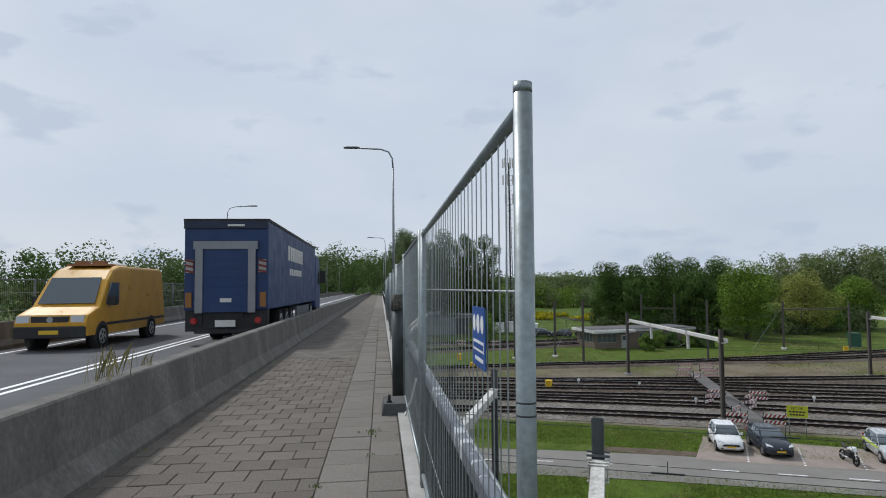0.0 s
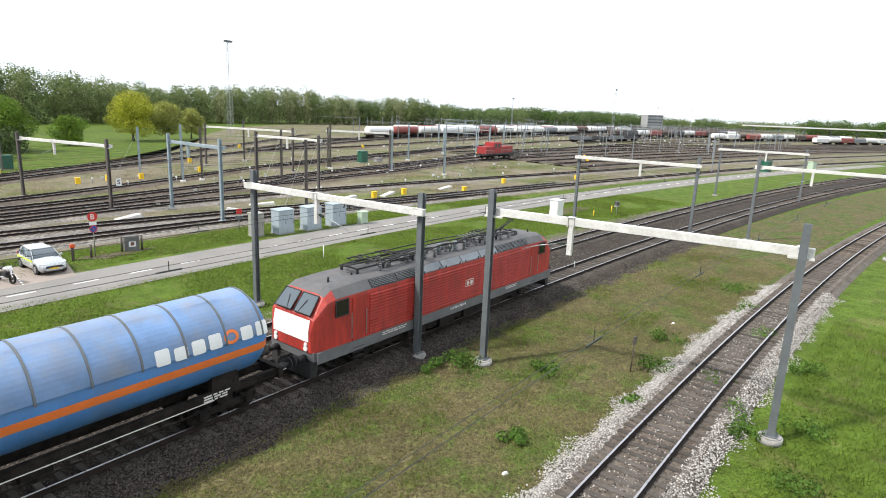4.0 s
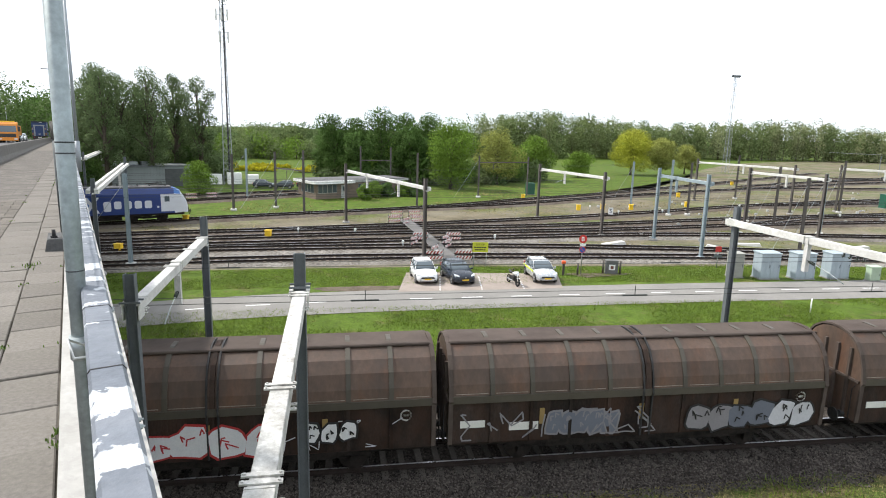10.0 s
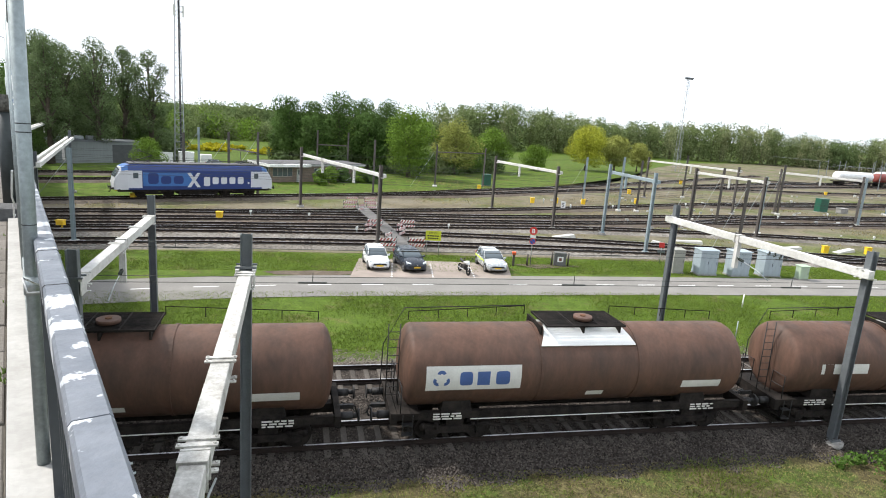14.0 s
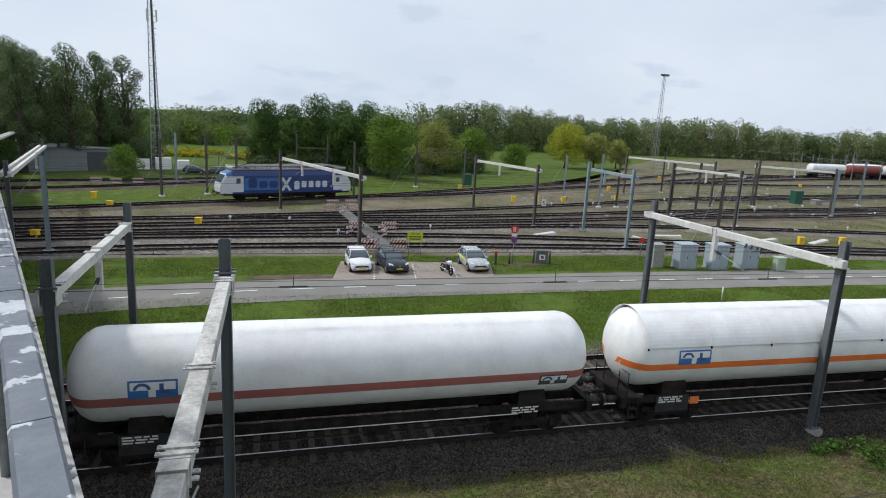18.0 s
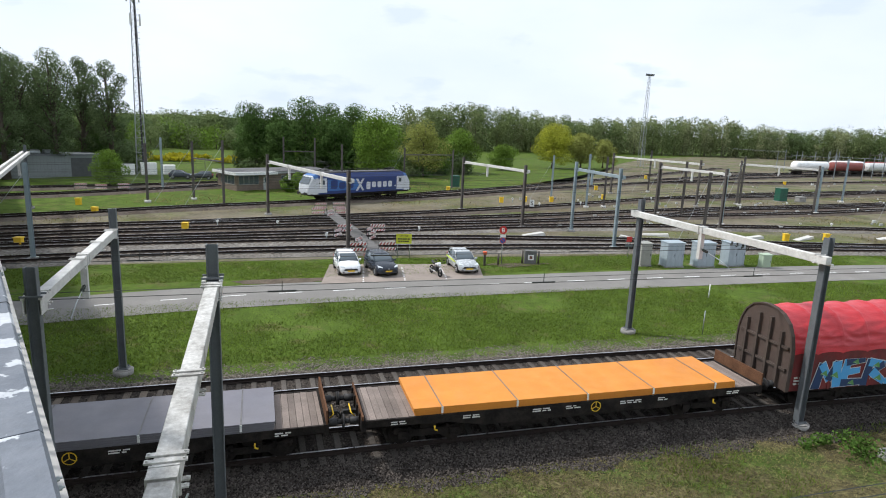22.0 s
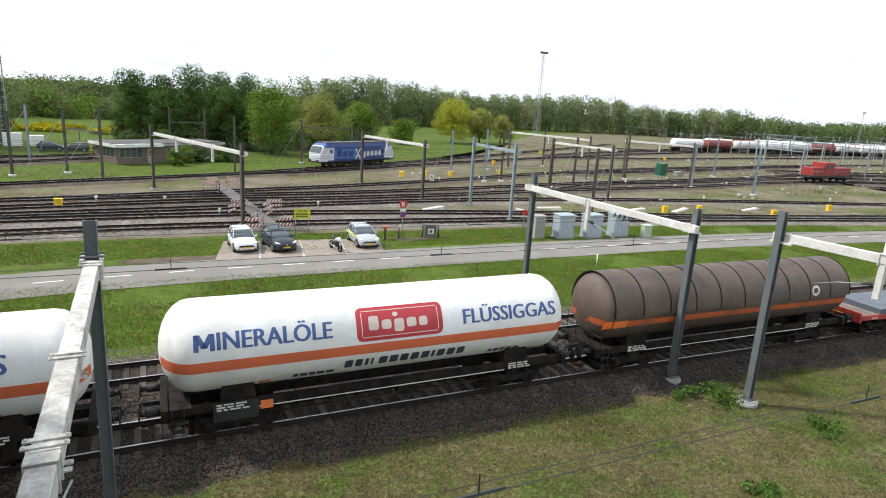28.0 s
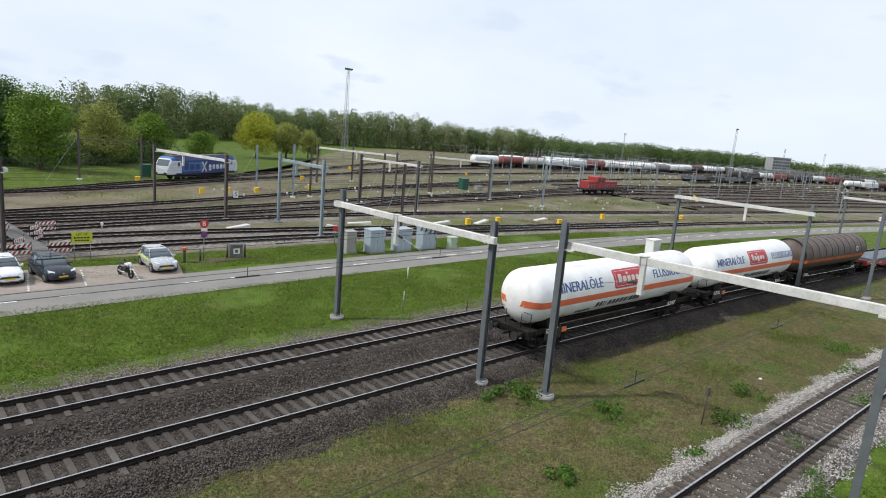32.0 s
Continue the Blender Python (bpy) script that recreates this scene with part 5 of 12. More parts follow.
# ---- tank wagons ----
def blue_tank(rel0, rel1):
    R, zc = 1.47, 2.72
    t, L, tl = tank_wagon(rel0, rel1, "blue gas tank wagon with ribbed sunshield and orange stripe, grimy", R, zc, TANKBLUE, 0.90, 0.85)
    bm = bmesh.new()
    a0, a1 = math.asin((2.95 - zc) / R), math.pi - math.asin((2.95 - zc) / R)
    shell(bm, -tl / 2 + 0.75, tl / 2 - 0.75, R + 0.05, zc, a0, a1, 0.02, 28, 1)
    part("sunshield", bm, SHIELDBLUE, t, "weathered blue-grey ribbed sunshield")
    for i in range(12):
        bm = bmesh.new()
        hoop(bm, -tl / 2 + 0.75 + (tl - 1.5) * i / 11, R + 0.06, zc, 0.07, 0.03, a0 - 0.05, a1 + 0.05)
        part("shield_hoop", bm, GREYSTEEL, t, "dark hoop")
    band(t, tl, R, zc, 2.30, 2.58, STRIPE, 0.85, label="orange stripe")
    rings_on(t, R + 0.07, zc, 3.9, 8.1, 0.42, 0.50, 7, WHITE, 4, STRIPE)
    end_platform(t, -L / 2 + 0.75, -1)
    panel_on(t, R, zc, -tl / 2 + 3.0, -tl / 2 + 3.4, -0.75, -0.45, WHITE, label="hazard plate")
    panel_on(t, R, zc, -tl / 2 + 3.0, -tl / 2 + 3.35, -1.1, -0.82, ORANGELABEL, label="orange hazard plate")


def plain_brown_tank(rel0, rel1):
    R, zc = 1.42, 2.64
    t, L, tl = tank_wagon(rel0, rel1, "dull brown tank wagon with roof walkway, ladder and faded grey marking", R, zc, TANKBROWN2, 0.75, 0.55)
    for x in (-1.9, 0.4):
        bm = bmesh.new()
        hoop(bm, x, R, zc, 0.14, 0.03)
        part("tank_hoop", bm, TANKBROWN2, t)
    for k in range(7):
        bm = bmesh.new()
        box(bm, -2.6, 2.0, -0.70 + 0.20 * k, -0.56 + 0.20 * k, zc + R + 0.18, zc + R + 0.22)
        part("walkway_slat", bm, UNDER, t)
    bm = bmesh.new()
    for x in (-2.5, -1.0, 0.5, 1.9):
        box(bm, x - 0.03, x + 0.03, -0.72, 0.72, zc + R - 0.25, zc + R + 0.18)
    railing(bm, [(-2.6, 0.72, zc + R + 0.2), (2.0, 0.72, zc + R + 0.2)], 0.35)
    part("walkway_frame", bm, UNDER, t)
    bm = bmesh.new()
    cyl(bm, (-0.6, -0.25, zc + R - 0.05), (-0.6, -0.25, zc + R + 0.32), 0.32, 20)
    cyl(bm, (-0.6, -0.25, zc + R + 0.32), (-0.6, -0.25, zc + R + 0.36), 0.38, 20)
    part("manhole", bm, TANKBROWN2, t)
    bm = bmesh.new()
    cyl(bm, (0.5, -0.4, zc + R + 0.05), (0.5, -0.4, zc + R + 0.42), 0.06, 10)
    cyl(bm, (0.9, -0.4, zc + R + 0.05), (0.9, -0.4, zc + R + 0.34), 0.05, 10)
    part("valve", bm, REDP, t, "small red valve")
    bm = bmesh.new()
    ladder(bm, -0.05, -1.62, 0.55, -1.52, 2.9)
    tube(bm, [(-0.26, -1.52, 2.9), (-0.26, -1.0, zc + R + 0.2)], 0.02, 5)
    tube(bm, [(0.16, -1.52, 2.9), (0.16, -1.0, zc + R + 0.2)], 0.02, 5)
    part("ladder", bm, BLACK, t, "black side ladder")
    bm = bmesh.new()
    for i in range(4):
        x = -tl / 2 + 1.25 + i * 0.95
        flat_ring(bm, x, -0.58, 0.40, 0.32, 0.12, 14) if i % 2 else flat_rect(bm, x - 0.36, x + 0.30, -0.88, -0.28, 0.10)
    wrap(bm, R, zc, 0.008)
    part("graffiti", bm, paint("faded_blue_grey", (0.20, 0.22, 0.27), 0.6), t, "faded grey painted marks")
    panel_on(t, R, zc, -tl / 2 + 3.9, -tl / 2 + 5.3, -0.86, -0.66, PALELABEL, label="pale label strip")
    panel_on(t, R, zc, -0.95, -0.55, -0.25, 0.55, PALELABEL, label="white notice plate")
    panel_on(t, R, zc, tl / 2 - 2.6, tl / 2 - 1.2, -0.25, 0.0, PALELABEL, label="pale label strip")
    bm = bmesh.new()
    flat_rect(bm, -tl / 2 + 3.5, -tl / 2 + 3.9, 0.98, 1.3)
    upright(bm, -1.16)
    part("hazard_plate", bm, YELLOW, t, "yellow hazard plate")


def saddle_tank(rel0, rel1, kind):
    R, zc = 1.42, 2.50
    L = rel0 - rel1
    lab = {"ring": "brown tank wagon with white dome saddle and pale nameboard", "sign": "brown tank wagon with white dome saddle and white blue-lettered board", "dark": "dark brown tank wagon with roof walkway and white board"}[kind]
    t, L, tl = tank_wagon(rel0, rel1, lab, R, zc, TANKBROWN, 0.95 if kind != "dark" else 0.85, 0.42)
    for x in (-1.7, 2.0):
        bm = bmesh.new()
        hoop(bm, x, R, zc, 0.10, 0.025)
        part("tank_hoop", bm, TANKBROWN, t)
    if kind != "dark":
        bm = bmesh.new()
        n = 20
        loops = []
        for i in range(n + 1):
            a = math.radians(42) + math.radians(96) * i / n
            c, s = -math.cos(a), math.sin(a)
            w = 1.42 + 0.38 * (abs(i / n - 0.5) * 2) ** 1.4
            loops.append([(-w + 0.1, (R + 0.012) * c, zc + (R + 0.012) * s), (w + 0.1, (R + 0.012) * c, zc + (R + 0.012) * s), (w + 0.1, (R + 0.06) * c, zc + (R + 0.06) * s), (-w + 0.1, (R + 0.06) * c, zc + (R + 0.06) * s)])
        loft(bm, loops, smooth=False)
        part("dome_saddle", bm, WHITE, t, "white painted saddle round the dome")
        for x in (-2.05, 2.25):
            bm = bmesh.new()
            hoop(bm, x, R, zc, 0.12, 0.035, math.radians(180), math.radians(226))
            part("saddle_strap", bm, PALELABEL, t, "white strap below the saddle")
    bm = bmesh.new()
    for y in (-0.84, 0.80):
        box(bm, -1.45, 1.55, y, y + 0.04, zc + R + 0.14, zc + R + 0.21)
    for x in (-1.45, -0.45, 0.55, 1.51):
        box(bm, x, x + 0.04, -0.80, 0.80, zc + R + 0.14, zc + R + 0.21)
    pf = part("roof_platform", bm, UNDER, t, "black grating roof platform")
    for k in range(21):
        bm = bmesh.new()
        box(bm, -1.41, 1.51, -0.79 + 0.076 * k, -0.755 + 0.076 * k, zc + R + 0.175, zc + R + 0.20)
        part("slat", bm, UNDER, pf)
    for x in (-1.6, 0, 1.4):
        bm = bmesh.new()
        box(bm, x - 0.03, x + 0.03, -0.72, 0.72, zc + R - 0.16, zc + R + 0.138)
        part("bracket", bm, UNDER, pf)
    bm = bmesh.new()
    cyl(bm, (0.15, -0.2, zc + R + 0.24), (0.15, -0.2, zc + R + 0.36), 0.34, 20)
    part("manhole", bm, TANKBROWN, t)
    bm = bmesh.new()
    cyl(bm, (0.15, -0.2, zc + R + 0.36), (0.15, -0.2, zc + R + 0.39), 0.10, 10)
    part("manhole_cap", bm, RUST, t)
    bm = bmesh.new()
    railing(bm, [(-tl / 2 + 0.4, 0.6, zc + R - 0.05), (-1.8, 0.6, zc + R + 0.16)], 0.32, 0.016)
    railing(bm, [(1.6, 0.6, zc + R + 0.16), (tl / 2 - 0.5, 0.6, zc + R - 0.05)], 0.32, 0.016)
    part("roof_rail", bm, UNDER, t)
    e = -1
    end_platform(t, -L / 2 + 0.85, -1)
    bm = bmesh.new()
    ladder(bm, -L / 2 + 0.75, -0.3, 1.2, -0.25, zc + R + 0.1, 0.4)
    tube(bm, [(-L / 2 + 0.45, 0.5, 1.2), (-L / 2 + 0.5, 0.55, 3.0), (-L / 2 + 1.2, 0.6, zc + R + 0.4), (-1.8, 0.6, zc + R + 0.5)], 0.02, 5)
    part("end_ladder", bm, BLACK, t, "black end ladder")
    if kind == "ring":
        panel_on(t, R, zc, tl / 2 - 5.5, tl / 2 - 0.6, -0.20, 0.38, PALELABEL, "nameboard", "pale nameboard")
        rings_on(t, R, zc, tl / 2 - 5.3, tl / 2 - 0.8, 0.09, 0.40, 7, LETTER, 4, STRIPE, lift=0.014)
        panel_on(t, R, zc, -tl / 2 + 1.35, -tl / 2 + 3.5, -0.18, 0.22, PALELABEL, label="pale label strip")
        panel_on(t, R, zc, -tl / 2 + 1.5, -tl / 2 + 1.9, -0.18, 0.22, TANKBROWN, label="brown patch", lift=0.01)
    else:
        x = -tl / 2 + (0.75 if kind == "sign" else 1.3)
        panel_on(t, R, zc, x, x + 3.3, -0.42, 0.44, PALELABEL, "nameboard", "white nameboard")
        bm = bmesh.new()
        for k in range(3):
            a = math.radians(90 + 120 * k)
            flat_ring(bm, x + 0.52 + 0.13 * math.cos(a), 0.0 + 0.13 * math.sin(a), 0.17, 0.17, 0.11, 10, a - 1.2, a + 1.2)
        for k, (p, w) in enumerate(((1.15, 0.5), (1.75, 0.5), (2.4, 0.55))):
            flat_rect(bm, x + p, x + p + w - 0.06, -0.24, 0.24, 0.10 if k != 1 else 0.0)
        wrap(bm, R, zc, 0.014)
        part("brand_mark", bm, LETTERBLUE, t, "dark blue block mark")
    panel_on(t, R, zc, tl / 2 - 2.7, tl / 2 - 1.1, -0.62, -0.30, PALELABEL, label="pale data plate")
    panel_on(t, R, zc, 0.1, 0.75, -0.9, -0.66, PALELABEL, label="small pale label")


def white_gas_tank(rel0, rel1, kind, at=None):
    R, zc = (1.46, 2.74) if kind == "plain" else (1.50, 2.80)
    lab = {"shield": "white gas tank wagon with panelled sunshield and orange stripe", "plain": "white gas tank wagon with faded red stripe", "oil": "white gas tank wagon with orange stripe, blue lettering and red logo"}[kind]
    t, L, tl = tank_wagon(rel0, rel1, lab, R, zc, TANKWHITE, 0.62, 0.95)
    band(t, tl, R, zc, {"shield": 2.34, "plain": 2.24, "oil": 2.42}[kind], {"shield": 2.60, "plain": 2.54, "oil": 2.78}[kind], STRIPEPINK if kind == "plain" else STRIPERED if kind == "oil" else STRIPE, 0.95, label="painted stripe round the tank")
    if kind == "shield":
        bm = bmesh.new()
        a0 = math.asin(0.28)
        shell(bm, -tl / 2 + 0.7, tl / 2 - 0.7, R + 0.05, zc, a0, math.pi - a0, 0.025, 28, 1)
        part("sunshield", bm, TANKWHITE, t, "white panelled sunshield")
        for i in range(7):
            bm = bmesh.new()
            hoop(bm, -tl / 2 + 0.7 + (tl - 1.4) * i / 6, R + 0.07, zc, 0.05, 0.015, a0, math.pi - a0)
            part("shield_seam", bm, TANKWHITE, t)
            bm = bmesh.new()
            cbox(bm, (-tl / 2 + 0.7 + (tl - 1.4) * i / 6, -(R + 0.06) * math.cos(a0), zc + (R + 0.06) * math.sin(a0) - 0.05), (0.05, 0.04, 0.08))
            part("shield_bracket", bm, UNDER, t)
    if kind in ("shield", "plain"):
        for x0, s in ((-tl / 2 + 2.0, 1.0), (tl / 2 - 2.2, 0.85)) if kind == "shield" else ((-tl / 2 + 1.9, 1.0), (tl / 2 - 2.2, 0.8)):
            z0 = 0.02 if x0 < 0 else -0.55
            panel_on(t, R, zc, x0, x0 + 1.35 * s, z0 - 0.28 * s, z0 + 0.28 * s, paint("mark_blue", (0.045, 0.16, 0.42), 0.5) if x0 < 0 else LETTERGREY, "brand_board", "blue and white board", lift=0.008)
            bm = bmesh.new()
            flat_rect(bm, x0 + 0.06, x0 + 1.29 * s, z0 - 0.02 * s, z0 + 0.22 * s)
            flat_rect(bm, x0 + 0.55 * s, x0 + 0.75 * s, z0 - 0.24 * s, z0 - 0.02 * s)
            wrap(bm, R, zc, 0.012)
            part("brand_mark", bm, WHITE, t, "white plain shape")
            bm = bmesh.new()
            flat_ring(bm, x0 + 0.38 * s, z0, 0.24 * s, 0.20 * s, 0.09 * s, 10, 0, math.pi)
            flat_rect(bm, x0 + 0.85 * s, x0 + 1.15 * s, z0 - 0.14 * s, z0 - 0.02 * s)
            flat_rect(bm, x0 + 0.85 * s, x0 + 0.97 * s, z0 - 0.14 * s, z0 + 0.17 * s)
            wrap(bm, R, zc, 0.016)
            part("brand_mark", bm, LETTERBLUE, t, "dark blue plain shape")
    else:
        for w, x0, x1 in (("MINERALÖLE", -tl / 2 + at[0], -tl / 2 + at[0] + 4.23), ("FLÜSSIGGAS", -tl / 2 + at[2], -tl / 2 + at[2] + 4.0)):
            y0, y1 = 0.32, 0.84
            if w[0] == "M":
                m0, m1 = x0, x0 + 0.60
                x0 += 0.68
                bm = bmesh.new()
                for a, c, d, e in ((0.0, 0.14, 0.14, 0.0), (0.46, 0.60, 0.60, 0.46), (0.0, 0.17, 0.385, 0.215), (0.43, 0.60, 0.385, 0.215)):
                    bm.faces.new([bm.verts.new((m0 + q, r, 0)) for q, r in (((a, y1), (c, y1), (d, y0), (e, y0)) if e in (0.0, 0.46) else ((a, y1), (c, y1), (d, y0 + 0.10), (e, y0 + 0.10)))])
                wrap(bm, R, zc, 0.009)
                part("lettering", bm, LETTERBLUE, t, "dark blue capital lettering")
            for k, dx in enumerate((-0.022, 0.0, 0.022)):
                bm = WORDS[w].copy()
                fit_flat(bm, x0 + dx, x1 + dx, y0, 1.00 if w[0] == "M" else 0.98)
                wrap(bm, R, zc, 0.006 + 0.002 * k)
                part("lettering", bm, LETTERBLUE, t, "dark blue capital lettering")
        lx = -tl / 2 + at[1] + 0.15
        panel_on(t, R, zc, lx, lx + 3.18, 0.08, 1.24, LOGORED, "logo_board", "red rounded logo board", cut=0.18, lift=0.008)
        bm = bmesh.new()
        for a, b, c, d in ((0.20, 2.98, 1.09, 1.12), (0.20, 2.98, 0.20, 0.23), (0.17, 0.20, 0.26, 1.06), (2.98, 3.01, 0.26, 1.06)):
            flat_rect(bm, lx + a, lx + b, c, d)
        wrap(bm, R, zc, 0.012)
        part("logo_frame", bm, LOGOPINK, t, "thin pale frame line")
        bm = bmesh.new()
        for a, w, z0, z1 in ((0.42, 0.36, 0.44, 0.92), (0.88, 0.36, 0.44, 0.76), (1.34, 0.36, 0.32, 0.76), (1.80, 0.36, 0.44, 0.76), (2.26, 0.32, 0.44, 0.76), (1.30, 0.20, 0.84, 1.0)):
            flat_rect(bm, lx + a, lx + a + w, z0, z1, 0.08)
        wrap(bm, R, zc, 0.020)
        part("logo_mark", bm, LOGOPINK, t, "pale plain shapes")
        bm = bmesh.new()
        x = -tl / 2 + 5.7
        for w in (0.28, 0.24, 0.12, 0.08, 0.0, 0.30, 0.30, 0.30, 0.30, 0.30, 0.12, 0.30, 0.30, 0.30):
            if w:
                flat_rect(bm, x, x + w, -1.00, -0.60, 0.05)
            x += w + 0.10
        wrap(bm, R, zc, 0.007)
        part("lettering", bm, LETTER, t, "dark grey bars of lettering", kind="stuff")
        for x0 in (-tl / 2 + 4.0, tl / 2 - 3.6):
            bm = bmesh.new()
            code_bars(bm, x0, -1.22, 1, 1.5, 0.22, 0.05, random.Random(3))
            wrap(bm, R, zc, 0.007)
            part("scrawl", bm, LETTER, t, "small dark painted scrawl", kind="stuff")
        panel_on(t, R, zc, -tl / 2 + 2.9, -tl / 2 + 3.3, -1.38, -1.16, ORANGELABEL, label="orange hazard plate")
    end_platform(t, -L / 2 + 0.75, -1)
    bm = bmesh.new()
    flat_rect(bm, -tl / 2 + 1.5, -tl / 2 + 2.9, 0.55, 1.2)
    upright(bm, -1.18)
    part("data_board", bm, BLACK, t, "black data board")
    side_codes(t, L, -tl / 2 + 1.6, -1.19, 1.10)
    bm = bmesh.new()
    flat_rect(bm, -tl / 2 + 2.95, -tl / 2 + 3.35, 0.80, 1.10)
    upright(bm, -1.18)
    part("hazard_plate", bm, ORANGELABEL, t, "orange hazard plate")


def long_brown_tank(rel0, rel1):
    R, zc = 1.46, 2.72
    t, L, tl = tank_wagon(rel0, rel1, "grimy brown gas tank wagon with panel seams and orange stripe", R, zc, TANKBROWN2, 0.62, 0.75)
    bm = bmesh.new()
    a0 = math.asin(-0.05)
    shell(bm, -tl / 2 + 0.55, tl / 2 - 0.55, R + 0.04, zc, a0, math.pi - a0, 0.02, 28, 1)
    part("sunshield", bm, TANKBROWN2, t, "brown panelled cover")
    for i in range(11):
        bm = bmesh.new()
        hoop(bm, -tl / 2 + 0.55 + (tl - 1.1) * i / 10, R + 0.055, zc, 0.06, 0.02, a0, math.pi - a0)
        part("shield_seam", bm, UNDER, t)
    band(t, tl, R + 0.012, zc, 2.18, 2.46, paint("worn_orange_stripe", (0.50, 0.11, 0.03), 0.6, dirt=(0.12, 0.06, 0.04), dirt_amt=0.6, dirt_scale=0.8), 0.75, label="worn orange stripe")
    panel_on(t, R, zc, -tl / 2 + 0.6, -tl / 2 + 1.3, -0.56, -0.22, STRIPE, label="bright orange patch", lift=0.03)
    panel_on(t, R, zc, -tl / 2 + 0.02, -tl / 2 + 0.5, -0.56, -0.22, STRIPE, label="bright orange patch", lift=0.02)
    rings_on(t, R + 0.06, zc, tl / 2 - 5.9, tl / 2 - 1.6, 0.30, 0.52, 7, LETTERGREY, 4, LOGOPINK, label="faded dark mark")
    end_platform(t, -L / 2 + 0.75, -1)


blue_tank(-34.2, -53.15)
plain_brown_tank(-53.5, -68.0)
saddle_tank(-124.2, -139.1, "ring")
saddle_tank(-139.1, -154.0, "sign")
saddle_tank(-154.4, -169.9, "dark")
white_gas_tank(-169.9, -188.3, "shield")
white_gas_tank(-188.3, -206.6, "plain")
long_brown_tank(-275.2, -292.45)
white_gas_tank(-292.8, -309.0, "oil", (0.98, 5.9, 10.07))
white_gas_tank(-309.5, -328.1, "oil", (1.73, 6.95, 11.42))

# ---- sliding-hood wagons, tarpaulin wagon, flat wagons ----
HOOD = [(1.43, 0.98), (1.45, 2.38), (1.50, 2.46), (1.46, 2.58), (1.40, 2.95), (1.24, 3.40), (0.98, 3.75), (0.62, 3.98), (0.20, 4.08)]


def hood_y(z, prof=HOOD):
    return float(np.interp(z, [p[1] for p in prof], [p[0] for p in prof]))


def outline(prof, grow=0.0):
    o = [(-y - grow, z) for y, z in prof]
    return o + [(y + grow, z) for y, z in prof[::-1]]


def rib(bm, x, prof, w=0.09, h=0.05, z0=None):
    """A rib that follows the side and roof."""
    pts = outline(prof)
    pts = [p for p in pts if z0 is None or p[1] >= z0]
    loops = []
    for i, (y, z) in enumerate(pts):
        a, b = pts[max(i - 1, 0)], pts[min(i + 1, len(pts) - 1)]
        n = Vector((-(b[1] - a[1]), b[0] - a[0])).normalized()
        if n.x * y + n.y * (z - 2.4) < 0:
            n = -n
        loops.append([(x - w / 2, y, z), (x + w / 2, y, z), (x + w / 2, y + n.x * h, z + n.y * h), (x - w / 2, y + n.x * h, z + n.y * h)])
    loft(bm, loops, smooth=False)


def blob(bm, cx, cz, w, h, r, mi, prof, lift, k=11, skew=0.15):
    """A rounded painted shape on the near side."""
    ps = []
    for i in range(k):
        a = 2 * math.pi * i / k
        q = 1 + r.uniform(-0.18, 0.18)
        sx, sz = math.copysign(abs(math.cos(a)) ** 0.65, math.cos(a)), math.copysign(abs(math.sin(a)) ** 0.65, math.sin(a))
        ps.append((cx + (sx * w / 2 + sz * skew * h / 2) * q, cz + sz * h / 2 * q))
    n = 5
    c = bm.verts.new((cx, -hood_y(cz, prof) - lift, cz))
    prev = None
    rings = []
    for j in range(1, n + 1):
        rings.append([bm.verts.new((cx + (x - cx) * j / n, -hood_y(cz + (z - cz) * j / n, prof) - lift, cz + (z - cz) * j / n)) for x, z in ps])
    for i in range(k):
        f = bm.faces.new((c, rings[0][i], rings[0][(i + 1) % k]))
        f.material_index = mi
        for a, b in zip(rings, rings[1:]):
            f = bm.faces.new((a[i], b[i], b[(i + 1) % k], a[(i + 1) % k]))
            f.material_index = mi


def stroke(bm, pts, w, mi, prof, lift):
    """A painted line on the near side."""
    P = []
    for (x0, z0), (x1, z1) in zip(pts, pts[1:]):
        for k in range(4):
            P.append((x0 + (x1 - x0) * k / 4, z0 + (z1 - z0) * k / 4))
    P.append(pts[-1])
    L, R_ = [], []
    for i, (x, z) in enumerate(P):
        a, b = P[max(i - 1, 0)], P[min(i + 1, len(P) - 1)]
        n = Vector((-(b[1] - a[1]), b[0] - a[0])).normalized() * w / 2
        L.append(bm.verts.new((x + n.x, -hood_y(z + n.y, prof) - lift, z + n.y)))
        R_.append(bm.verts.new((x - n.x, -hood_y(z - n.y, prof) - lift, z - n.y)))
    for i in range(len(P) - 1):
        f = bm.faces.new((L[i], L[i + 1], R_[i + 1], R_[i]))
        f.material_index = mi


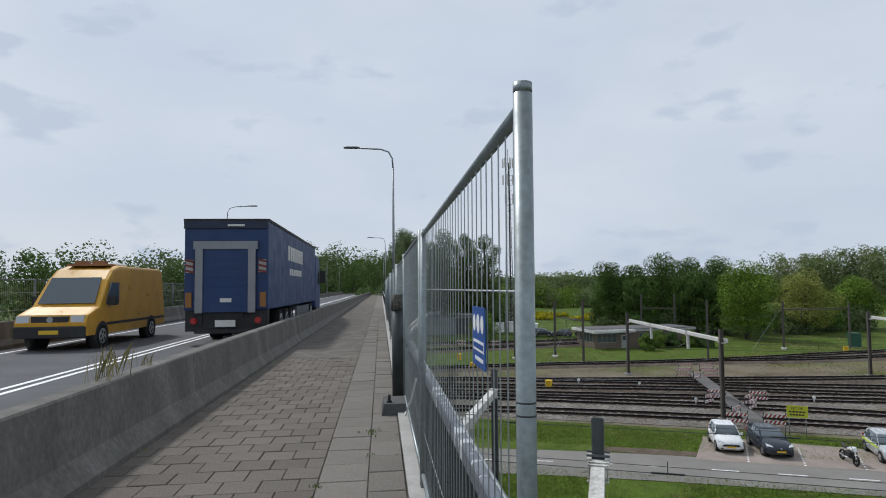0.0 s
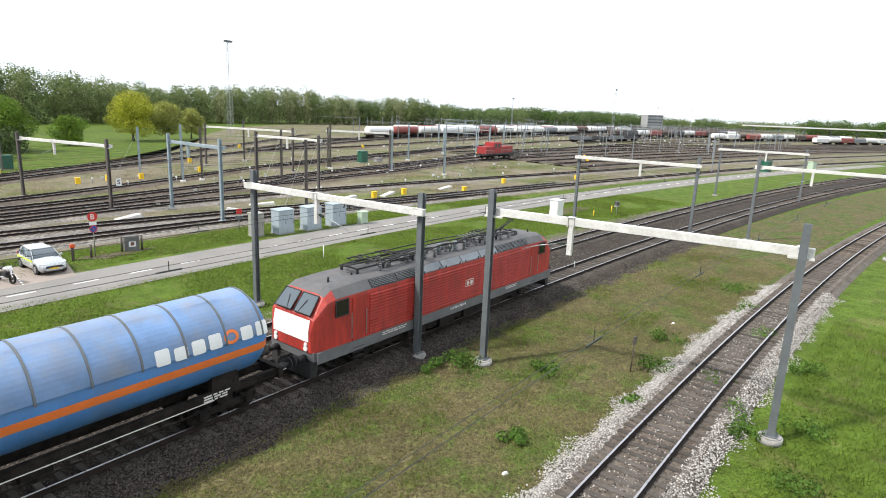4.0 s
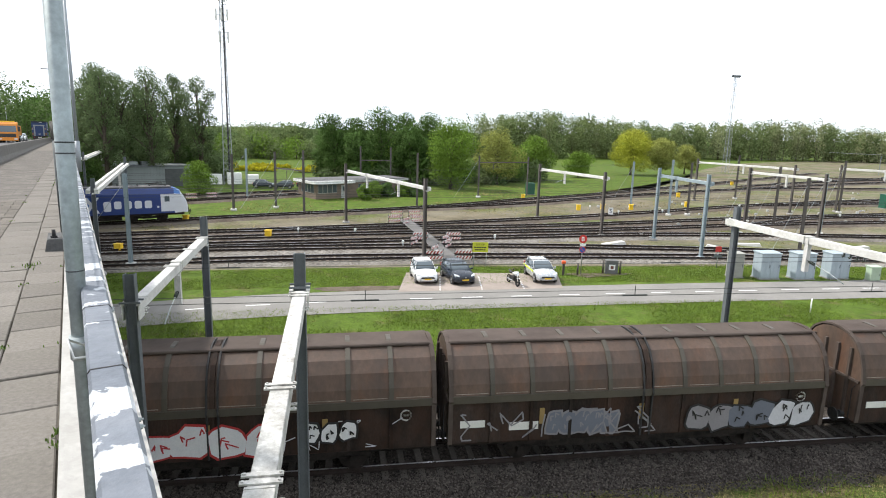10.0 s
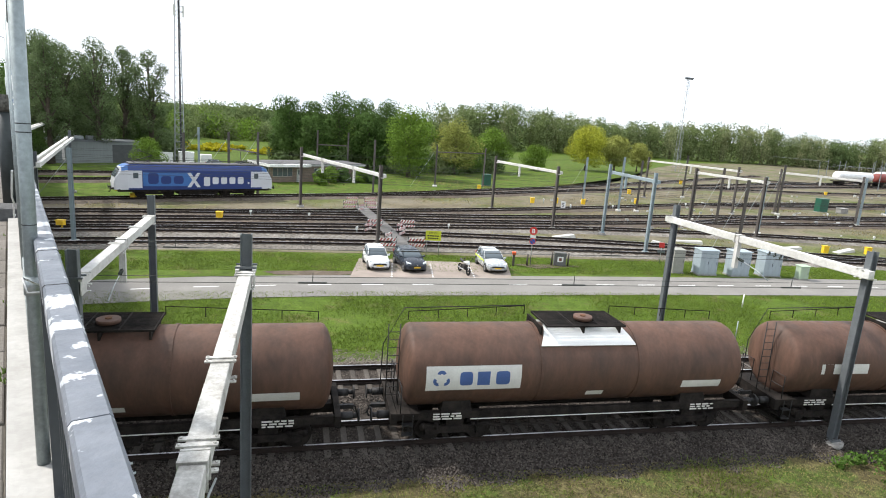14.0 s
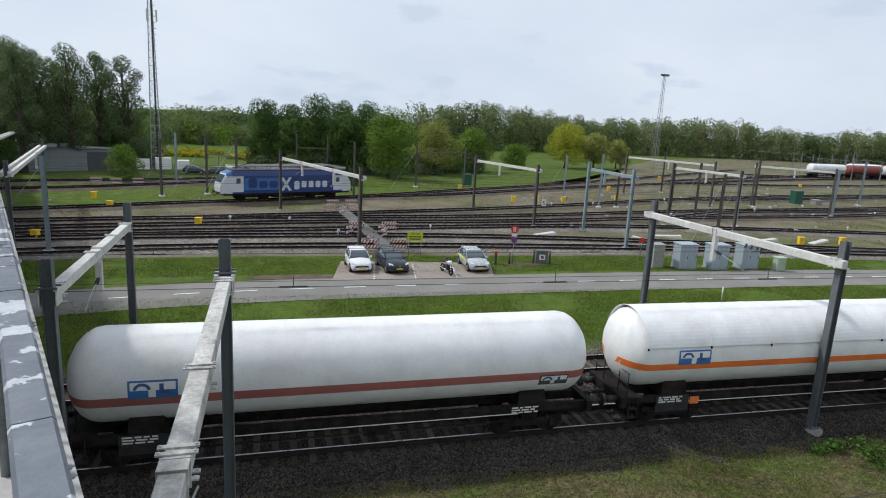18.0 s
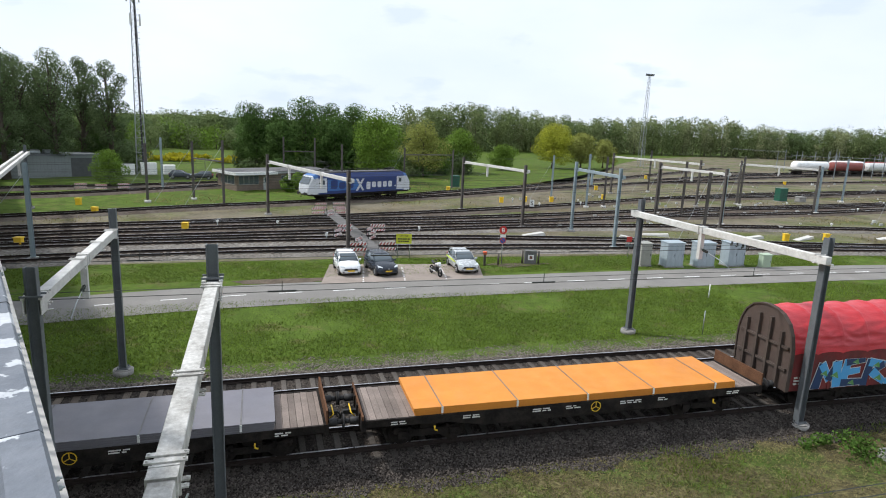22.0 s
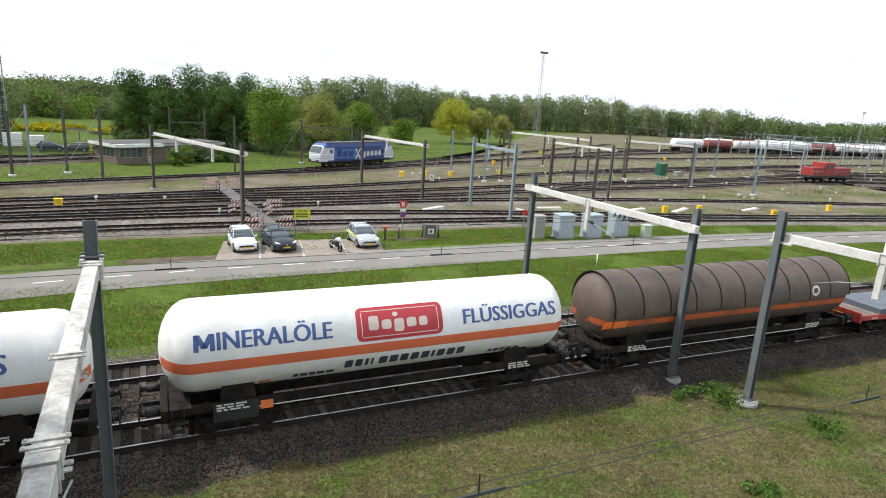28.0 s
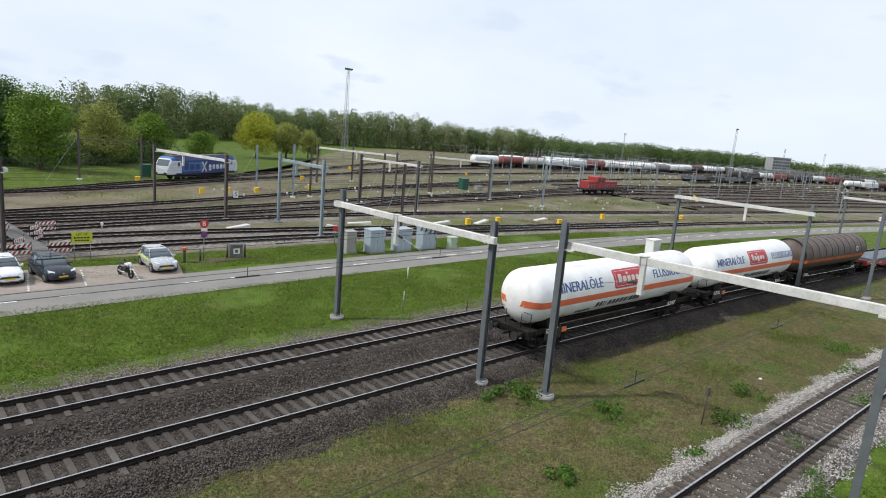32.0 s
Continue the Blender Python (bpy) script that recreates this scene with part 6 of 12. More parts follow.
def mural(t, x0, x1, z0, z1, fills, edge, seed, prof, n=6, label="colourful graffiti of rounded shapes", lift=0.07, fat=1.12):
    r = random.Random(seed)
    w = (x1 - x0) / n
    for i in range(n):
        bm = bmesh.new()
        cx, cz = x0 + w * (i + 0.5), (z0 + z1) / 2 + r.uniform(-0.06, 0.06)
        ww, hh = w * fat, (z1 - z0) * r.uniform(0.85, 1.0)
        st = r.getstate()
        blob(bm, cx, cz, ww + 0.14, hh + 0.14, r, 0, prof, lift)
        r.setstate(st)
        blob(bm, cx, cz, ww, hh, r, 1 + i * len(fills) // n, prof, lift + 0.004 + 0.0015 * i)
        for _ in range(3):
            a = cx + r.uniform(-0.3, 0.3) * w
            b = cz + r.uniform(-0.32, 0.25) * hh
            stroke(bm, [(a, b), (a + r.uniform(-0.1, 0.1) * w, b + 0.22 * hh), (a + r.uniform(0.05, 0.3) * w, b + r.uniform(0.0, 0.3) * hh)], 0.045, 0, prof, lift + 0.016 + 0.0015 * i)
        part("graffiti_letter", bm, [edge, *fills], t, label, fix=False)


def facet(bm, pts, mi, prof, lift):
    """A flat painted polygon on the near side."""
    f = bm.faces.new([bm.verts.new((x, -hood_y(z, prof) - lift, z)) for x, z in pts])
    f.material_index = mi


def wild_style(t, x0, x1, z0, z1, n, seed, paints, label):
    """Slanted interlocking strokes: an outline, two fills in turn and small triangular facets."""
    r = random.Random(seed)
    bm = bmesh.new()
    w, hh = (x1 - x0) / n, z1 - z0
    # strokes of a letter in its own cell: (x, z) from, to and a width
    forms = [[(0.0, 0, 0.15, 0.95, 0.30), (0.15, 0.95, 0.48, 0.35, 0.24), (0.48, 0.35, 0.72, 1.0, 0.24), (0.72, 1.0, 0.80, 0.05, 0.30)],
             [(0.10, 0.05, 0.22, 0.95, 0.30), (0.2, 0.88, 0.85, 0.95, 0.2), (0.16, 0.5, 0.7, 0.56, 0.2), (0.1, 0.12, 0.85, 0.12, 0.22)],
             [(0.1, 0.0, 0.2, 0.98, 0.30), (0.2, 0.9, 0.75, 0.78, 0.24), (0.75, 0.78, 0.35, 0.5, 0.22), (0.35, 0.5, 0.88, 0.02, 0.28)],
             [(0.85, 0.9, 0.25, 0.82, 0.24), (0.25, 0.82, 0.3, 0.55, 0.24), (0.3, 0.55, 0.78, 0.42, 0.24), (0.78, 0.42, 0.65, 0.1, 0.26), (0.7, 0.1, 0.05, 0.06, 0.2)],
             [(0.15, 1.0, 0.25, 0.1, 0.30), (0.2, 0.12, 0.9, 0.12, 0.24), (0.55, 0.5, 0.85, 0.9, 0.2)]]
    order = [0, 1, 2, 3, 4, 1, 1, 0]
    for k in range(n):
        fx = x0 + w * k
        base = (k % 2) * 0.02
        top = hh * r.uniform(0.86, 1.04)
        for j, (ax, az, bx, bz, th) in enumerate(forms[order[k % 8]]):
            p, q = Vector((fx + ax * w * 1.08, z0 + base + az * top)), Vector((fx + bx * w * 1.08, z0 + base + bz * top))
            d = (q - p).normalized()
            nn = Vector((-d.y, d.x))
            th *= min(w * 1.2, 1.15) * 1.3
            p, q = p - d * 0.06, q + d * 0.06
            for grow, mi, lift in ((0.028, 0, 0.030), (0.0, 1 + (j + k + 1) % 2, 0.040 + 0.0015 * j)):
                a, b = th / 2 + grow, th / 2 * 0.8 + grow
                c = [p - d * grow + nn * a, p - d * grow - nn * a, q + d * grow - nn * b, q + d * grow + nn * b]
                c = [(v.x, min(max(v.y, z0 - 0.04), z1 + 0.06)) for v in c]
                facet(bm, c, mi, TARPP, lift)
            if j % 2 == 1:
                m = (p + q) / 2 + nn * r.uniform(-0.12, 0.05)
                g = 0.30 * th + 0.10
                facet(bm, [(m.x - g, m.y - g * 0.2), (m.x + g * 0.9, m.y - g * 0.7), (m.x + g * 0.4, m.y + g * 0.6)], 3, TARPP, 0.050)
                facet(bm, [(m.x - g * 0.9, m.y + g * 0.1), (m.x + g * 0.2, m.y - g * 0.5), (m.x + g * 0.1, m.y - g * 0.35)], 0, TARPP, 0.053)
    part("graffiti", bm, paints, t, label, fix=False, kind="stuff")


def scribble(t, x0, x1, z0, z1, m, seed, prof, n=8, w=0.035, label="thin painted scribbles"):
    r = random.Random(seed)
    bm = bmesh.new()
    for _ in range(n):
        x, z = r.uniform(x0, x1), r.uniform(z0, z1)
        pts = [(x, z)]
        for _ in range(r.randint(2, 5)):
            x = min(max(x + r.uniform(-0.45, 0.5), x0), x1)
            z = min(max(z + r.uniform(-0.5, 0.5), z0), z1)
            pts.append((x, z))
        stroke(bm, pts, w, 0, prof, 0.066)
    part("graffiti", bm, m, t, label, fix=False)


SPRAY = {k: paint("spray_" + k, c, 0.5, var=0.06) for k, c in dict(lime=(0.12, 0.30, 0.09), moss=(0.04, 0.13, 0.07), sky=(0.09, 0.36, 0.68), pink=(0.72, 0.30, 0.38), teal=(0.26, 0.55, 0.46), black=(0.012, 0.012, 0.014), silver=(0.46, 0.46, 0.48), white=(0.62, 0.62, 0.62),
         rust=(0.17, 0.06, 0.04), yellow=(0.45, 0.33, 0.06), navy=(0.02, 0.045, 0.12), rose=(0.42, 0.16, 0.20), grey=(0.20, 0.19, 0.20), green=(0.03, 0.20, 0.05), red=(0.38, 0.03, 0.03), steel=(0.12, 0.13, 0.16)).items()}


WORNEDGE = paint("worn_pale_edge", (0.26, 0.22, 0.18), 0.7, dirt=(0.08, 0.06, 0.045), dirt_amt=0.9, dirt_scale=2.2)
HOODRIB = paint("hood_rib_brown", (0.062, 0.052, 0.037), 0.6, dirt=(0.05, 0.045, 0.038), dirt_amt=0.5)


def side_sills(t, h, z0, z1):
    """Deep dark side sills, fish-bellied between the wheels."""
    for s in (-1, 1):
        bm = bmesh.new()
        prism_y(bm, [(-h, z1), (h, z1), (h, z1 - 0.16), (h - 2.2, z1 - 0.16), (h - 3.2, z0), (-h + 3.2, z0), (-h + 2.2, z1 - 0.16), (-h, z1 - 0.16)], s * 1.22 - 0.02, s * 1.22 + 0.02)
        part("side_sill", bm, UNDER, t, "dark side sill")


def hood_wagon(rel0, rel1, paint_job):
    L = rel0 - rel1
    t = thing("hood_wagon", {0: "rusty brown sliding-hood wagon with blue and pink graffiti", 1: "rusty brown sliding-hood wagon with large pale green graffiti", 2: "rusty brown sliding-hood wagon with silver and dark graffiti", 3: "rusty brown sliding-hood wagon with white and red graffiti"}[paint_job],
              "covered wagon", group="wagons of the freight train")
    h = L / 2 - 0.45
    for a, b, g in ((-h, -0.05, 0.0), (0.05, h, 0.012)):
        bm = bmesh.new()
        up = [p for p in HOOD if p[1] >= 2.46]
        loft(bm, [[(x, y, z) for y, z in outline(up, g)] for x in (a, b)], caps=False, smooth=True, closed=False)
        for f in bm.faces:
            f.smooth = False
        part("hood", bm, HOODBROWN, t, "brown sliding hood half")
        n_p = 5
        for k in range(n_p):
            bm = bmesh.new()
            x0, x1 = a + (b - a) * k / n_p + 0.07, a + (b - a) * (k + 1) / n_p - 0.07
            low = [p for p in HOOD if 2.5 < p[1] < 3.5]
            loft(bm, [[(x, -y - g - 0.010, z) for y, z in low] for x in (x0, x1)], caps=False, smooth=False, closed=False)
            hp = part("hood_panel", bm, HOODBROWN, t)
            bm = bmesh.new()
            box(bm, x0 + 0.06, x1 - 0.06, -hood_y(2.66) - g - 0.022, -hood_y(2.66) - g - 0.004, 2.645, 2.667)
            part("worn_edge", bm, WORNEDGE, hp, "pale worn panel edge")
        for s in (-1, 1):
            for k in range(4):
                bm = bmesh.new()
                x0, x1 = a + (b - a) * k / 4, a + (b - a) * (k + 1) / 4
                box(bm, x0, x1 - 0.004, s * (1.42 + g) - 0.02, s * (1.42 + g) + 0.02, 0.98, 2.44)
                part("side_wall_panel", bm, HOODDARK, t, "stained lower side panel, darkened to hold its shade")
    bm = bmesh.new()
    box(bm, -h, h, -0.62, 0.62, 4.0, 4.10)
    bevelled(bm, 0.03)
    part("roof_ridge", bm, HOODROOF, t, "dark roof ridge")
    for e in (-1, 1):
        bm = bmesh.new()
        o = outline(HOOD)
        x = e * h
        loft(bm, [[(x, y, z) for y, z in o], [(x + e * 0.06, y * 0.985, 0.98 + (z - 0.98) * 0.985) for y, z in o]], smooth=False)
        part("end_wall", bm, HOODBROWN, t)
        bm = bmesh.new()
        for y in (-0.9, -0.3, 0.3, 0.9):
            box(bm, min(x + e * 0.06, x + e * 0.15), max(x + e * 0.06, x + e * 0.15), y - 0.05, y + 0.05, 1.0, 3.55)
        box(bm, min(x + e * 0.06, x + e * 0.12), max(x + e * 0.06, x + e * 0.12), -1.4, 1.4, 2.4, 2.5)
        rib(bm, x + e * 0.02, HOOD, 0.14, 0.07)
        part("end_frame", bm, HOODROOF, t)
        bm = bmesh.new()
        for s in (-1, 1):
            tube(bm, [(x + e * 0.1, s * 1.3, 1.0), (x + e * 0.22, s * 1.3, 1.1), (x + e * 0.22, s * 1.3, 2.2), (x + e * 0.1, s * 1.3, 2.3)], 0.018, 5)
        part("handrail", bm, BLACK, t)
    for k in range(1, 10):
        x = -h + 2 * h * k / 10
        bm = bmesh.new()
        rib(bm, x, HOOD, 0.15, 0.045, 2.5)
        part("hood_rib", bm, HOODRIB if k != 5 else HOODDARK, t)
        for s in (-1, 1):
            bm = bmesh.new()
            box(bm, x - 0.055, x + 0.055, s * 1.46 - 0.03, s * 1.46 + 0.03, 0.98, 2.42)
            part("wall_stanchion", bm, HOODDARK, t)
    for dx in (-0.16, 0.16):
        bm = bmesh.new()
        rib(bm, dx, HOOD, 0.05, 0.09)
        part("locking_bar", bm, BLACK, t, "black locking bar")
    for s in (-1, 1):
        bm = bmesh.new()
        box(bm, -h, h, s * 1.49 - 0.045, s * 1.49 + 0.045, 2.37, 2.60)
        part("waist_rail", bm, HOODRIB, t)
    underframe(t, L, mid=True)
    bm = bmesh.new()
    box(bm, -h, h, -1.35, 1.35, 0.90, 0.99)
    part("floor_sill", bm, HOODDARK, t)
    side_sills(t, h, 0.60, 0.94)
    for e in (-1, 1):
        x = e * (L / 2 - 2.9)
        for s in (-1, 1):
            bm = bmesh.new()
            cbox(bm, (x, s * 1.03, 0.46), (0.26, 0.2, 0.26))
            sp = part("axle_box", bm, UNDER, t)
            bm = bmesh.new()
            prism_y(bm, [(x - 0.6, 0.56), (x + 0.6, 0.56), (x + 0.6, 0.62), (x + 0.36, 0.74), (x - 0.36, 0.74), (x - 0.6, 0.62)], s * 1.02 - 0.06, s * 1.02 + 0.06)
            part("leaf_spring", bm, UNDER, sp)
        wheel_set(sp, x, 0.48)
        buffers(t, e * L / 2, e)
    bm = bmesh.new()
    flat_ring(bm, h - 0.85, 2.05, 0.19, 0.19, 0.05, 16)
    flat_rect(bm, h - 0.95, h - 0.75, 2.02, 2.09)
    for v in bm.verts:
        v.co = Vector((v.co.x, -1.452, v.co.y))
    part("round_mark", bm, PALELABEL, t, "round pale warning mark")
    bm = bmesh.new()
    r = random.Random(paint_job + 11)
    for q, (a, b) in enumerate(((-h + 0.3, 1.5), (-h + 1.9, 1.35), (h - 1.2, 1.45))):
        flat_rect(bm, a, a + r.uniform(0.7, 1.1), b, b + r.uniform(0.12, 0.3))
    upright(bm, -1.448)
    part("label_strip", bm, PALELABEL, t, "pale worn label strips", kind="stuff")
    bm = bmesh.new()
    for q in range(3):
        x = -h + 2 * h * (0.22 + 0.26 * q)
        flat_rect(bm, x, x + 0.17, 1.55, 2.1)
    upright(bm, -1.495)
    part("stanchion_patch", bm, paint("faded_ochre", (0.24, 0.16, 0.055), 0.7), t, "faded ochre patches", kind="stuff")
    if paint_job == 0:
        mural(t, -4.2, 0.5, 2.35, 3.5, [SPRAY["sky"], SPRAY["pink"], SPRAY["sky"]], SPRAY["black"], 5, HOOD, 6, fat=1.2)
        mural(t, -1.4, 4.0, 1.05, 1.75, [SPRAY["rust"]], SPRAY["red"], 8, HOOD, 8, "faded red graffiti", 0.045)
        scribble(t, -h + 0.2, -0.6, 1.1, 2.3, SPRAY["silver"], 4, HOOD, 9)
        scribble(t, 3.6, 5.2, 1.3, 2.0, SPRAY["silver"], 6, HOOD, 6, 0.03)
    elif paint_job == 1:
        mural(t, -0.5, h - 0.1, 1.02, 2.95, [SPRAY["teal"]], SPRAY["black"], 9, HOOD, 4, "large pale green graffiti with black outline", fat=1.16)
        mural(t, -3.2, -0.2, 1.05, 1.7, [SPRAY["yellow"], SPRAY["rust"]], SPRAY["black"], 12, HOOD, 4, "faded ochre graffiti", 0.045)
        scribble(t, -5.5, -0.5, 1.2, 2.35, SPRAY["grey"], 14, HOOD, 9, 0.03)
        bm = bmesh.new()
        blob(bm, 0.0, 1.7, 0.8, 1.3, random.Random(2), 0, HOOD, 0.062)
        part("graffiti", bm, SPRAY["green"], t, "dark green sprayed patch", fix=False)
        panel = bmesh.new()
        flat_rect(panel, -3.2, -2.6, 3.05, 3.18)
        for v in panel.verts:
            v.co = Vector((v.co.x, -hood_y(v.co.y) - 0.03, v.co.y))
        part("torn_patch", panel, WHITE, t, "torn white patch")
    elif paint_job == 2:
        mural(t, 1.5, h - 0.4, 1.05, 1.95, [SPRAY["grey"], SPRAY["steel"], SPRAY["silver"]], SPRAY["black"], 21, HOOD, 6, "silver and black graffiti", fat=1.05)
        scribble(t, -h + 0.3, 1.2, 1.1, 2.0, SPRAY["grey"], 24, HOOD, 14, 0.05)
        mural(t, -3.4, -1.0, 1.1, 1.9, [SPRAY["steel"]], SPRAY["grey"], 23, HOOD, 5, "dark grey graffiti", 0.045)
    else:
        mural(t, -2.2, 1.9, 1.05, 2.0, [SPRAY["white"]], SPRAY["red"], 31, HOOD, 4, "white graffiti with red outline", fat=1.05)
        mural(t, 2.5, 4.2, 1.35, 1.95, [SPRAY["white"]], SPRAY["black"], 33, HOOD, 3, "small white graffiti", fat=0.9)
        scribble(t, 2.0, 5.6, 1.1, 2.0, SPRAY["silver"], 34, HOOD, 6, 0.03)
        scribble(t, -3.9, -2.5, 1.4, 1.9, SPRAY["white"], 36, HOOD, 6, 0.035)
        bm = bmesh.new()
        flat_rect(bm, -h + 0.25, -h + 1.0, 1.3, 2.1)
        flat_rect(bm, -h + 1.25, -h + 2.2, 1.15, 2.1)
        upright(bm, -1.4485)
        part("cream_panel", bm, paint("cream_panel", (0.38, 0.34, 0.24), 0.7, dirt=(0.2, 0.15, 0.1), dirt_amt=0.5), t, "cream painted panels")
    TRAIN.append((t, (rel0 + rel1) / 2, L - 5.8))


TARPP = [(1.44, 0.92), (1.46, 1.85), (1.47, 2.3), (1.44, 2.75), (1.34, 3.2), (1.12, 3.62), (0.78, 3.92), (0.40, 4.06), (0.10, 4.10)]


def tarp_wagon(rel0, rel1):
    L = rel0 - rel1
    t = thing("tarpaulin_wagon", "red tarpaulin-covered wagon with blue and pink graffiti on its side", "covered wagon", group="wagons of the freight train")
    h = L / 2 - 0.6
    bm = bmesh.new()
    loops = []
    nseg, per = 13, 14
    prof = [(1.465, 2.42)] + [p for p in TARPP if p[1] >= 2.7]
    fine = []
    for p, q in zip(prof, prof[1:]):
        k = max(2, int(math.hypot(q[0] - p[0], q[1] - p[1]) / 0.075))
        fine += [(p[0] + (q[0] - p[0]) * i / k, p[1] + (q[1] - p[1]) * i / k) for i in range(k)]
    base = outline(fine + [prof[-1]])
    for i in range(nseg * per + 1):
        x = -h + 2 * h * i / (nseg * per)
        ph = (i % per) / per
        sag = math.sin(math.pi * ph) ** 0.5 if i % per else 0.0
        loop = []
        for y, z in base:
            q = min(1.0, max(0.0, (z - 2.45) / 0.6))
            # creases hang in shallow arcs from bow to bow
            zz = z + 0.16 * sag + 0.10 * noise.noise(Vector((x * 0.8, 3.1, y)))
            crease = 1 - abs(noise.noise(Vector((x * 0.7, y * 0.4, zz * 5.5)))) * 3.0
            crease = max(0.0, crease) * (0.35 + 0.65 * sag)
            low = math.exp(-((z - 3.0) / 0.38) ** 2)
            w = (0.085 * crease - 0.022) * q * (0.22 + 0.78 * low) + 0.010 * noise.noise(Vector((x * 3.0, y * 3, z * 5)))
            k = 1.012 - 0.050 * sag * q
            sy = 1 if y > 0 else -1
            loop.append((x, y * k + sy * w, z - 0.07 * sag * q + 0.10 * sag * (1 - q) + w * (0.8 if z > 3.3 else 0.3)))
        loops.append(loop)
    loft(bm, loops, caps=False, smooth=True, closed=False)
    part("tarpaulin", bm, TARP, t, "sagging red tarpaulin cover")
    # Dark boards stand in for the shaded, grimy lower part of the cover.
    bm = bmesh.new()
    for s in (-1, 1):
        box(bm, -h, h, s * 1.42 - 0.03, s * 1.42 + 0.03, 0.92, 2.60)
    part("side_board", bm, SIDERED, t, "dirty red lower side, darkened to hold its shade")
    side_sills(t, h, 0.56, 0.92)
    for e in (-1, 1):
        bm = bmesh.new()
        o = outline(TARPP, 0.01)
        x = e * h
        loft(bm, [[(x, y, z) for y, z in o], [(x + e * 0.07, y, z) for y, z in o]], smooth=False)
        part("end_wall", bm, paint("brown_end_wall", (0.075, 0.052, 0.042), 0.7, dirt=(0.04, 0.03, 0.026), dirt_amt=0.5), t, "dark brown end wall")
        bm = bmesh.new()
        for y in (-0.95, -0.32, 0.32, 0.95):
            box(bm, min(x + e * 0.07, x + e * 0.2), max(x + e * 0.07, x + e * 0.2), y - 0.06, y + 0.06, 0.95, 3.7 if abs(y) < 0.5 else 3.3)
        for z in (1.8, 2.7):
            box(bm, min(x + e * 0.07, x + e * 0.16), max(x + e * 0.07, x + e * 0.16), -1.35, 1.35, z - 0.05, z + 0.05)
        rib(bm, x + e * 0.03, TARPP, 0.18, 0.06)
        part("end_frame", bm, HOODROOF, t)
    for k in range(1, 8):
        bm = bmesh.new()
        x = -h + 2 * h * k / 8
        box(bm, x - 0.05, x + 0.05, -1.49, -1.44, 0.92, 1.75)
        part("side_stake", bm, SIDERED, t)
    underframe(t, L)
    wild_style(t, -h + 1.35, 2.75, 0.98, 2.12, 8, 41, [SPRAY["white"], SPRAY["sky"], SPRAY["navy"], SPRAY["lime"]], "large angular blue and navy graffiti with green facets")
    wild_style(t, 2.95, h - 0.95, 1.08, 1.86, 5, 43, [SPRAY["black"], SPRAY["rose"], SPRAY["rose"], SPRAY["moss"]], "pink and black graffiti")
    bm = bmesh.new()
    flat_ring(bm, h - 0.75, 1.72, 0.17, 0.17, 0.07, 14)
    flat_ring(bm, h - 0.35, 1.74, 0.15, 0.17, 0.07, 12, math.pi, 2 * math.pi)
    code_bars(bm, -h + 0.25, 1.45, 3, 0.8, 0.08, 0.05)
    upright(bm, -1.47)
    part("lettering", bm, PALELABEL, t, "pale code lettering", kind="stuff")
    for e in (-1, 1):
        bogie(t, e * (L / 2 - 2.7))
        buffers(t, e * L / 2, e)
    TRAIN.append((t, (rel0 + rel1) / 2, L - 5.4))


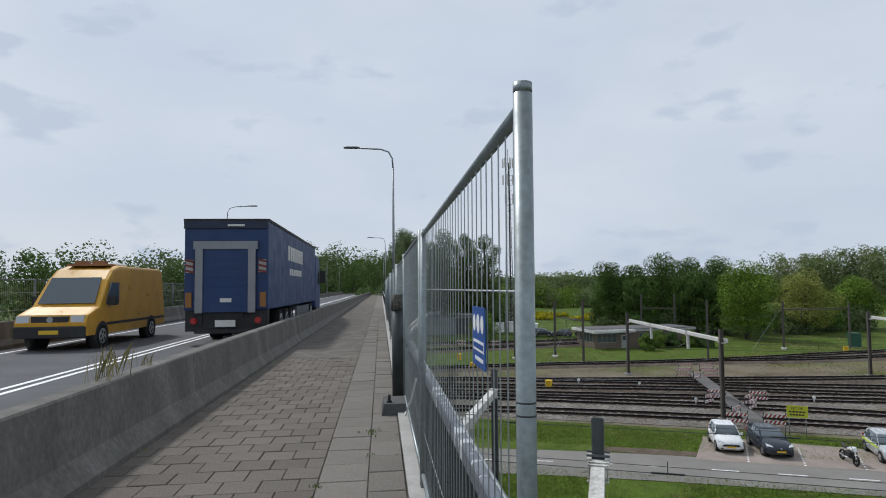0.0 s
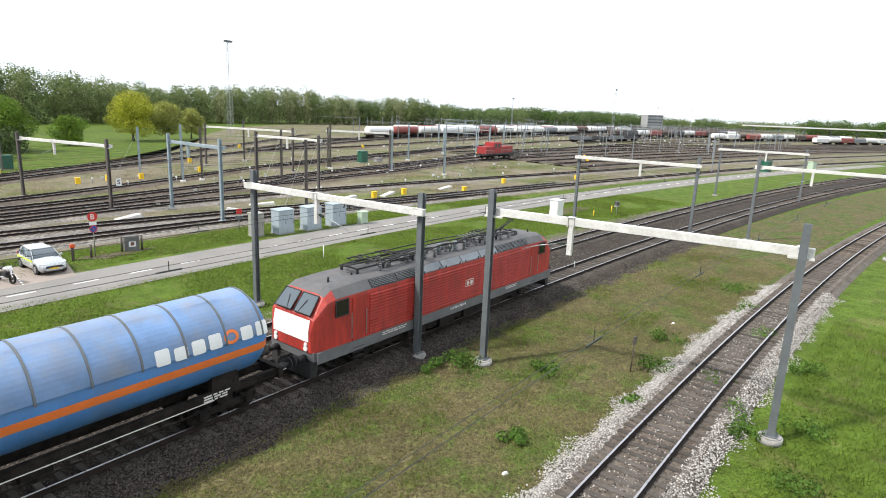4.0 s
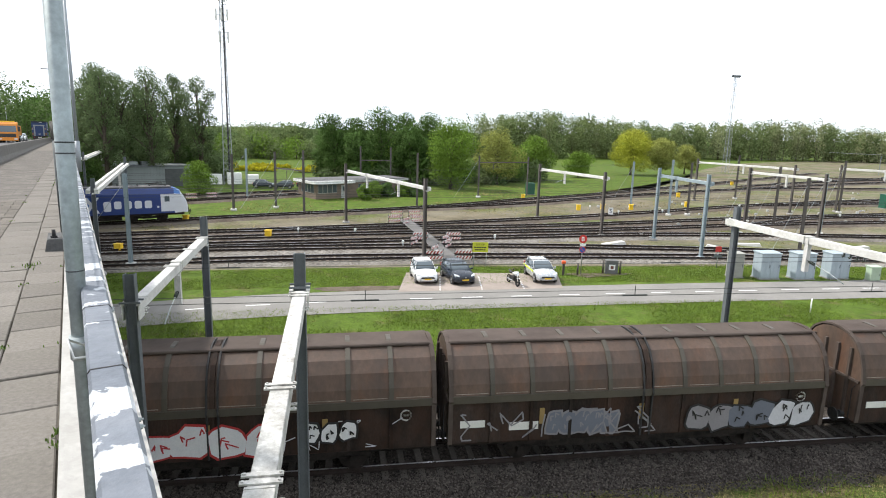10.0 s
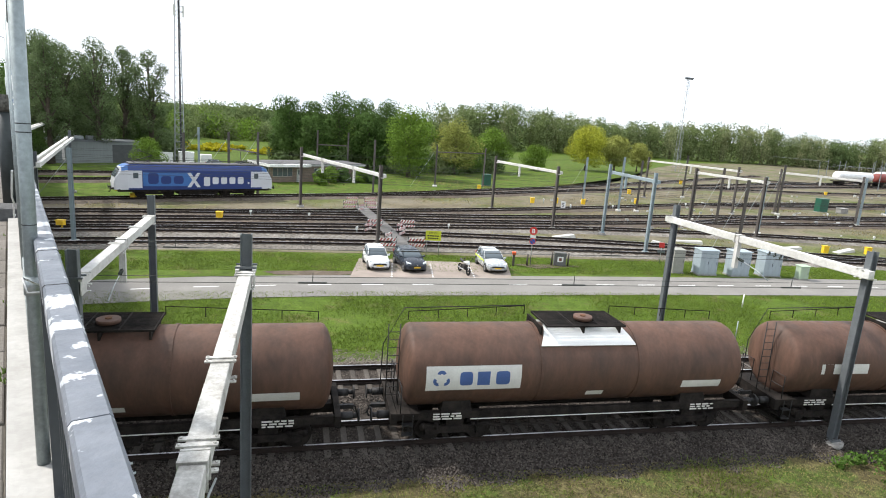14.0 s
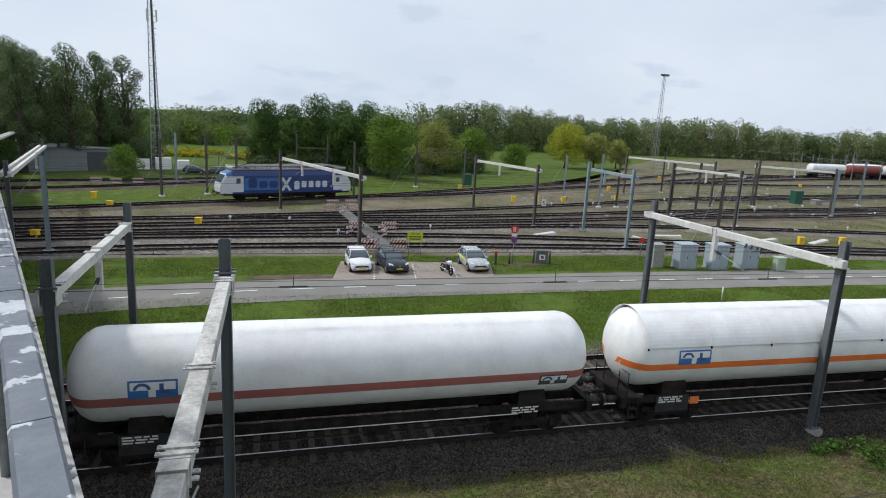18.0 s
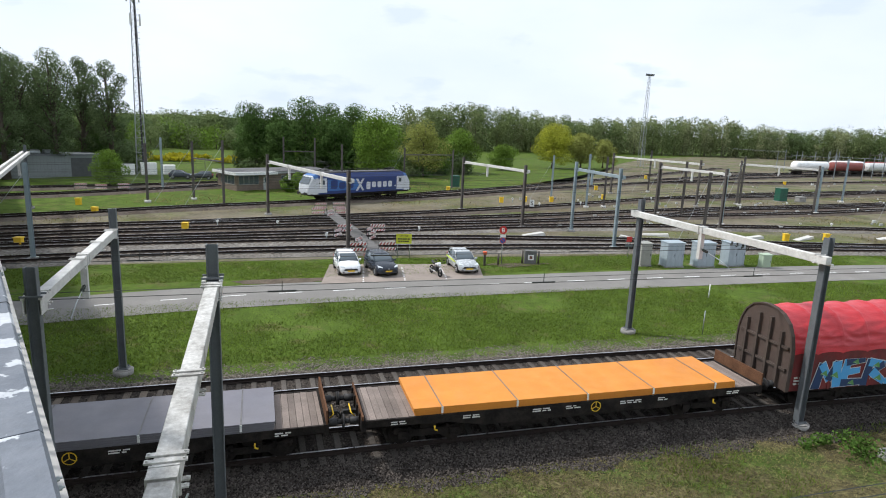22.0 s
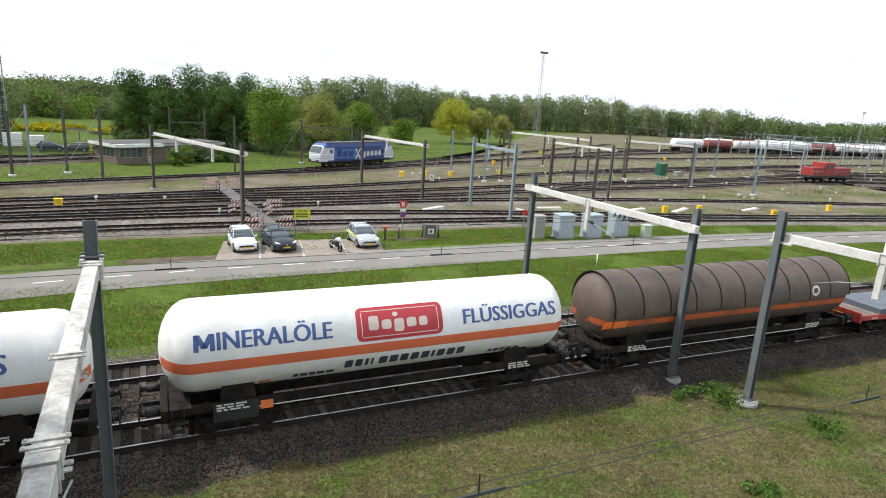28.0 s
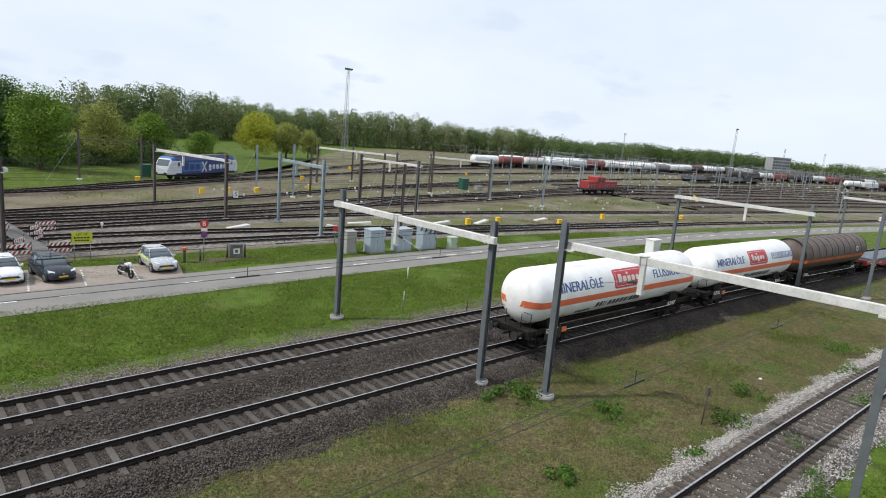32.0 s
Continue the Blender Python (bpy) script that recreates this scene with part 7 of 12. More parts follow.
def flat_wagon(rel0, rel1, plates, frame_mat, label, load, load_label, end_mat, ledge=(1.3, 1.3), board=(False, True)):
    L = rel0 - rel1
    t = thing("flat_wagon", label, "flat wagon", group="wagons of the freight train")
    h = L / 2 - 0.62
    bm = bmesh.new()
    for s in (-1, 1):
        y0, y1 = (s * 1.36, s * 1.28) if s < 0 else (s * 1.28, s * 1.36)
        o = [(-h, 1.22), (h, 1.22), (h, 0.98), (h - 2.9, 0.93), (h - 4.2, 0.70), (-h + 4.2, 0.70), (-h + 2.9, 0.93), (-h, 0.98)]
        loft(bm, [[(x, y0, z) for x, z in o], [(x, y1, z) for x, z in o]], smooth=False)
    part("side_sill", bm, frame_mat, t, "fish-bellied side sill")
    bm = bmesh.new()
    k = int(2 * h / 0.22)
    for i in range(k):
        box(bm, -h + 2 * h * i / k, -h + 2 * h * (i + 1) / k - 0.012, -1.28, 1.28, 1.12, 1.20 + 0.006 * (i % 3))
    part("deck_planks", bm, DECKWOOD, t, "worn plank deck", kind="stuff")
    bm = bmesh.new()
    box(bm, -h, h, -0.3, 0.3, 0.75, 1.12)
    for e in (-1, 1):
        box(bm, e * h - 0.08, e * h + 0.08, -1.36, 1.36, 0.85, 1.24)
    part("underframe", bm, frame_mat, t)
    bm = bmesh.new()
    box(bm, -3.0, -1.2, -1.2, -0.8, 0.45, 0.75)
    cyl(bm, (0.6, -0.7, 0.6), (2.0, -0.7, 0.6), 0.2, 12)
    part("brake_gear", bm, UNDER, t)
    for e, up in zip((-1, 1), board):
        bm = bmesh.new()
        box(bm, min(e * h, e * (h + 0.06)), max(e * h, e * (h + 0.06)), -1.35, 1.35, 1.22, 1.72 if up else 1.40)
        bd = part("end_board", bm, end_mat, t, "upright end board" if up else "low end board")
        bm = bmesh.new()
        for y in (-1.0, -0.35, 0.35, 1.0):
            box(bm, min(e * (h + 0.06), e * (h + 0.12)), max(e * (h + 0.06), e * (h + 0.12)), y - 0.05, y + 0.05, 0.95, 1.6 if up else 1.36)
        part("end_stay", bm, frame_mat, bd)
        bogie(t, e * (L / 2 - 2.9))
        buffers(t, e * L / 2, e)
        bm = bmesh.new()
        tube(bm, [(e * (h + 0.2), -0.55, 1.05), (e * (h + 0.32), -0.55, 1.18), (e * (h + 0.32), 0.1, 1.18)], 0.025, 6)
        part("uncoupling_lever", bm, YELLOW, t, "yellow lever")
    bm = bmesh.new()
    flat_ring(bm, 0.6, 1.0, 0.20, 0.20, 0.03, 20)
    for a in (90, 210, 330):
        c, s = math.cos(radians(a)), math.sin(radians(a))
        bm.faces.new([bm.verts.new((0.6 + c * r_ - s * w_, 1.0 + s * r_ + c * w_, 0)) for r_, w_ in ((0, -0.015), (0.19, -0.015), (0.19, 0.015), (0, 0.015))])
    upright(bm, -1.375)
    part("brake_wheel", bm, YELLOW, t, "yellow handbrake wheel")
    bm = bmesh.new()
    r = random.Random(int(-rel0))
    for x in (-h + 0.9, -h + 3.4, -1.9, -0.6, 1.6, 3.2, h - 1.6):
        code_bars(bm, x, 1.08, 2, r.uniform(0.4, 0.9), 0.045, 0.03, r)
    upright(bm, -1.366)
    part("lettering", bm, PALELABEL, t, "small white code lettering", kind="stuff")
    for x in (-h + 2.4, h - 2.2):
        bm = bmesh.new()
        tube(bm, [(x, -1.40, 0.86), (x, -1.40, 0.72), (x + 0.1, -1.40, 0.68)], 0.03, 6)
        part("lashing_hook", bm, YELLOW, t, "yellow lashing hook")
    TRAIN.append((t, (rel0 + rel1) / 2, L - 5.8))
    a, b = -h + ledge[0], h - ledge[1]
    ld = thing("steel_plate_load", load_label, "steel plates", group="plate loads on the flat wagons")
    z = 1.22
    rr = random.Random(int(-rel0) + 5)
    for i in range(4):
        bm = bmesh.new()
        o = rr.uniform(-0.04, 0.04)
        box(bm, a + o, b + o, -1.30 + o * 0.5, 1.30 + o * 0.5, z, z + 0.065)
        part("steel_plate", bm, load, ld)
        z += 0.07
    for i in range(5):
        x = a + (b - a) * (i + 0.35) / 4.7
        bm = bmesh.new()
        loft(bm, [[(x - 0.02, y, q), (x + 0.02, y, q), (x + 0.02, y * 1.002, q + 0.006), (x - 0.02, y * 1.002, q + 0.006)] for y, q in ((-1.345, 1.06), (-1.345, z), (-1.3, z + 0.006), (1.3, z + 0.006), (1.345, z), (1.345, 1.06))], smooth=False)
        part("strap", bm, STRAP, ld, "dark grey lashing strap")
        bm = bmesh.new()
        box(bm, x - 0.035, x + 0.035, -1.365, -1.349, z - 0.22, z + 0.012)
        part("edge_protector", bm, WHITE, ld, "white edge protector")
    TRAIN.append((ld, (rel0 + rel1) / 2, L - 5.8))


for k, (a, b) in enumerate(((-68.1, -82.2), (-81.75, -95.8), (-96.4, -110.4), (-110.1, -124.1))):
    hood_wagon(a, b, k)
tarp_wagon(-206.6, -223.9)
flat_wagon(-223.9, -240.9, None, UNDER, "black flat wagon loaded with orange steel plates", PLATEORANGE, "stack of bright orange rusted steel plates strapped to a wagon", RUST, (1.7, 1.2), (False, True))
flat_wagon(-240.9, -257.9, None, UNDER, "black flat wagon loaded with grey steel plates", PLATEGREY, "stack of grey steel plates strapped to a wagon", RUST, (0.7, 1.6), (False, True))
flat_wagon(-257.9, -275.2, None, WAGONRED, "red flat wagon loaded with blue-grey steel plates", PLATEBLUE, "stack of blue-grey steel plates strapped to a wagon", mat("orange_red_board", (0.62, 0.07, 0.04), 0.5, var=0.08), (1.6, 1.5), (False, True))

# ---- locomotives ----
def pantograph(t, x, z, up, m=BLACK, d=1):
    bm = bmesh.new()
    for s in (-0.5, 0.5):
        box(bm, x - 0.9, x + 0.9, s - 0.04, s + 0.04, z + 0.18, z + 0.24)
    for q in (-0.8, 0.8):
        box(bm, x + q - 0.04, x + q + 0.04, -0.55, 0.55, z + 0.18, z + 0.24)
        for s in (-0.5, 0.5):
            cyl(bm, (x + q, s, z), (x + q, s, z + 0.18), 0.06, 8)
    p = part("pantograph", bm, m, t, "dark pantograph")
    knee = (x - d * 1.25, z + 0.30 + up * 0.75)
    head = (x + d * 0.25, z + 0.34 + up * 1.55)
    bm = bmesh.new()
    tube(bm, [(x + d * 0.7, 0, z + 0.24), (knee[0], 0, knee[1])], 0.045, 6)
    tube(bm, [(x + d * 0.45, 0.1, z + 0.22), (knee[0] + d * 0.1, 0.1, knee[1] + 0.05)], 0.02, 5)
    part("lower_arm", bm, m, p)
    bm = bmesh.new()
    for s in (-0.32, 0.32):
        tube(bm, [(knee[0], s * 0.3, knee[1]), (head[0], s, head[1])], 0.025, 6)
    part("upper_arm", bm, m, p)
    bm = bmesh.new()
    for q in (-0.18, 0.18):
        tube(bm, [(head[0] + q, -0.95, head[1] - 0.16), (head[0] + q, -0.72, head[1] + 0.02), (head[0] + q, -0.5, head[1] + 0.06), (head[0] + q, 0.5, head[1] + 0.06), (head[0] + q, 0.72, head[1] + 0.02), (head[0] + q, 0.95, head[1] - 0.16)], 0.022, 6)
    for s in (-0.45, 0.45):
        tube(bm, [(head[0] - 0.2, s, head[1]), (head[0] + 0.2, s, head[1])], 0.02, 5)
    part("collector_head", bm, m, p)


def insulator_stack(bm, x, y, z, h=0.32, r=0.07):
    cyl(bm, (x, y, z), (x, y, z + h), r * 0.55, 8)
    for k in range(4):
        cyl(bm, (x, y, z + h * (0.12 + 0.22 * k)), (x, y, z + h * (0.2 + 0.22 * k)), r, 10)


def red_loco(rel0, rel1):
    L = rel0 - rel1
    t = thing("electric_locomotive", "grimy red electric locomotive with ribbed sides and grey skirt", "locomotive")
    W, h = 1.46, L / 2 - 0.62
    roof = 3.82

    def sec(x, w, z0, zs, zr, wr):
        o = [(-w, z0), (-w, zs - 0.12), (-w * 0.985, zs), (-wr, zr - 0.10), (-wr * 0.75, zr), (wr * 0.75, zr), (wr, zr - 0.10), (w * 0.985, zs), (w, zs - 0.12), (w, z0)]
        return [(x, y, z) for y, z in o]

    bm = bmesh.new()
    st = [(-h, 1.22, 1.30, 2.15, 2.22, 1.18), (-h + 0.10, 1.32, 1.30, 2.62, 2.72, 1.24), (-h + 0.72, 1.40, 1.30, 3.20, 3.52, 1.15), (-h + 1.15, 1.43, 1.30, 3.32, 3.74, 1.12), (-h + 2.6, W, 1.30, 3.36, roof, 1.12)]
    st = st + [(-a, *r) for a, *r in st[::-1]]
    loft(bm, [sec(*s) for s in st], smooth=False)
    body = part("body", bm, [LOCORED, ROOFGREY], t, "red locomotive body")
    for f in body.data.polygons:
        if f.center.z > 3.5 and abs(f.normal.z) > 0.25:
            f.material_index = 1
    for s in (-1, 1):
        bm = bmesh.new()
        box(bm, -h + 0.15, h - 0.15, s * 1.45 - 0.035, s * 1.45 + 0.035, 0.86, 1.32)
        part("skirt", bm, LOCOGREY, t, "grey lower skirt")
    bm = bmesh.new()
    box(bm, -h + 0.05, h - 0.05, -1.36, 1.36, 0.95, 1.31)
    part("floor_frame", bm, LOCOGREY, t)
    # ribbed side panels
    for s in (-1, 1):
        bm = bmesh.new()
        for k in range(13):
            z = 1.48 + 0.136 * k
            prism(bm, [(s * W, z - 0.058), (s * (W + 0.050), z - 0.045), (s * (W + 0.050), z + 0.005), (s * W, z + 0.052)], -h + 3.0, h - 3.0)
        part("side_ribs", bm, LOCORED, t, kind="stuff")
        for e in (-1, 1):
            bm = bmesh.new()
            x0 = e * (h - 2.35)
            box(bm, x0 - 0.33, x0 + 0.33, s * (W + 0.006) - 0.012, s * (W + 0.006) + 0.012, 1.35, 3.2)
            dr = part("cab_door", bm, LOCORED, t, "red cab door")
            for q in (-0.42, 0.42):
                bm = bmesh.new()
                cyl(bm, (x0 + q, s * (W + 0.06), 1.5), (x0 + q, s * (W + 0.06), 2.6), 0.018, 6)
                part("grab_rail", bm, GALV, dr)
            bm = bmesh.new()
            xw = e * (h - 1.45)
            box(bm, xw - 0.30, xw + 0.30, s * (W - 0.004) - 0.02, s * (W - 0.004) + 0.02, 2.62, 3.22)
            bevelled(bm, 0.015)
            sw = part("side_window", bm, CABGLASS, t, "dark cab side window")
            bm = bmesh.new()
            for x0_, x1_, z0_, z1_ in ((-0.36, 0.36, 3.22, 3.27), (-0.36, 0.36, 2.57, 2.62), (-0.36, -0.30, 2.62, 3.22), (0.30, 0.36, 2.62, 3.22)):
                box(bm, xw + x0_, xw + x1_, s * (W + 0.004) - 0.02, s * (W + 0.004) + 0.02, z0_, z1_)
            part("window_surround", bm, BLACK, sw)
            bm = bmesh.new()
            for q in range(3):
                box(bm, x0 - 0.3, x0 + 0.3, s * 1.44 - 0.05, s * 1.44 + 0.05, 0.55 + 0.22 * q, 0.58 + 0.22 * q)
            part("cab_steps", bm, BLACK, t)
        # roof-side grilles
        n = 8
        for k in range(n):
            x0 = -h + 3.1 + (2 * h - 6.2) * k / n
            x1 = -h + 3.1 + (2 * h - 6.2) * (k + 1) / n
            bm = bmesh.new()
            a, b = Vector((0, s * W * 0.99, 3.37)), Vector((0, s * 1.14, 3.70))
            nrm = Vector((0, s * 0.8, 0.6)) * 0.03
            p = [a.lerp(b, 0.06), a.lerp(b, 0.94)]
            loft(bm, [[(x, *(p[0] + nrm * 0.2)[1:]), (x, *(p[1] + nrm * 0.2)[1:]), (x, *(p[1] + nrm)[1:]), (x, *(p[0] + nrm)[1:])] for x in (x0 + 0.05, x1 - 0.05)], smooth=False)
            gr = part("roof_grille", bm, ROOFSLATE if k not in (0, 1, 6, 7) else BLACK, t, "roof-side ventilation grille" if k in (0, 1, 6, 7) else "slate grey roof-side panel")
            bm = bmesh.new()
            if k in (0, 1, 6, 7):
                for q in range(5):
                    m_ = p[0].lerp(p[1], 0.12 + 0.19 * q) + nrm * 1.1
                    cbox(bm, ((x0 + x1) / 2, m_.y, m_.z), (x1 - x0 - 0.2, 0.02, 0.02))
                part("grille_slat", bm, ROOFSLATE, gr, kind="stuff")
            else:
                for q in (0.15, 0.85):
                    m_ = p[0] + nrm * 1.2
                    cbox(bm, (x0 + (x1 - x0) * q, m_.y, m_.z + 0.03), (0.05, 0.03, 0.12))
                part("panel_latch", bm, BLACK, gr, kind="stuff")
    for e in (-1, 1):
        # windscreens on the raked front
        for s in (-1, 1):
            bm = bmesh.new()
            pts = []
            for y, f in ((s * 0.08, 0.05), (s * 1.12, 0.05), (s * 1.02, 0.92), (s * 0.08, 0.92)):
                x = e * (h - 0.10 - 0.62 * f)
                z = 2.74 + (3.50 - 2.74) * f
                pts.append(Vector((x + e * 0.03, y, z + 0.02)))
            bm.faces.new([bm.verts.new(p) for p in pts])
            r = bmesh.ops.extrude_face_region(bm, geom=bm.faces[:])
            for v in r["geom"]:
                if isinstance(v, bmesh.types.BMVert):
                    v.co += Vector((e * 0.02, 0, 0.015))
            ws = part("windscreen", bm, GLASS, t, "raked windscreen pane")
            bm = bmesh.new()
            rim_ = [q + Vector((e * 0.022, 0, 0.017)) for q in pts]
            tube(bm, rim_ + rim_[:1], 0.03, 5)
            part("windscreen_seal", bm, BLACK, ws)
            bm = bmesh.new()
            tube(bm, [(e * (h - 0.02), s * 0.3, 2.72), (e * (h - 0.42), s * 0.55, 3.28)], 0.015, 5)
            part("wiper", bm, BLACK, ws)
            for z, rr in ((1.45, 0.11), (1.62, 0.08)):
                bm = bmesh.new()
                cyl(bm, (e * (h - 0.05), s * 0.95, z), (e * (h + 0.06), s * 0.95, z), rr, 12)
                part("headlight", bm, WHITE, t, "round headlight")
        bm = bmesh.new()
        prism_y(bm, [(e * (h - 0.03), 1.75), (e * (h + 0.025), 1.75), (e * (h + 0.02), 2.18), (e * (h - 0.075), 2.62), (e * (h - 0.12), 2.62), (e * (h - 0.05), 2.18)], -1.10, 1.10)
        part("front_panel", bm, WHITE, t, "white front panel")
        buffers(t, e * L / 2, e)
        bm = bmesh.new()
        prism_y(bm, [(e * (h + 0.05), 0.25), (e * (h - 0.25), 0.22), (e * (h - 0.4), 0.9), (e * (h + 0.02), 0.9)], -1.25, 1.25)
        part("snow_plough", bm, BLACK, t)
        bogie(t, e * 4.95, 2.9, 0.62)
        pantograph(t, e * 5.6, roof, 0.62 if e == 1 else 0.04, BLACK, -e)
        pantograph(t, e * 3.6, roof, 0.04, BLACK, e)
    bm = bmesh.new()
    box(bm, -2.4, 2.4, -1.2, 1.2, 0.42, 0.9)
    part("transformer_case", bm, UNDER, t)
    r = random.Random(4)
    for k in range(9):
        bm = bmesh.new()
        x = -2.6 + 0.65 * k
        insulator_stack(bm, x, r.uniform(-0.7, 0.7), roof, 0.34)
        part("roof_insulator", bm, CERAMIC if k % 3 else LOCOGREY, t)
    bm = bmesh.new()
    for s in (-0.55, 0.05, 0.6):
        tube(bm, [(-6.0, s, roof + 0.42), (-3.0, s + 0.1, roof + 0.36), (0.0, s, roof + 0.40), (3.2, s - 0.1, roof + 0.34), (6.0, s, roof + 0.42)], 0.03, 6)
    part("roof_busbar", bm, BLACK, t)
    # breakers, arresters and post insulators along the roof
    for x, y, hh, rr in ((-4.6, -0.6, 0.30, 0.09), (-4.2, 0.4, 0.30, 0.09), (-2.2, -0.75, 0.34, 0.10), (-1.5, -0.8, 0.34, 0.10), (-0.9, -0.55, 0.46, 0.15), (-0.2, -0.45, 0.30, 0.10), (0.4, -0.6, 0.42, 0.15), (1.0, -0.75, 0.36, 0.10),
                         (1.6, -0.5, 0.40, 0.13), (2.2, -0.7, 0.34, 0.10), (2.9, -0.8, 0.34, 0.10), (3.6, -0.65, 0.30, 0.09), (4.5, -0.75, 0.30, 0.09), (-3.4, -0.7, 0.32, 0.10), (5.2, -0.8, 0.28, 0.08), (-5.3, -0.8, 0.28, 0.08)):
        bm = bmesh.new()
        insulator_stack(bm, x, y, roof, hh, rr)
        cyl(bm, (x, y, roof + hh), (x, y, roof + hh + 0.07), rr * 0.75, 8)
        part("roof_insulator", bm, LOCOGREY if rr != 0.15 else ROOFSLATE, t)
    for x0, y0, x1, y1, z_ in ((-4.6, -0.6, -0.9, -0.55, 0.42), (-2.2, -0.75, 1.0, -0.75, 0.42), (0.4, -0.6, 3.6, -0.65, 0.46), (2.2, -0.7, 5.2, -0.8, 0.40), (-5.3, -0.8, -2.2, -0.75, 0.36)):
        bm = bmesh.new()
        tube(bm, [(x0, y0, roof + z_ - 0.04), ((x0 + x1) / 2, (y0 + y1) / 2 + 0.12, roof + z_ + 0.07), (x1, y1, roof + z_ - 0.04)], 0.04, 6)
        part("roof_conductor", bm, BLACK, t)
    for x, y, w, d, hh in ((-3.0, 0.1, 0.9, 0.8, 0.16), (0.2, 0.2, 1.6, 0.7, 0.20), (3.0, 0.2, 0.8, 0.8, 0.16), (6.3, -0.1, 0.5, 0.9, 0.10)):
        bm = bmesh.new()
        cbox(bm, (x, y, roof + hh / 2), (w, d, hh))
        bevelled(bm, 0.03)
        part("roof_case", bm, ROOFGREY, t)
    for x, w, z0 in ((-3.35, 1.3, 0.40), (3.35, 1.3, 0.40), (-1.0, 1.2, 0.36), (1.2, 1.6, 0.38)):
        bm = bmesh.new()
        box(bm, x - w / 2, x + w / 2, -1.40, -1.22, z0, 0.88)
        bevelled(bm, 0.02)
        part("equipment_box", bm, UNDER, t)
    bm = bmesh.new()
    for q in range(5):
        x = 1.5 + 0.35 * q
        tube(bm, [(x, -0.5, roof + 0.05), (x + 0.2, -0.2, roof + 0.45), (x + 0.4, 0.3, roof + 0.45), (x + 0.5, 0.6, roof + 0.05)], 0.025, 6)
    part("roof_cable", bm, LOCOGREY, t, "grey looped roof cables")
    for x in (-6.7, 6.7, -8.0, 8.0):
        bm = bmesh.new()
        cyl(bm, (x, -0.45, roof - 0.06), (x, -0.45, roof + 0.16), 0.05, 8)
        part("horn", bm, BLACK, t)
    bm = bmesh.new()
    flat_rect(bm, 0.25, 0.95, 2.07, 2.43)
    upright(bm, -(W + 0.054))
    lg = part("logo_board", bm, PALELABEL, t, "pale logo outline")
    bm = bmesh.new()
    flat_rect(bm, 0.28, 0.92, 2.10, 2.40)
    upright(bm, -(W + 0.057))
    part("logo_field", bm, LOCORED, lg)
    bm = bmesh.new()
    flat_rect(bm, 0.34, 0.56, 2.15, 2.35, 0.05)
    flat_rect(bm, 0.64, 0.86, 2.15, 2.35, 0.05)
    upright(bm, -(W + 0.060))
    part("logo_mark", bm, PALELABEL, lg)
    bm = bmesh.new()
    x = -0.9
    for w in (0.05, 0.05, 0.05, 0.0, 0.08, 0.08, 0.08, 0.0, 0.08, 0.08, 0.08, 0.03, 0.08):
        if w:
            flat_rect(bm, x, x + w, 1.10, 1.22)
        x += w + 0.045
    code_bars(bm, -5.8, 1.2, 2, 1.6, 0.05, 0.04, r)
    code_bars(bm, 4.2, 1.2, 2, 1.2, 0.05, 0.04, r)
    upright(bm, -1.492)
    part("lettering", bm, PALELABEL, t, "white number bars", kind="stuff")
    TRAIN.append((t, (rel0 + rel1) / 2, 9.9))


red_loco(-13.6, -34.0)

VBLUE = paint("vectron_blue", (0.012, 0.034, 0.15), 0.4, var=0.06)
VLIGHT = paint("vectron_light_blue", (0.040, 0.135, 0.36), 0.4, var=0.06)
VSILVER = paint("vectron_silver", (0.55, 0.57, 0.60), 0.4, var=0.05)


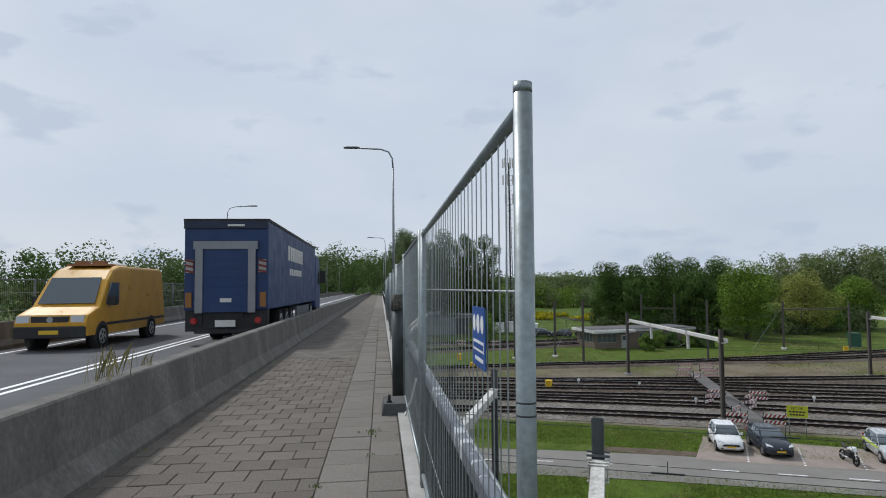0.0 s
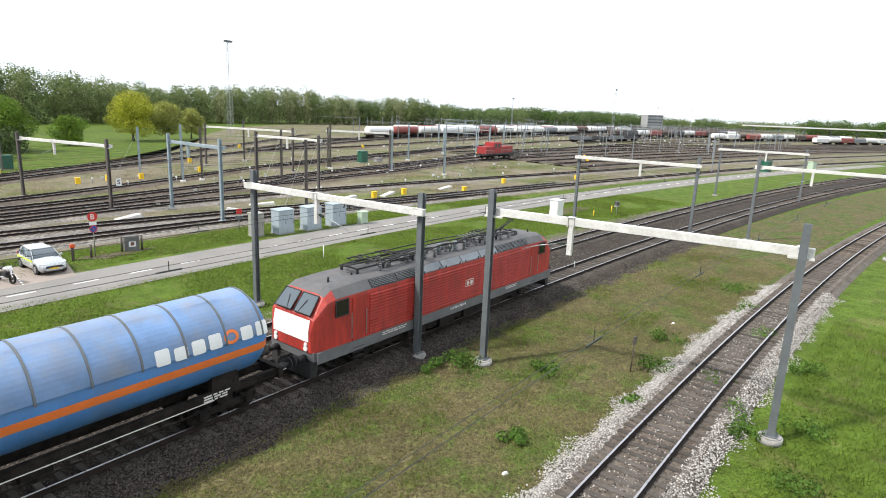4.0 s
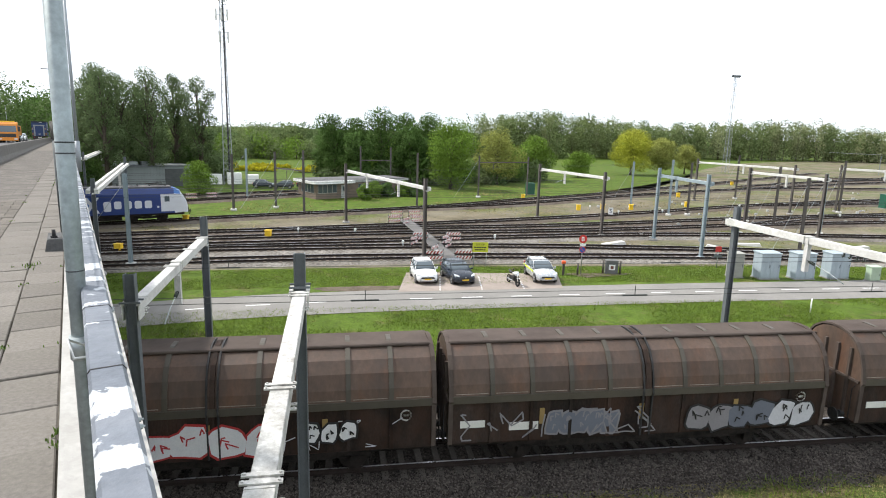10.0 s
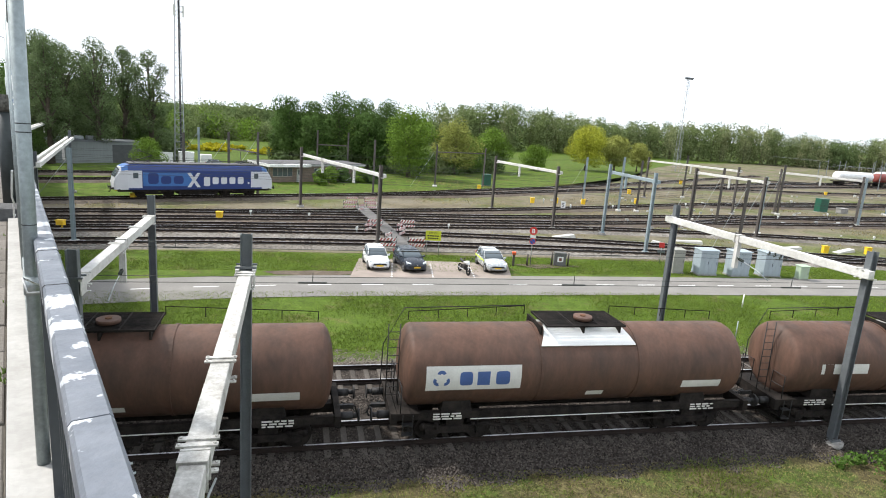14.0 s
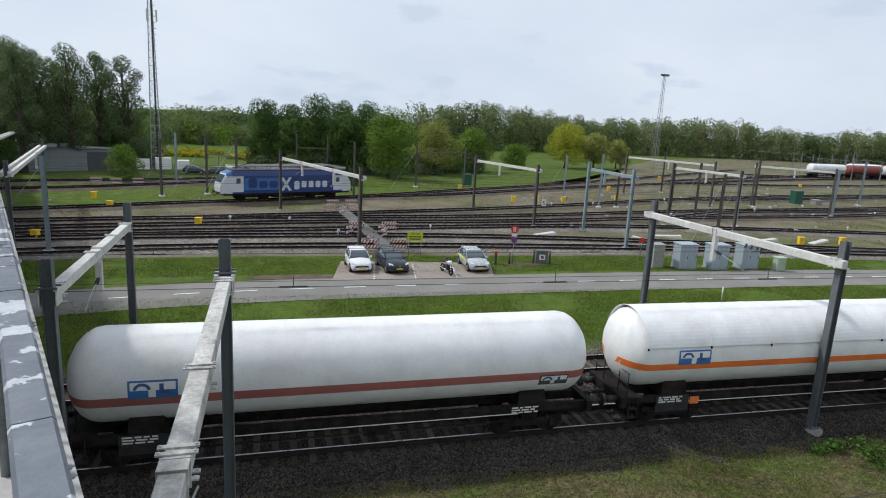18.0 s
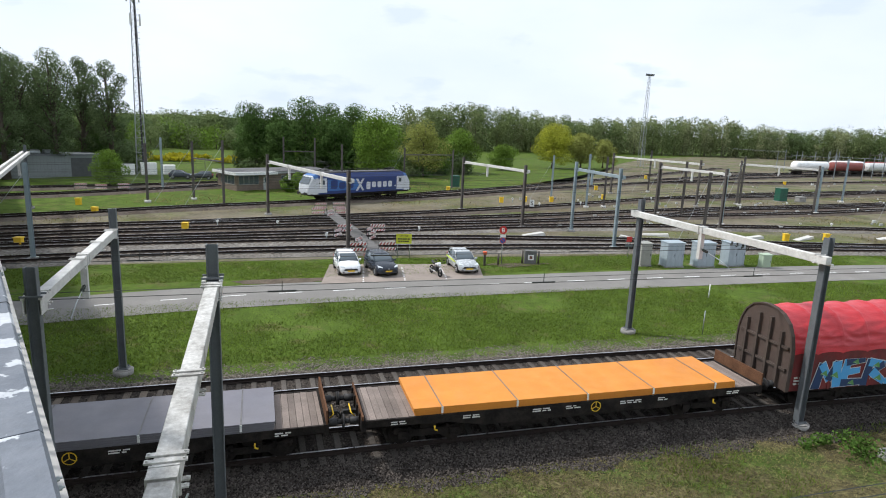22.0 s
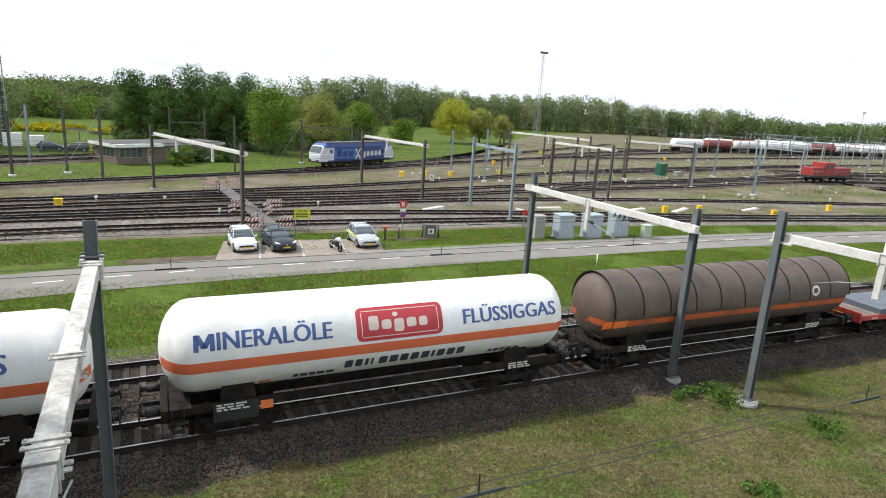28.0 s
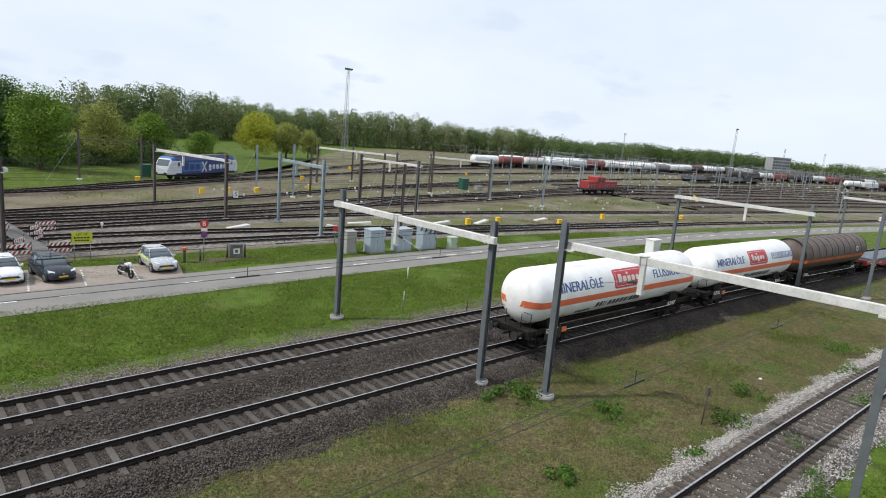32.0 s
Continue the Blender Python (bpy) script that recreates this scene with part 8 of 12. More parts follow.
def blue_loco():
    t = thing("blue_locomotive", "blue and silver electric locomotive with large pale lettering", "locomotive")
    W, h, roof = 1.50, 8.95, 3.75

    def sec(x, w, z0, zs, zr, wr):
        o = [(-w, z0), (-w, zs), (-wr, zr - 0.06), (-wr * 0.8, zr), (wr * 0.8, zr), (wr, zr - 0.06), (w, zs), (w, z0)]
        return [(x, y, z) for y, z in o]

    bm = bmesh.new()
    st = [(-h, 1.20, 0.95, 1.75, 1.8, 1.15), (-h + 0.12, 1.34, 0.95, 2.25, 2.32, 1.22), (-h + 0.75, 1.42, 0.95, 3.05, 3.45, 1.22), (-h + 1.4, W, 0.95, 3.15, roof, 1.22)]
    st = st + [(-a, *r) for a, *r in st[::-1]]
    loft(bm, [sec(*s) for s in st], smooth=False)
    body = part("body", bm, [VBLUE, VSILVER, VLIGHT], t, "deep blue body with silver cabs")
    for f in body.data.polygons:
        if abs(f.center.x) > h - 1.45:
            f.material_index = 2 if f.center.z > 3.05 else 1
    bm = bmesh.new()
    box(bm, -h + 1.6, h - 1.6, -1.0, 1.0, roof, roof + 0.16)
    bevelled(bm, 0.04)
    part("roof_hatch", bm, ROOFGREY, t)
    for s in (-1, 1):
        for e in (-1, 1):
            bm = bmesh.new()
            a = e * (h - 1.3)
            box(bm, min(a, a - e * 1.5), max(a, a - e * 1.5), s * W - 0.008, s * W + 0.008, 1.15, 3.1)
            cp = part("cab_panel", bm, VSILVER, t, "silver cab side")
            bm = bmesh.new()
            box(bm, e * (h - 2.15) - 0.26, e * (h - 2.15) + 0.26, s * (W + 0.01) - 0.008, s * (W + 0.01) + 0.008, 2.25, 2.85)
            part("side_window", bm, GLASS, cp)
        bm = bmesh.new()
        box(bm, -h + 2.9, -h + 8.2, s * W - 0.006, s * W + 0.006, 1.35, 2.9)
        part("light_panel", bm, VLIGHT, t, "light blue panel")
        bm = bmesh.new()
        x = -h + 3.4
        for k in range(3):
            flat_rect(bm, x, x + 1.1, 1.6, 2.5 + (0.35 if k == 0 else 0), 0.25)
            x += 1.35
        upright(bm, s * (W + 0.012))
        part("brand_mark", bm, VBLUE, t, "dark blue rounded shapes", kind="stuff")
        bm = bmesh.new()
        x0 = 7.6 - h
        for d in (-1, 1):
            bm.faces.new([bm.verts.new((x0 + 0.75 + d * a, b, 0)) for a, b in ((-0.75, 1.2), (-0.35, 1.2), (0.75, 2.9), (0.35, 2.9))][::d])
        x = x0 + 1.8
        for k in range(8):
            if k != 5:
                flat_rect(bm, x + 0.06, x + 0.78, 1.58 - (0.25 if k == 0 else 0), 2.42 + (0.3 if k == 6 else 0), 0.16)
            else:
                flat_rect(bm, x + 0.3, x + 0.5, 1.58, 1.8)
            x += 1.0
        upright(bm, s * (W + 0.016))
        part("brand_mark", bm, VSILVER, t, "large pale lettering-like shapes", kind="stuff")
    for e in (-1, 1):
        bm = bmesh.new()
        pts = [(e * (h - 0.10), -1.15, 2.34), (e * (h - 0.10), 1.15, 2.34), (e * (h - 0.66), 1.08, 3.22), (e * (h - 0.66), -1.08, 3.22)]
        bm.faces.new([bm.verts.new(Vector(p) + Vector((e * 0.035, 0, 0.02))) for p in pts])
        r = bmesh.ops.extrude_face_region(bm, geom=bm.faces[:])
        for v in r["geom"]:
            if isinstance(v, bmesh.types.BMVert):
                v.co += Vector((e * 0.02, 0, 0.015))
        part("windscreen", bm, GLASS, t, "raked windscreen")
        bm = bmesh.new()
        prism_y(bm, [(e * (h - 0.01), 1.2), (e * (h + 0.03), 1.2), (e * (h + 0.01), 1.72), (e * (h - 0.03), 1.72)], -1.15, 1.15)
        part("front_panel", bm, VSILVER, t, "silver front panel")
        for s in (-1, 1):
            bm = bmesh.new()
            cyl(bm, (e * h, s * 0.9, 1.6), (e * (h + 0.06), s * 0.9, 1.6), 0.12, 12)
            part("headlight", bm, WHITE, t, "round headlight")
        buffers(t, e * 9.30, e)
        bogie(t, e * 4.75, 3.0, 0.62)
        pantograph(t, e * 6.0, roof + 0.1, 0.04 if e == 1 else 0.7, BLACK, e)
    bm = bmesh.new()
    box(bm, -h + 0.4, h - 0.4, -1.40, 1.40, 0.72, 1.02)
    part("skirt", bm, UNDER, t)
    bm = bmesh.new()
    box(bm, -2.2, 2.2, -1.2, 1.2, 0.3, 0.8)
    part("transformer_case", bm, UNDER, t)
    bm = bmesh.new()
    tube(bm, [(-5.5, 0.3, roof + 0.4), (0, 0.3, roof + 0.42), (5.5, 0.3, roof + 0.4)], 0.03, 6)
    for x in (-4, -2, 0, 2, 4):
        insulator_stack(bm, x, 0.3, roof + 0.14, 0.28)
    part("roof_busbar", bm, BLACK, t)
    return t


vec = blue_loco()
TV = Track(YARD_CURVES[7])
VEC_ROWS = [(0, -78.0), (9, -45.6), (10, -42.3), (11, -39.0), (12, -35.9), (14, -29.7), (17, -20.9), (19, -15.4), (21, -10.3), (23, -5.2), (25, 0.1), (28, 7.3), (30, 11.9), (32, 16.5)]


def drive_vectron():
    rows = []
    for t, x in VEC_ROWS:
        s = TV.near(x)
        a, b = TV.at(s - 5), TV.at(s + 5)
        c = (a + b) / 2
        rows.append((float(t), pose(c.x, c.y, -0.114, 0, 0, math.degrees(math.atan2(b.y - a.y, b.x - a.x)))))
    walk(vec, rows)


SHUNTRED = paint("dull_red_paint", (0.27, 0.022, 0.020), 0.6)


def shunter():
    t = thing("shunting_locomotive", "red diesel shunting locomotive standing in the yard", "locomotive")
    bm = bmesh.new()
    box(bm, -7.0, -3.4, -1.3, 1.3, 1.3, 3.0)
    bevelled(bm, 0.08)
    part("hood", bm, SHUNTRED, t)
    bm = bmesh.new()
    box(bm, 0.2, 6.6, -1.1, 1.1, 1.3, 2.9)
    bevelled(bm, 0.08)
    part("hood", bm, SHUNTRED, t)
    bm = bmesh.new()
    box(bm, -3.4, 0.2, -1.4, 1.4, 1.3, 4.0)
    bevelled(bm, 0.1)
    cab = part("cab", bm, SHUNTRED, t)
    for x in (-2.6, -1.0):
        bm = bmesh.new()
        box(bm, x - 0.5, x + 0.5, -1.42, -1.40, 2.7, 3.5)
        part("window", bm, GLASS, cab)
    bm = bmesh.new()
    box(bm, -7.4, 7.2, -1.45, 1.45, 1.0, 1.3)
    part("frame", bm, BLACK, t)
    bm = bmesh.new()
    railing(bm, [(-7.3, -1.4, 1.3), (-3.5, -1.4, 1.3)], 0.9, 0.03)
    railing(bm, [(0.3, -1.4, 1.3), (7.1, -1.4, 1.3)], 0.9, 0.03)
    part("handrail", bm, GALV, t)
    for e in (-1, 1):
        bogie(t, e * 4.2, 2.4, 0.5)
        buffers(t, e * 7.8, e)
    bm = bmesh.new()
    cyl(bm, (2.0, 0, 2.9), (2.0, 0, 3.3), 0.18, 10)
    part("exhaust", bm, BLACK, t)
    return t


TS = Track(YARD_CURVES[3])
sh = shunter()
p0, p1 = TS.at(TS.near(99.5)), TS.at(TS.near(113.0))
sh.matrix_basis = pose((p0.x + p1.x) / 2, (p0.y + p1.y) / 2, -0.09, 0, 0, math.degrees(math.atan2(p1.y - p0.y, p1.x - p0.x)))

# ---- trees and woods ----
def leaf_mat(name, base, var=0.28, through=0.28):
    m = mat(name, base, 0.8, var=0.30, scale=0.22, fine=0.12, fscale=3.0, island=var, spec=0.10)
    n, l = m.node_tree.nodes, m.node_tree.links
    b = n["Principled BSDF"]
    src = b.inputs["Base Color"].links[0].from_socket
    tr = n.new("ShaderNodeBsdfTranslucent")
    mx = n.new("ShaderNodeMixShader")
    mx.inputs["Fac"].default_value = through
    l.new(src, tr.inputs["Color"])
    l.new(b.outputs["BSDF"], mx.inputs[1])
    l.new(tr.outputs["BSDF"], mx.inputs[2])
    l.new(mx.outputs["Shader"], n["Material Output"].inputs["Surface"])
    return m


BARK = mat("bark", (0.085, 0.070, 0.055), 0.95, var=0.3, scale=2.0, fine=0.3, fscale=14.0, bump=0.5, bscale=10.0)
LEAF_POPLAR = leaf_mat("poplar_leaves", (0.105, 0.145, 0.062))
LEAF_OAK = leaf_mat("oak_leaves", (0.078, 0.135, 0.034))
LEAF_GREEN = leaf_mat("fresh_green_leaves", (0.13, 0.21, 0.030))
LEAF_YELLOW = leaf_mat("yellow_green_leaves", (0.33, 0.35, 0.04))
LEAF_OLIVE = leaf_mat("olive_spring_leaves", (0.25, 0.27, 0.07))
LEAF_WOOD = leaf_mat("wood_leaves", (0.150, 0.190, 0.075), 0.25)
LEAF_WOOD_DARK = leaf_mat("dark_wood_leaves", (0.110, 0.155, 0.060), 0.25)
LEAF_WOOD_PALE = leaf_mat("pale_wood_leaves", (0.22, 0.245, 0.12), 0.25)
RAPE = leaf_mat("rape_flowers", (0.34, 0.31, 0.02), 0.3)


def leaf_cloud(rs, lobes, n, size, droop=0.3, loose=0.5):
    """Corners of leaf clumps near the surfaces of lobes (centre, radii)."""
    vol = np.array([r[0] * r[1] + r[1] * r[2] for _, r in lobes])
    pick = rs.choice(len(lobes), n, p=vol / vol.sum())
    d = rs.normal(size=(n, 3))
    d /= np.linalg.norm(d, axis=1)[:, None]
    c = np.array([l[0] for l in lobes])[pick]
    r = np.array([l[1] for l in lobes])[pick]
    depth = 1.0 - np.abs(rs.normal(0, 0.25, n))[:, None]
    p = c + d * r * np.clip(depth, 0.25, 1.1) + rs.normal(0, 0.04, (n, 3)) * r
    nrm = d + rs.normal(0, loose, (n, 3)) + np.array([0, 0, droop])
    nrm /= np.linalg.norm(nrm, axis=1)[:, None]
    a = np.cross(nrm, rs.normal(size=(n, 3)))
    a /= np.linalg.norm(a, axis=1)[:, None]
    b = np.cross(nrm, a)
    s = size * rs.uniform(0.55, 1.35, (n, 1))
    e = s * rs.uniform(0.45, 0.9, (n, 1))
    return np.stack([p - a * s, p - b * e + a * s * 0.15, p + a * s, p + b * e - a * s * 0.1], 1)


def quads(name, corners, material, parent=None, label="", kind=""):
    n = len(corners)
    me = bpy.data.meshes.new(name)
    me.vertices.add(4 * n)
    me.vertices.foreach_set("co", corners.reshape(-1).astype(np.float32))
    me.loops.add(4 * n)
    me.loops.foreach_set("vertex_index", np.arange(4 * n, dtype=np.int32))
    me.polygons.add(n)
    me.polygons.foreach_set("loop_start", np.arange(0, 4 * n, 4, dtype=np.int32))
    me.update(calc_edges=True)
    me.materials.append(material)
    ob = new(name, me)
    if parent is not None:
        ob.parent = parent
    if label or kind:
        tagged(ob, label, kind=kind)
    return ob


def crown_lobes(rs, h, r, bottom, count, slim=1.0):
    """Lobes that fill a crown of height h, radius r, from a height bottom."""
    out = []
    for i in range(count):
        f = (i + 0.5) / count
        z = bottom + (h - bottom) * (0.08 + 0.86 * f)
        wide = math.sin(math.pi * (0.24 + 0.60 * f)) ** 0.7
        a = i * 2.4 + rs.uniform(-0.5, 0.5)
        off = r * wide * rs.uniform(0.25, 0.72) * (1 if f < 0.93 else 0.2)
        lr = r * (0.30 + 0.28 * wide) * rs.uniform(0.75, 1.2)
        out.append(((math.cos(a) * off, math.sin(a) * off, z), (lr, lr, lr * slim * rs.uniform(0.7, 1.0))))
    return out


def tree(x, y, h, r, leaves, label, n=2600, size=0.34, bottom=0.22, count=13, slim=0.95, seed=1, name="tree", trunk=0.0, z=GZ, lean=0.0, fat=1.0):
    rs = np.random.RandomState(seed)
    t = thing(name, label, "tree" if name != "bush" else "bush", Matrix.Translation((x, y, z)))
    lobes = [(c, tuple(q * fat for q in lr)) for c, lr in crown_lobes(rs, h, r, h * bottom, count, slim)]
    tr = trunk or 0.022 * h
    bm = bmesh.new()
    n_s = 6
    top = h * 0.72
    loops = []
    for i in range(n_s + 1):
        f = i / n_s
        rr = tr * (1.25 - f) if i else tr * 1.7
        cx, cy = lean * f * h * 0.1 + math.sin(f * 5 + seed) * tr * 0.7 * f, math.cos(f * 4 + seed) * tr * 0.7 * f
        loops.append([(cx + math.cos(k * 0.785) * rr, cy + math.sin(k * 0.785) * rr, -0.05 + f * top) for k in range(8)])
    loft(bm, loops)
    part("trunk", bm, BARK, t)
    bm = bmesh.new()
    for c, lr in lobes:
        f = max(0.18, min(0.62, (c[2] / h) * 0.72))
        p = (0, 0, f * h)
        q = (c[0] * 0.5, c[1] * 0.5, (f * h + c[2]) / 2 + 0.05 * h * 0.3)
        cyl(bm, p, q, tr * 0.42, 6, tr * 0.28)
        cyl(bm, q, (c[0], c[1], c[2] + lr[2] * 0.3), tr * 0.28, 6, tr * 0.08)
    part("branchwork", bm, BARK, t, kind="stuff")
    quads("crown", leaf_cloud(rs, lobes, int(n * 4.4), size * 0.46), leaves, t)
    return t


for i, (x, y, h, r) in enumerate([(-64.4, 99.7, 20.0, 3.9), (-60.4, 106.7, 21.0, 5.2), (-60.5, 115.8, 21.2, 4.0), (-54.4, 113.2, 20.0, 4.4), (-66.5, 107.5, 20.5, 4.6), (-77.4, 118.1, 23.0, 5.0), (-72.0, 108.0, 20.0, 4.5), (-84.0, 131.0, 23.0, 6.0), (-70.0, 122.0, 19.0, 4.5)]):
    tree(x, y, h, r, LEAF_POPLAR, "tall slender poplar with grey-green crown", 2700, 0.30, 0.16, 16, 1.2, 20 + i, lean=0.3, fat=0.72)
for i, (x, y, h, r) in enumerate([(-33.1, 131.5, 14.2, 4.0), (-28.6, 132.5, 13.6, 3.8), (-22.7, 130.6, 15.2, 4.7), (-18.4, 137.3, 14.6, 4.2), (-12.4, 132.0, 14.4, 4.4), (-36.0, 137.0, 12.0, 3.6), (-16.0, 128.0, 12.0, 3.8), (-27.0, 126.5, 10.5, 3.4)]):
    tree(x, y, h, r, LEAF_OAK, "dark green leafy tree at the yard edge", 2400, 0.36, 0.14, 14, 1.0, 40 + i)
tree(-6.9, 120.3, 13.0, 5.6, LEAF_GREEN, "broad round fresh green tree", 3400, 0.36, 0.10, 16, 0.9, 61)
tree(2.4, 134.5, 11.2, 5.0, LEAF_OLIVE, "airy yellow-green spring tree", 2400, 0.34, 0.2, 14, 0.9, 62)
tree(11.5, 150.1, 10.0, 4.6, LEAF_GREEN, "round green tree behind the yard", 2300, 0.38, 0.12, 13, 0.9, 63)
tree(41.9, 180.6, 11.8, 6.6, LEAF_YELLOW, "bright yellow-green spring tree on the lawn", 3000, 0.42, 0.2, 15, 0.85, 64)
tree(51.8, 185.3, 10.2, 5.5, LEAF_OLIVE, "yellow-olive spring tree on the lawn", 2400, 0.42, 0.2, 13, 0.85, 65)
tree(24.4, 163.7, 6.2, 4.2, LEAF_GREEN, "small bright green tree on the lawn", 1700, 0.36, 0.2, 11, 0.85, 66)
tree(60.5, 191.0, 8.5, 4.2, LEAF_OLIVE, "small olive tree on the lawn", 1500, 0.40, 0.2, 10, 0.85, 67)
tree(5.0, 143.0, 8.5, 4.6, LEAF_GREEN, "low green tree behind the yard", 1700, 0.36, 0.1, 11, 0.85, 68)
for i, (x, y, h, r, lf) in enumerate([(-45.7, 94.1, 5.6, 2.7, LEAF_GREEN), (-19.5, 96.6, 2.6, 1.3, LEAF_GREEN), (-12.0, 104.0, 2.2, 1.4, LEAF_OAK), (-67.0, 98.5, 6.0, 3.0, LEAF_OAK), (-58.5, 117.5, 7.0, 3.2, LEAF_OAK), (-24.0, 110.0, 4.0, 2.4, LEAF_OAK), (-18.6, 100.6, 2.6, 1.6, LEAF_GREEN), (-16.8, 102.8, 2.2, 1.3, LEAF_OAK), (-14.2, 104.4, 2.4, 1.5, LEAF_GREEN)]):
    tree(x, y, h, r, lf, "leafy green bush at the edge of the yard", 1300, 0.26, 0.05, 9, 0.9, 80 + i, name="bush", trunk=0.07)


def belt(name, label, line, depth, h0, h1, step, leaves, n=170, size=1.0, seed=1, low=0.0):
    """A wood: crowns side by side along a line and behind it."""
    rs = np.random.RandomState(seed)
    per = [[] for _ in leaves]
    bm = bmesh.new()
    for p, a in along(catmull(line, 5.0), step):
        for d in np.arange(0, depth, step * 1.15):
            x = p.x - math.sin(a) * d + rs.normal(0, step * 0.3)
            y = p.y + math.cos(a) * d + rs.normal(0, step * 0.3)
            h = rs.uniform(h0, h1) + 0.8 * math.sin(x * 0.05) * (h1 - h0) * 0.5
            r = step * rs.uniform(0.55, 0.85)
            lobes = [((x + lx, y + ly, GZ + z), (lr[0] * 1.35, lr[1] * 1.35, lr[2] * 1.5)) for (lx, ly, z), lr in crown_lobes(rs, h, r, h * low, 7)]
            front = d < step * 2.5
            k = rs.randint(len(leaves))
            per[k].append(leaf_cloud(rs, lobes, int(n * (4.6 if front else 1.7)), size * 0.60))
            if front:
                cyl(bm, (x, y, GZ - 0.05), (x, y, GZ + h * 0.6), 0.2, 6, 0.08, caps=False)
    t = thing(name, label, "wood", kind="stuff")
    part("trunks", bm, BARK, t, kind="stuff", fix=False)
    for lf, c in zip(leaves, per):
        if c:
            quads("crowns", np.concatenate(c), lf, t, kind="stuff")


belt("woodland", "mixed green spring wood behind the yard", [(5, 268), (33, 284), (88, 312), (134, 330), (178, 338), (225, 340), (268, 334)], 34, 15.5, 20.5, 7.0, (LEAF_WOOD, LEAF_WOOD_DARK, LEAF_WOOD_PALE, LEAF_WOOD), 300, 0.62, 3)
belt("woodland", "mixed green spring wood behind the yard", [(268, 334), (305, 342), (340, 352), (392, 358)], 30, 11.0, 14.5, 8.0, (LEAF_WOOD, LEAF_WOOD_DARK, LEAF_OAK), 200, 0.8, 4)
belt("woodland", "distant wood on the horizon", [(470, 480), (546, 470), (640, 470), (720, 490), (800, 500)], 30, 13.5, 17.0, 12.0, (LEAF_WOOD_DARK, LEAF_OAK), 150, 1.3, 5)
belt("woodland", "distant wood on the horizon", [(700, 620), (900, 560), (1100, 460), (1300, 300), (1400, 100)], 40, 8.0, 11.0, 18.0, (LEAF_WOOD_DARK, LEAF_WOOD), 110, 2.0, 6)
belt("woodland", "distant wood on the horizon", [(850, 292), (900, 250), (940, 190), (960, 100), (955, 0)], 40, 15.0, 18.0, 14.0, (LEAF_OAK, LEAF_WOOD_DARK), 150, 1.4, 7)
belt("woodland", "low green scrub and wood behind the hut", [(-140, 262), (-113, 270), (-85, 258), (-60, 275), (-30, 268), (8, 270)], 30, 8.0, 11.5, 7.5, (LEAF_WOOD, LEAF_WOOD_DARK, LEAF_WOOD, LEAF_WOOD_DARK), 220, 0.7, 8)
belt("woodland", "low willow scrub behind the field", [(-95, 200), (-78, 205), (-60, 215), (-42, 190), (-30, 178)], 14, 4.5, 8.5, 6.0, (LEAF_WOOD, LEAF_GREEN, LEAF_WOOD_DARK), 200, 0.55, 9)
belt("woodland", "dense green wood beside the bridge road", [(-175, 232), (-150, 190), (-137, 158), (-142, 130), (-158, 104), (-166, 76), (-206, 40), (-270, 10)], 30, 17, 22.5, 7.0, (LEAF_WOOD_DARK, LEAF_OAK, LEAF_WOOD_DARK), 300, 0.6, 10)
belt("woodland", "green wood at the far end of the bridge", [(-110, 190), (-118, 205), (-135, 225), (-165, 262), (-200, 300)], 30, 10, 16, 7.0, (LEAF_WOOD, LEAF_OAK, LEAF_WOOD_DARK), 240, 0.6, 11)
belt("woodland", "green wood at the far end of the bridge", [(-170, 330), (-210, 290), (-240, 250)], 24, 14, 18, 8.0, (LEAF_WOOD, LEAF_OAK, LEAF_WOOD_DARK), 240, 0.7, 12)
belt("woodland", "green hedge below the poplars", [(-92, 122), (-80, 112), (-68, 108), (-60, 118), (-50, 122)], 10, 4.0, 7.5, 4.5, (LEAF_OAK, LEAF_WOOD_DARK), 260, 0.42, 13)
belt("woodland", "undergrowth below the dark trees", [(-40, 138), (-28, 129), (-12, 128), (4, 138), (14, 150)], 9, 2.5, 6.0, 4.0, (LEAF_OAK, LEAF_WOOD_DARK, LEAF_WOOD), 220, 0.4, 14)
# flowering field behind the hut
rs = np.random.RandomState(4)
pts = np.stack([rs.uniform(-76, -40, 5200), rs.uniform(150, 166, 5200), np.full(5200, GZ + 0.35) + rs.uniform(0, 0.6, 5200)], 1)
pts = pts[np.sin(pts[:, 0] * 0.4) + np.sin(pts[:, 1] * 0.5 + 1) > 0.3]
a_ = rs.normal(size=(len(pts), 3)) * 0.28
b_ = rs.normal(size=(len(pts), 3)) * 0.28
tagged(quads("rape_field", np.stack([pts - a_, pts - b_, pts + a_, pts + b_], 1), RAPE), "patch of bright yellow flowering rape", "flowers", kind="stuff")

# ---- road vehicles ----
CARWHITE = mat("white_car_paint", (0.72, 0.73, 0.74), 0.25, var=0.03, fine=0.02)
CARBLUE = mat("dark_blue_car_paint", (0.022, 0.028, 0.040), 0.22, var=0.05, fine=0.03)
CARSILVER = mat("silver_car_paint", (0.50, 0.52, 0.53), 0.25, 0.35, var=0.03, fine=0.02)
CARGREY = mat("dark_grey_car_paint", (0.05, 0.055, 0.06), 0.25, 0.2, var=0.04)
VANYELLOW = mat("yellow_van_paint", (0.62, 0.33, 0.025), 0.35, var=0.08, scale=0.8, fine=0.04, dirt=(0.34, 0.18, 0.03), dirt_amt=0.5, dirt_scale=1.0)
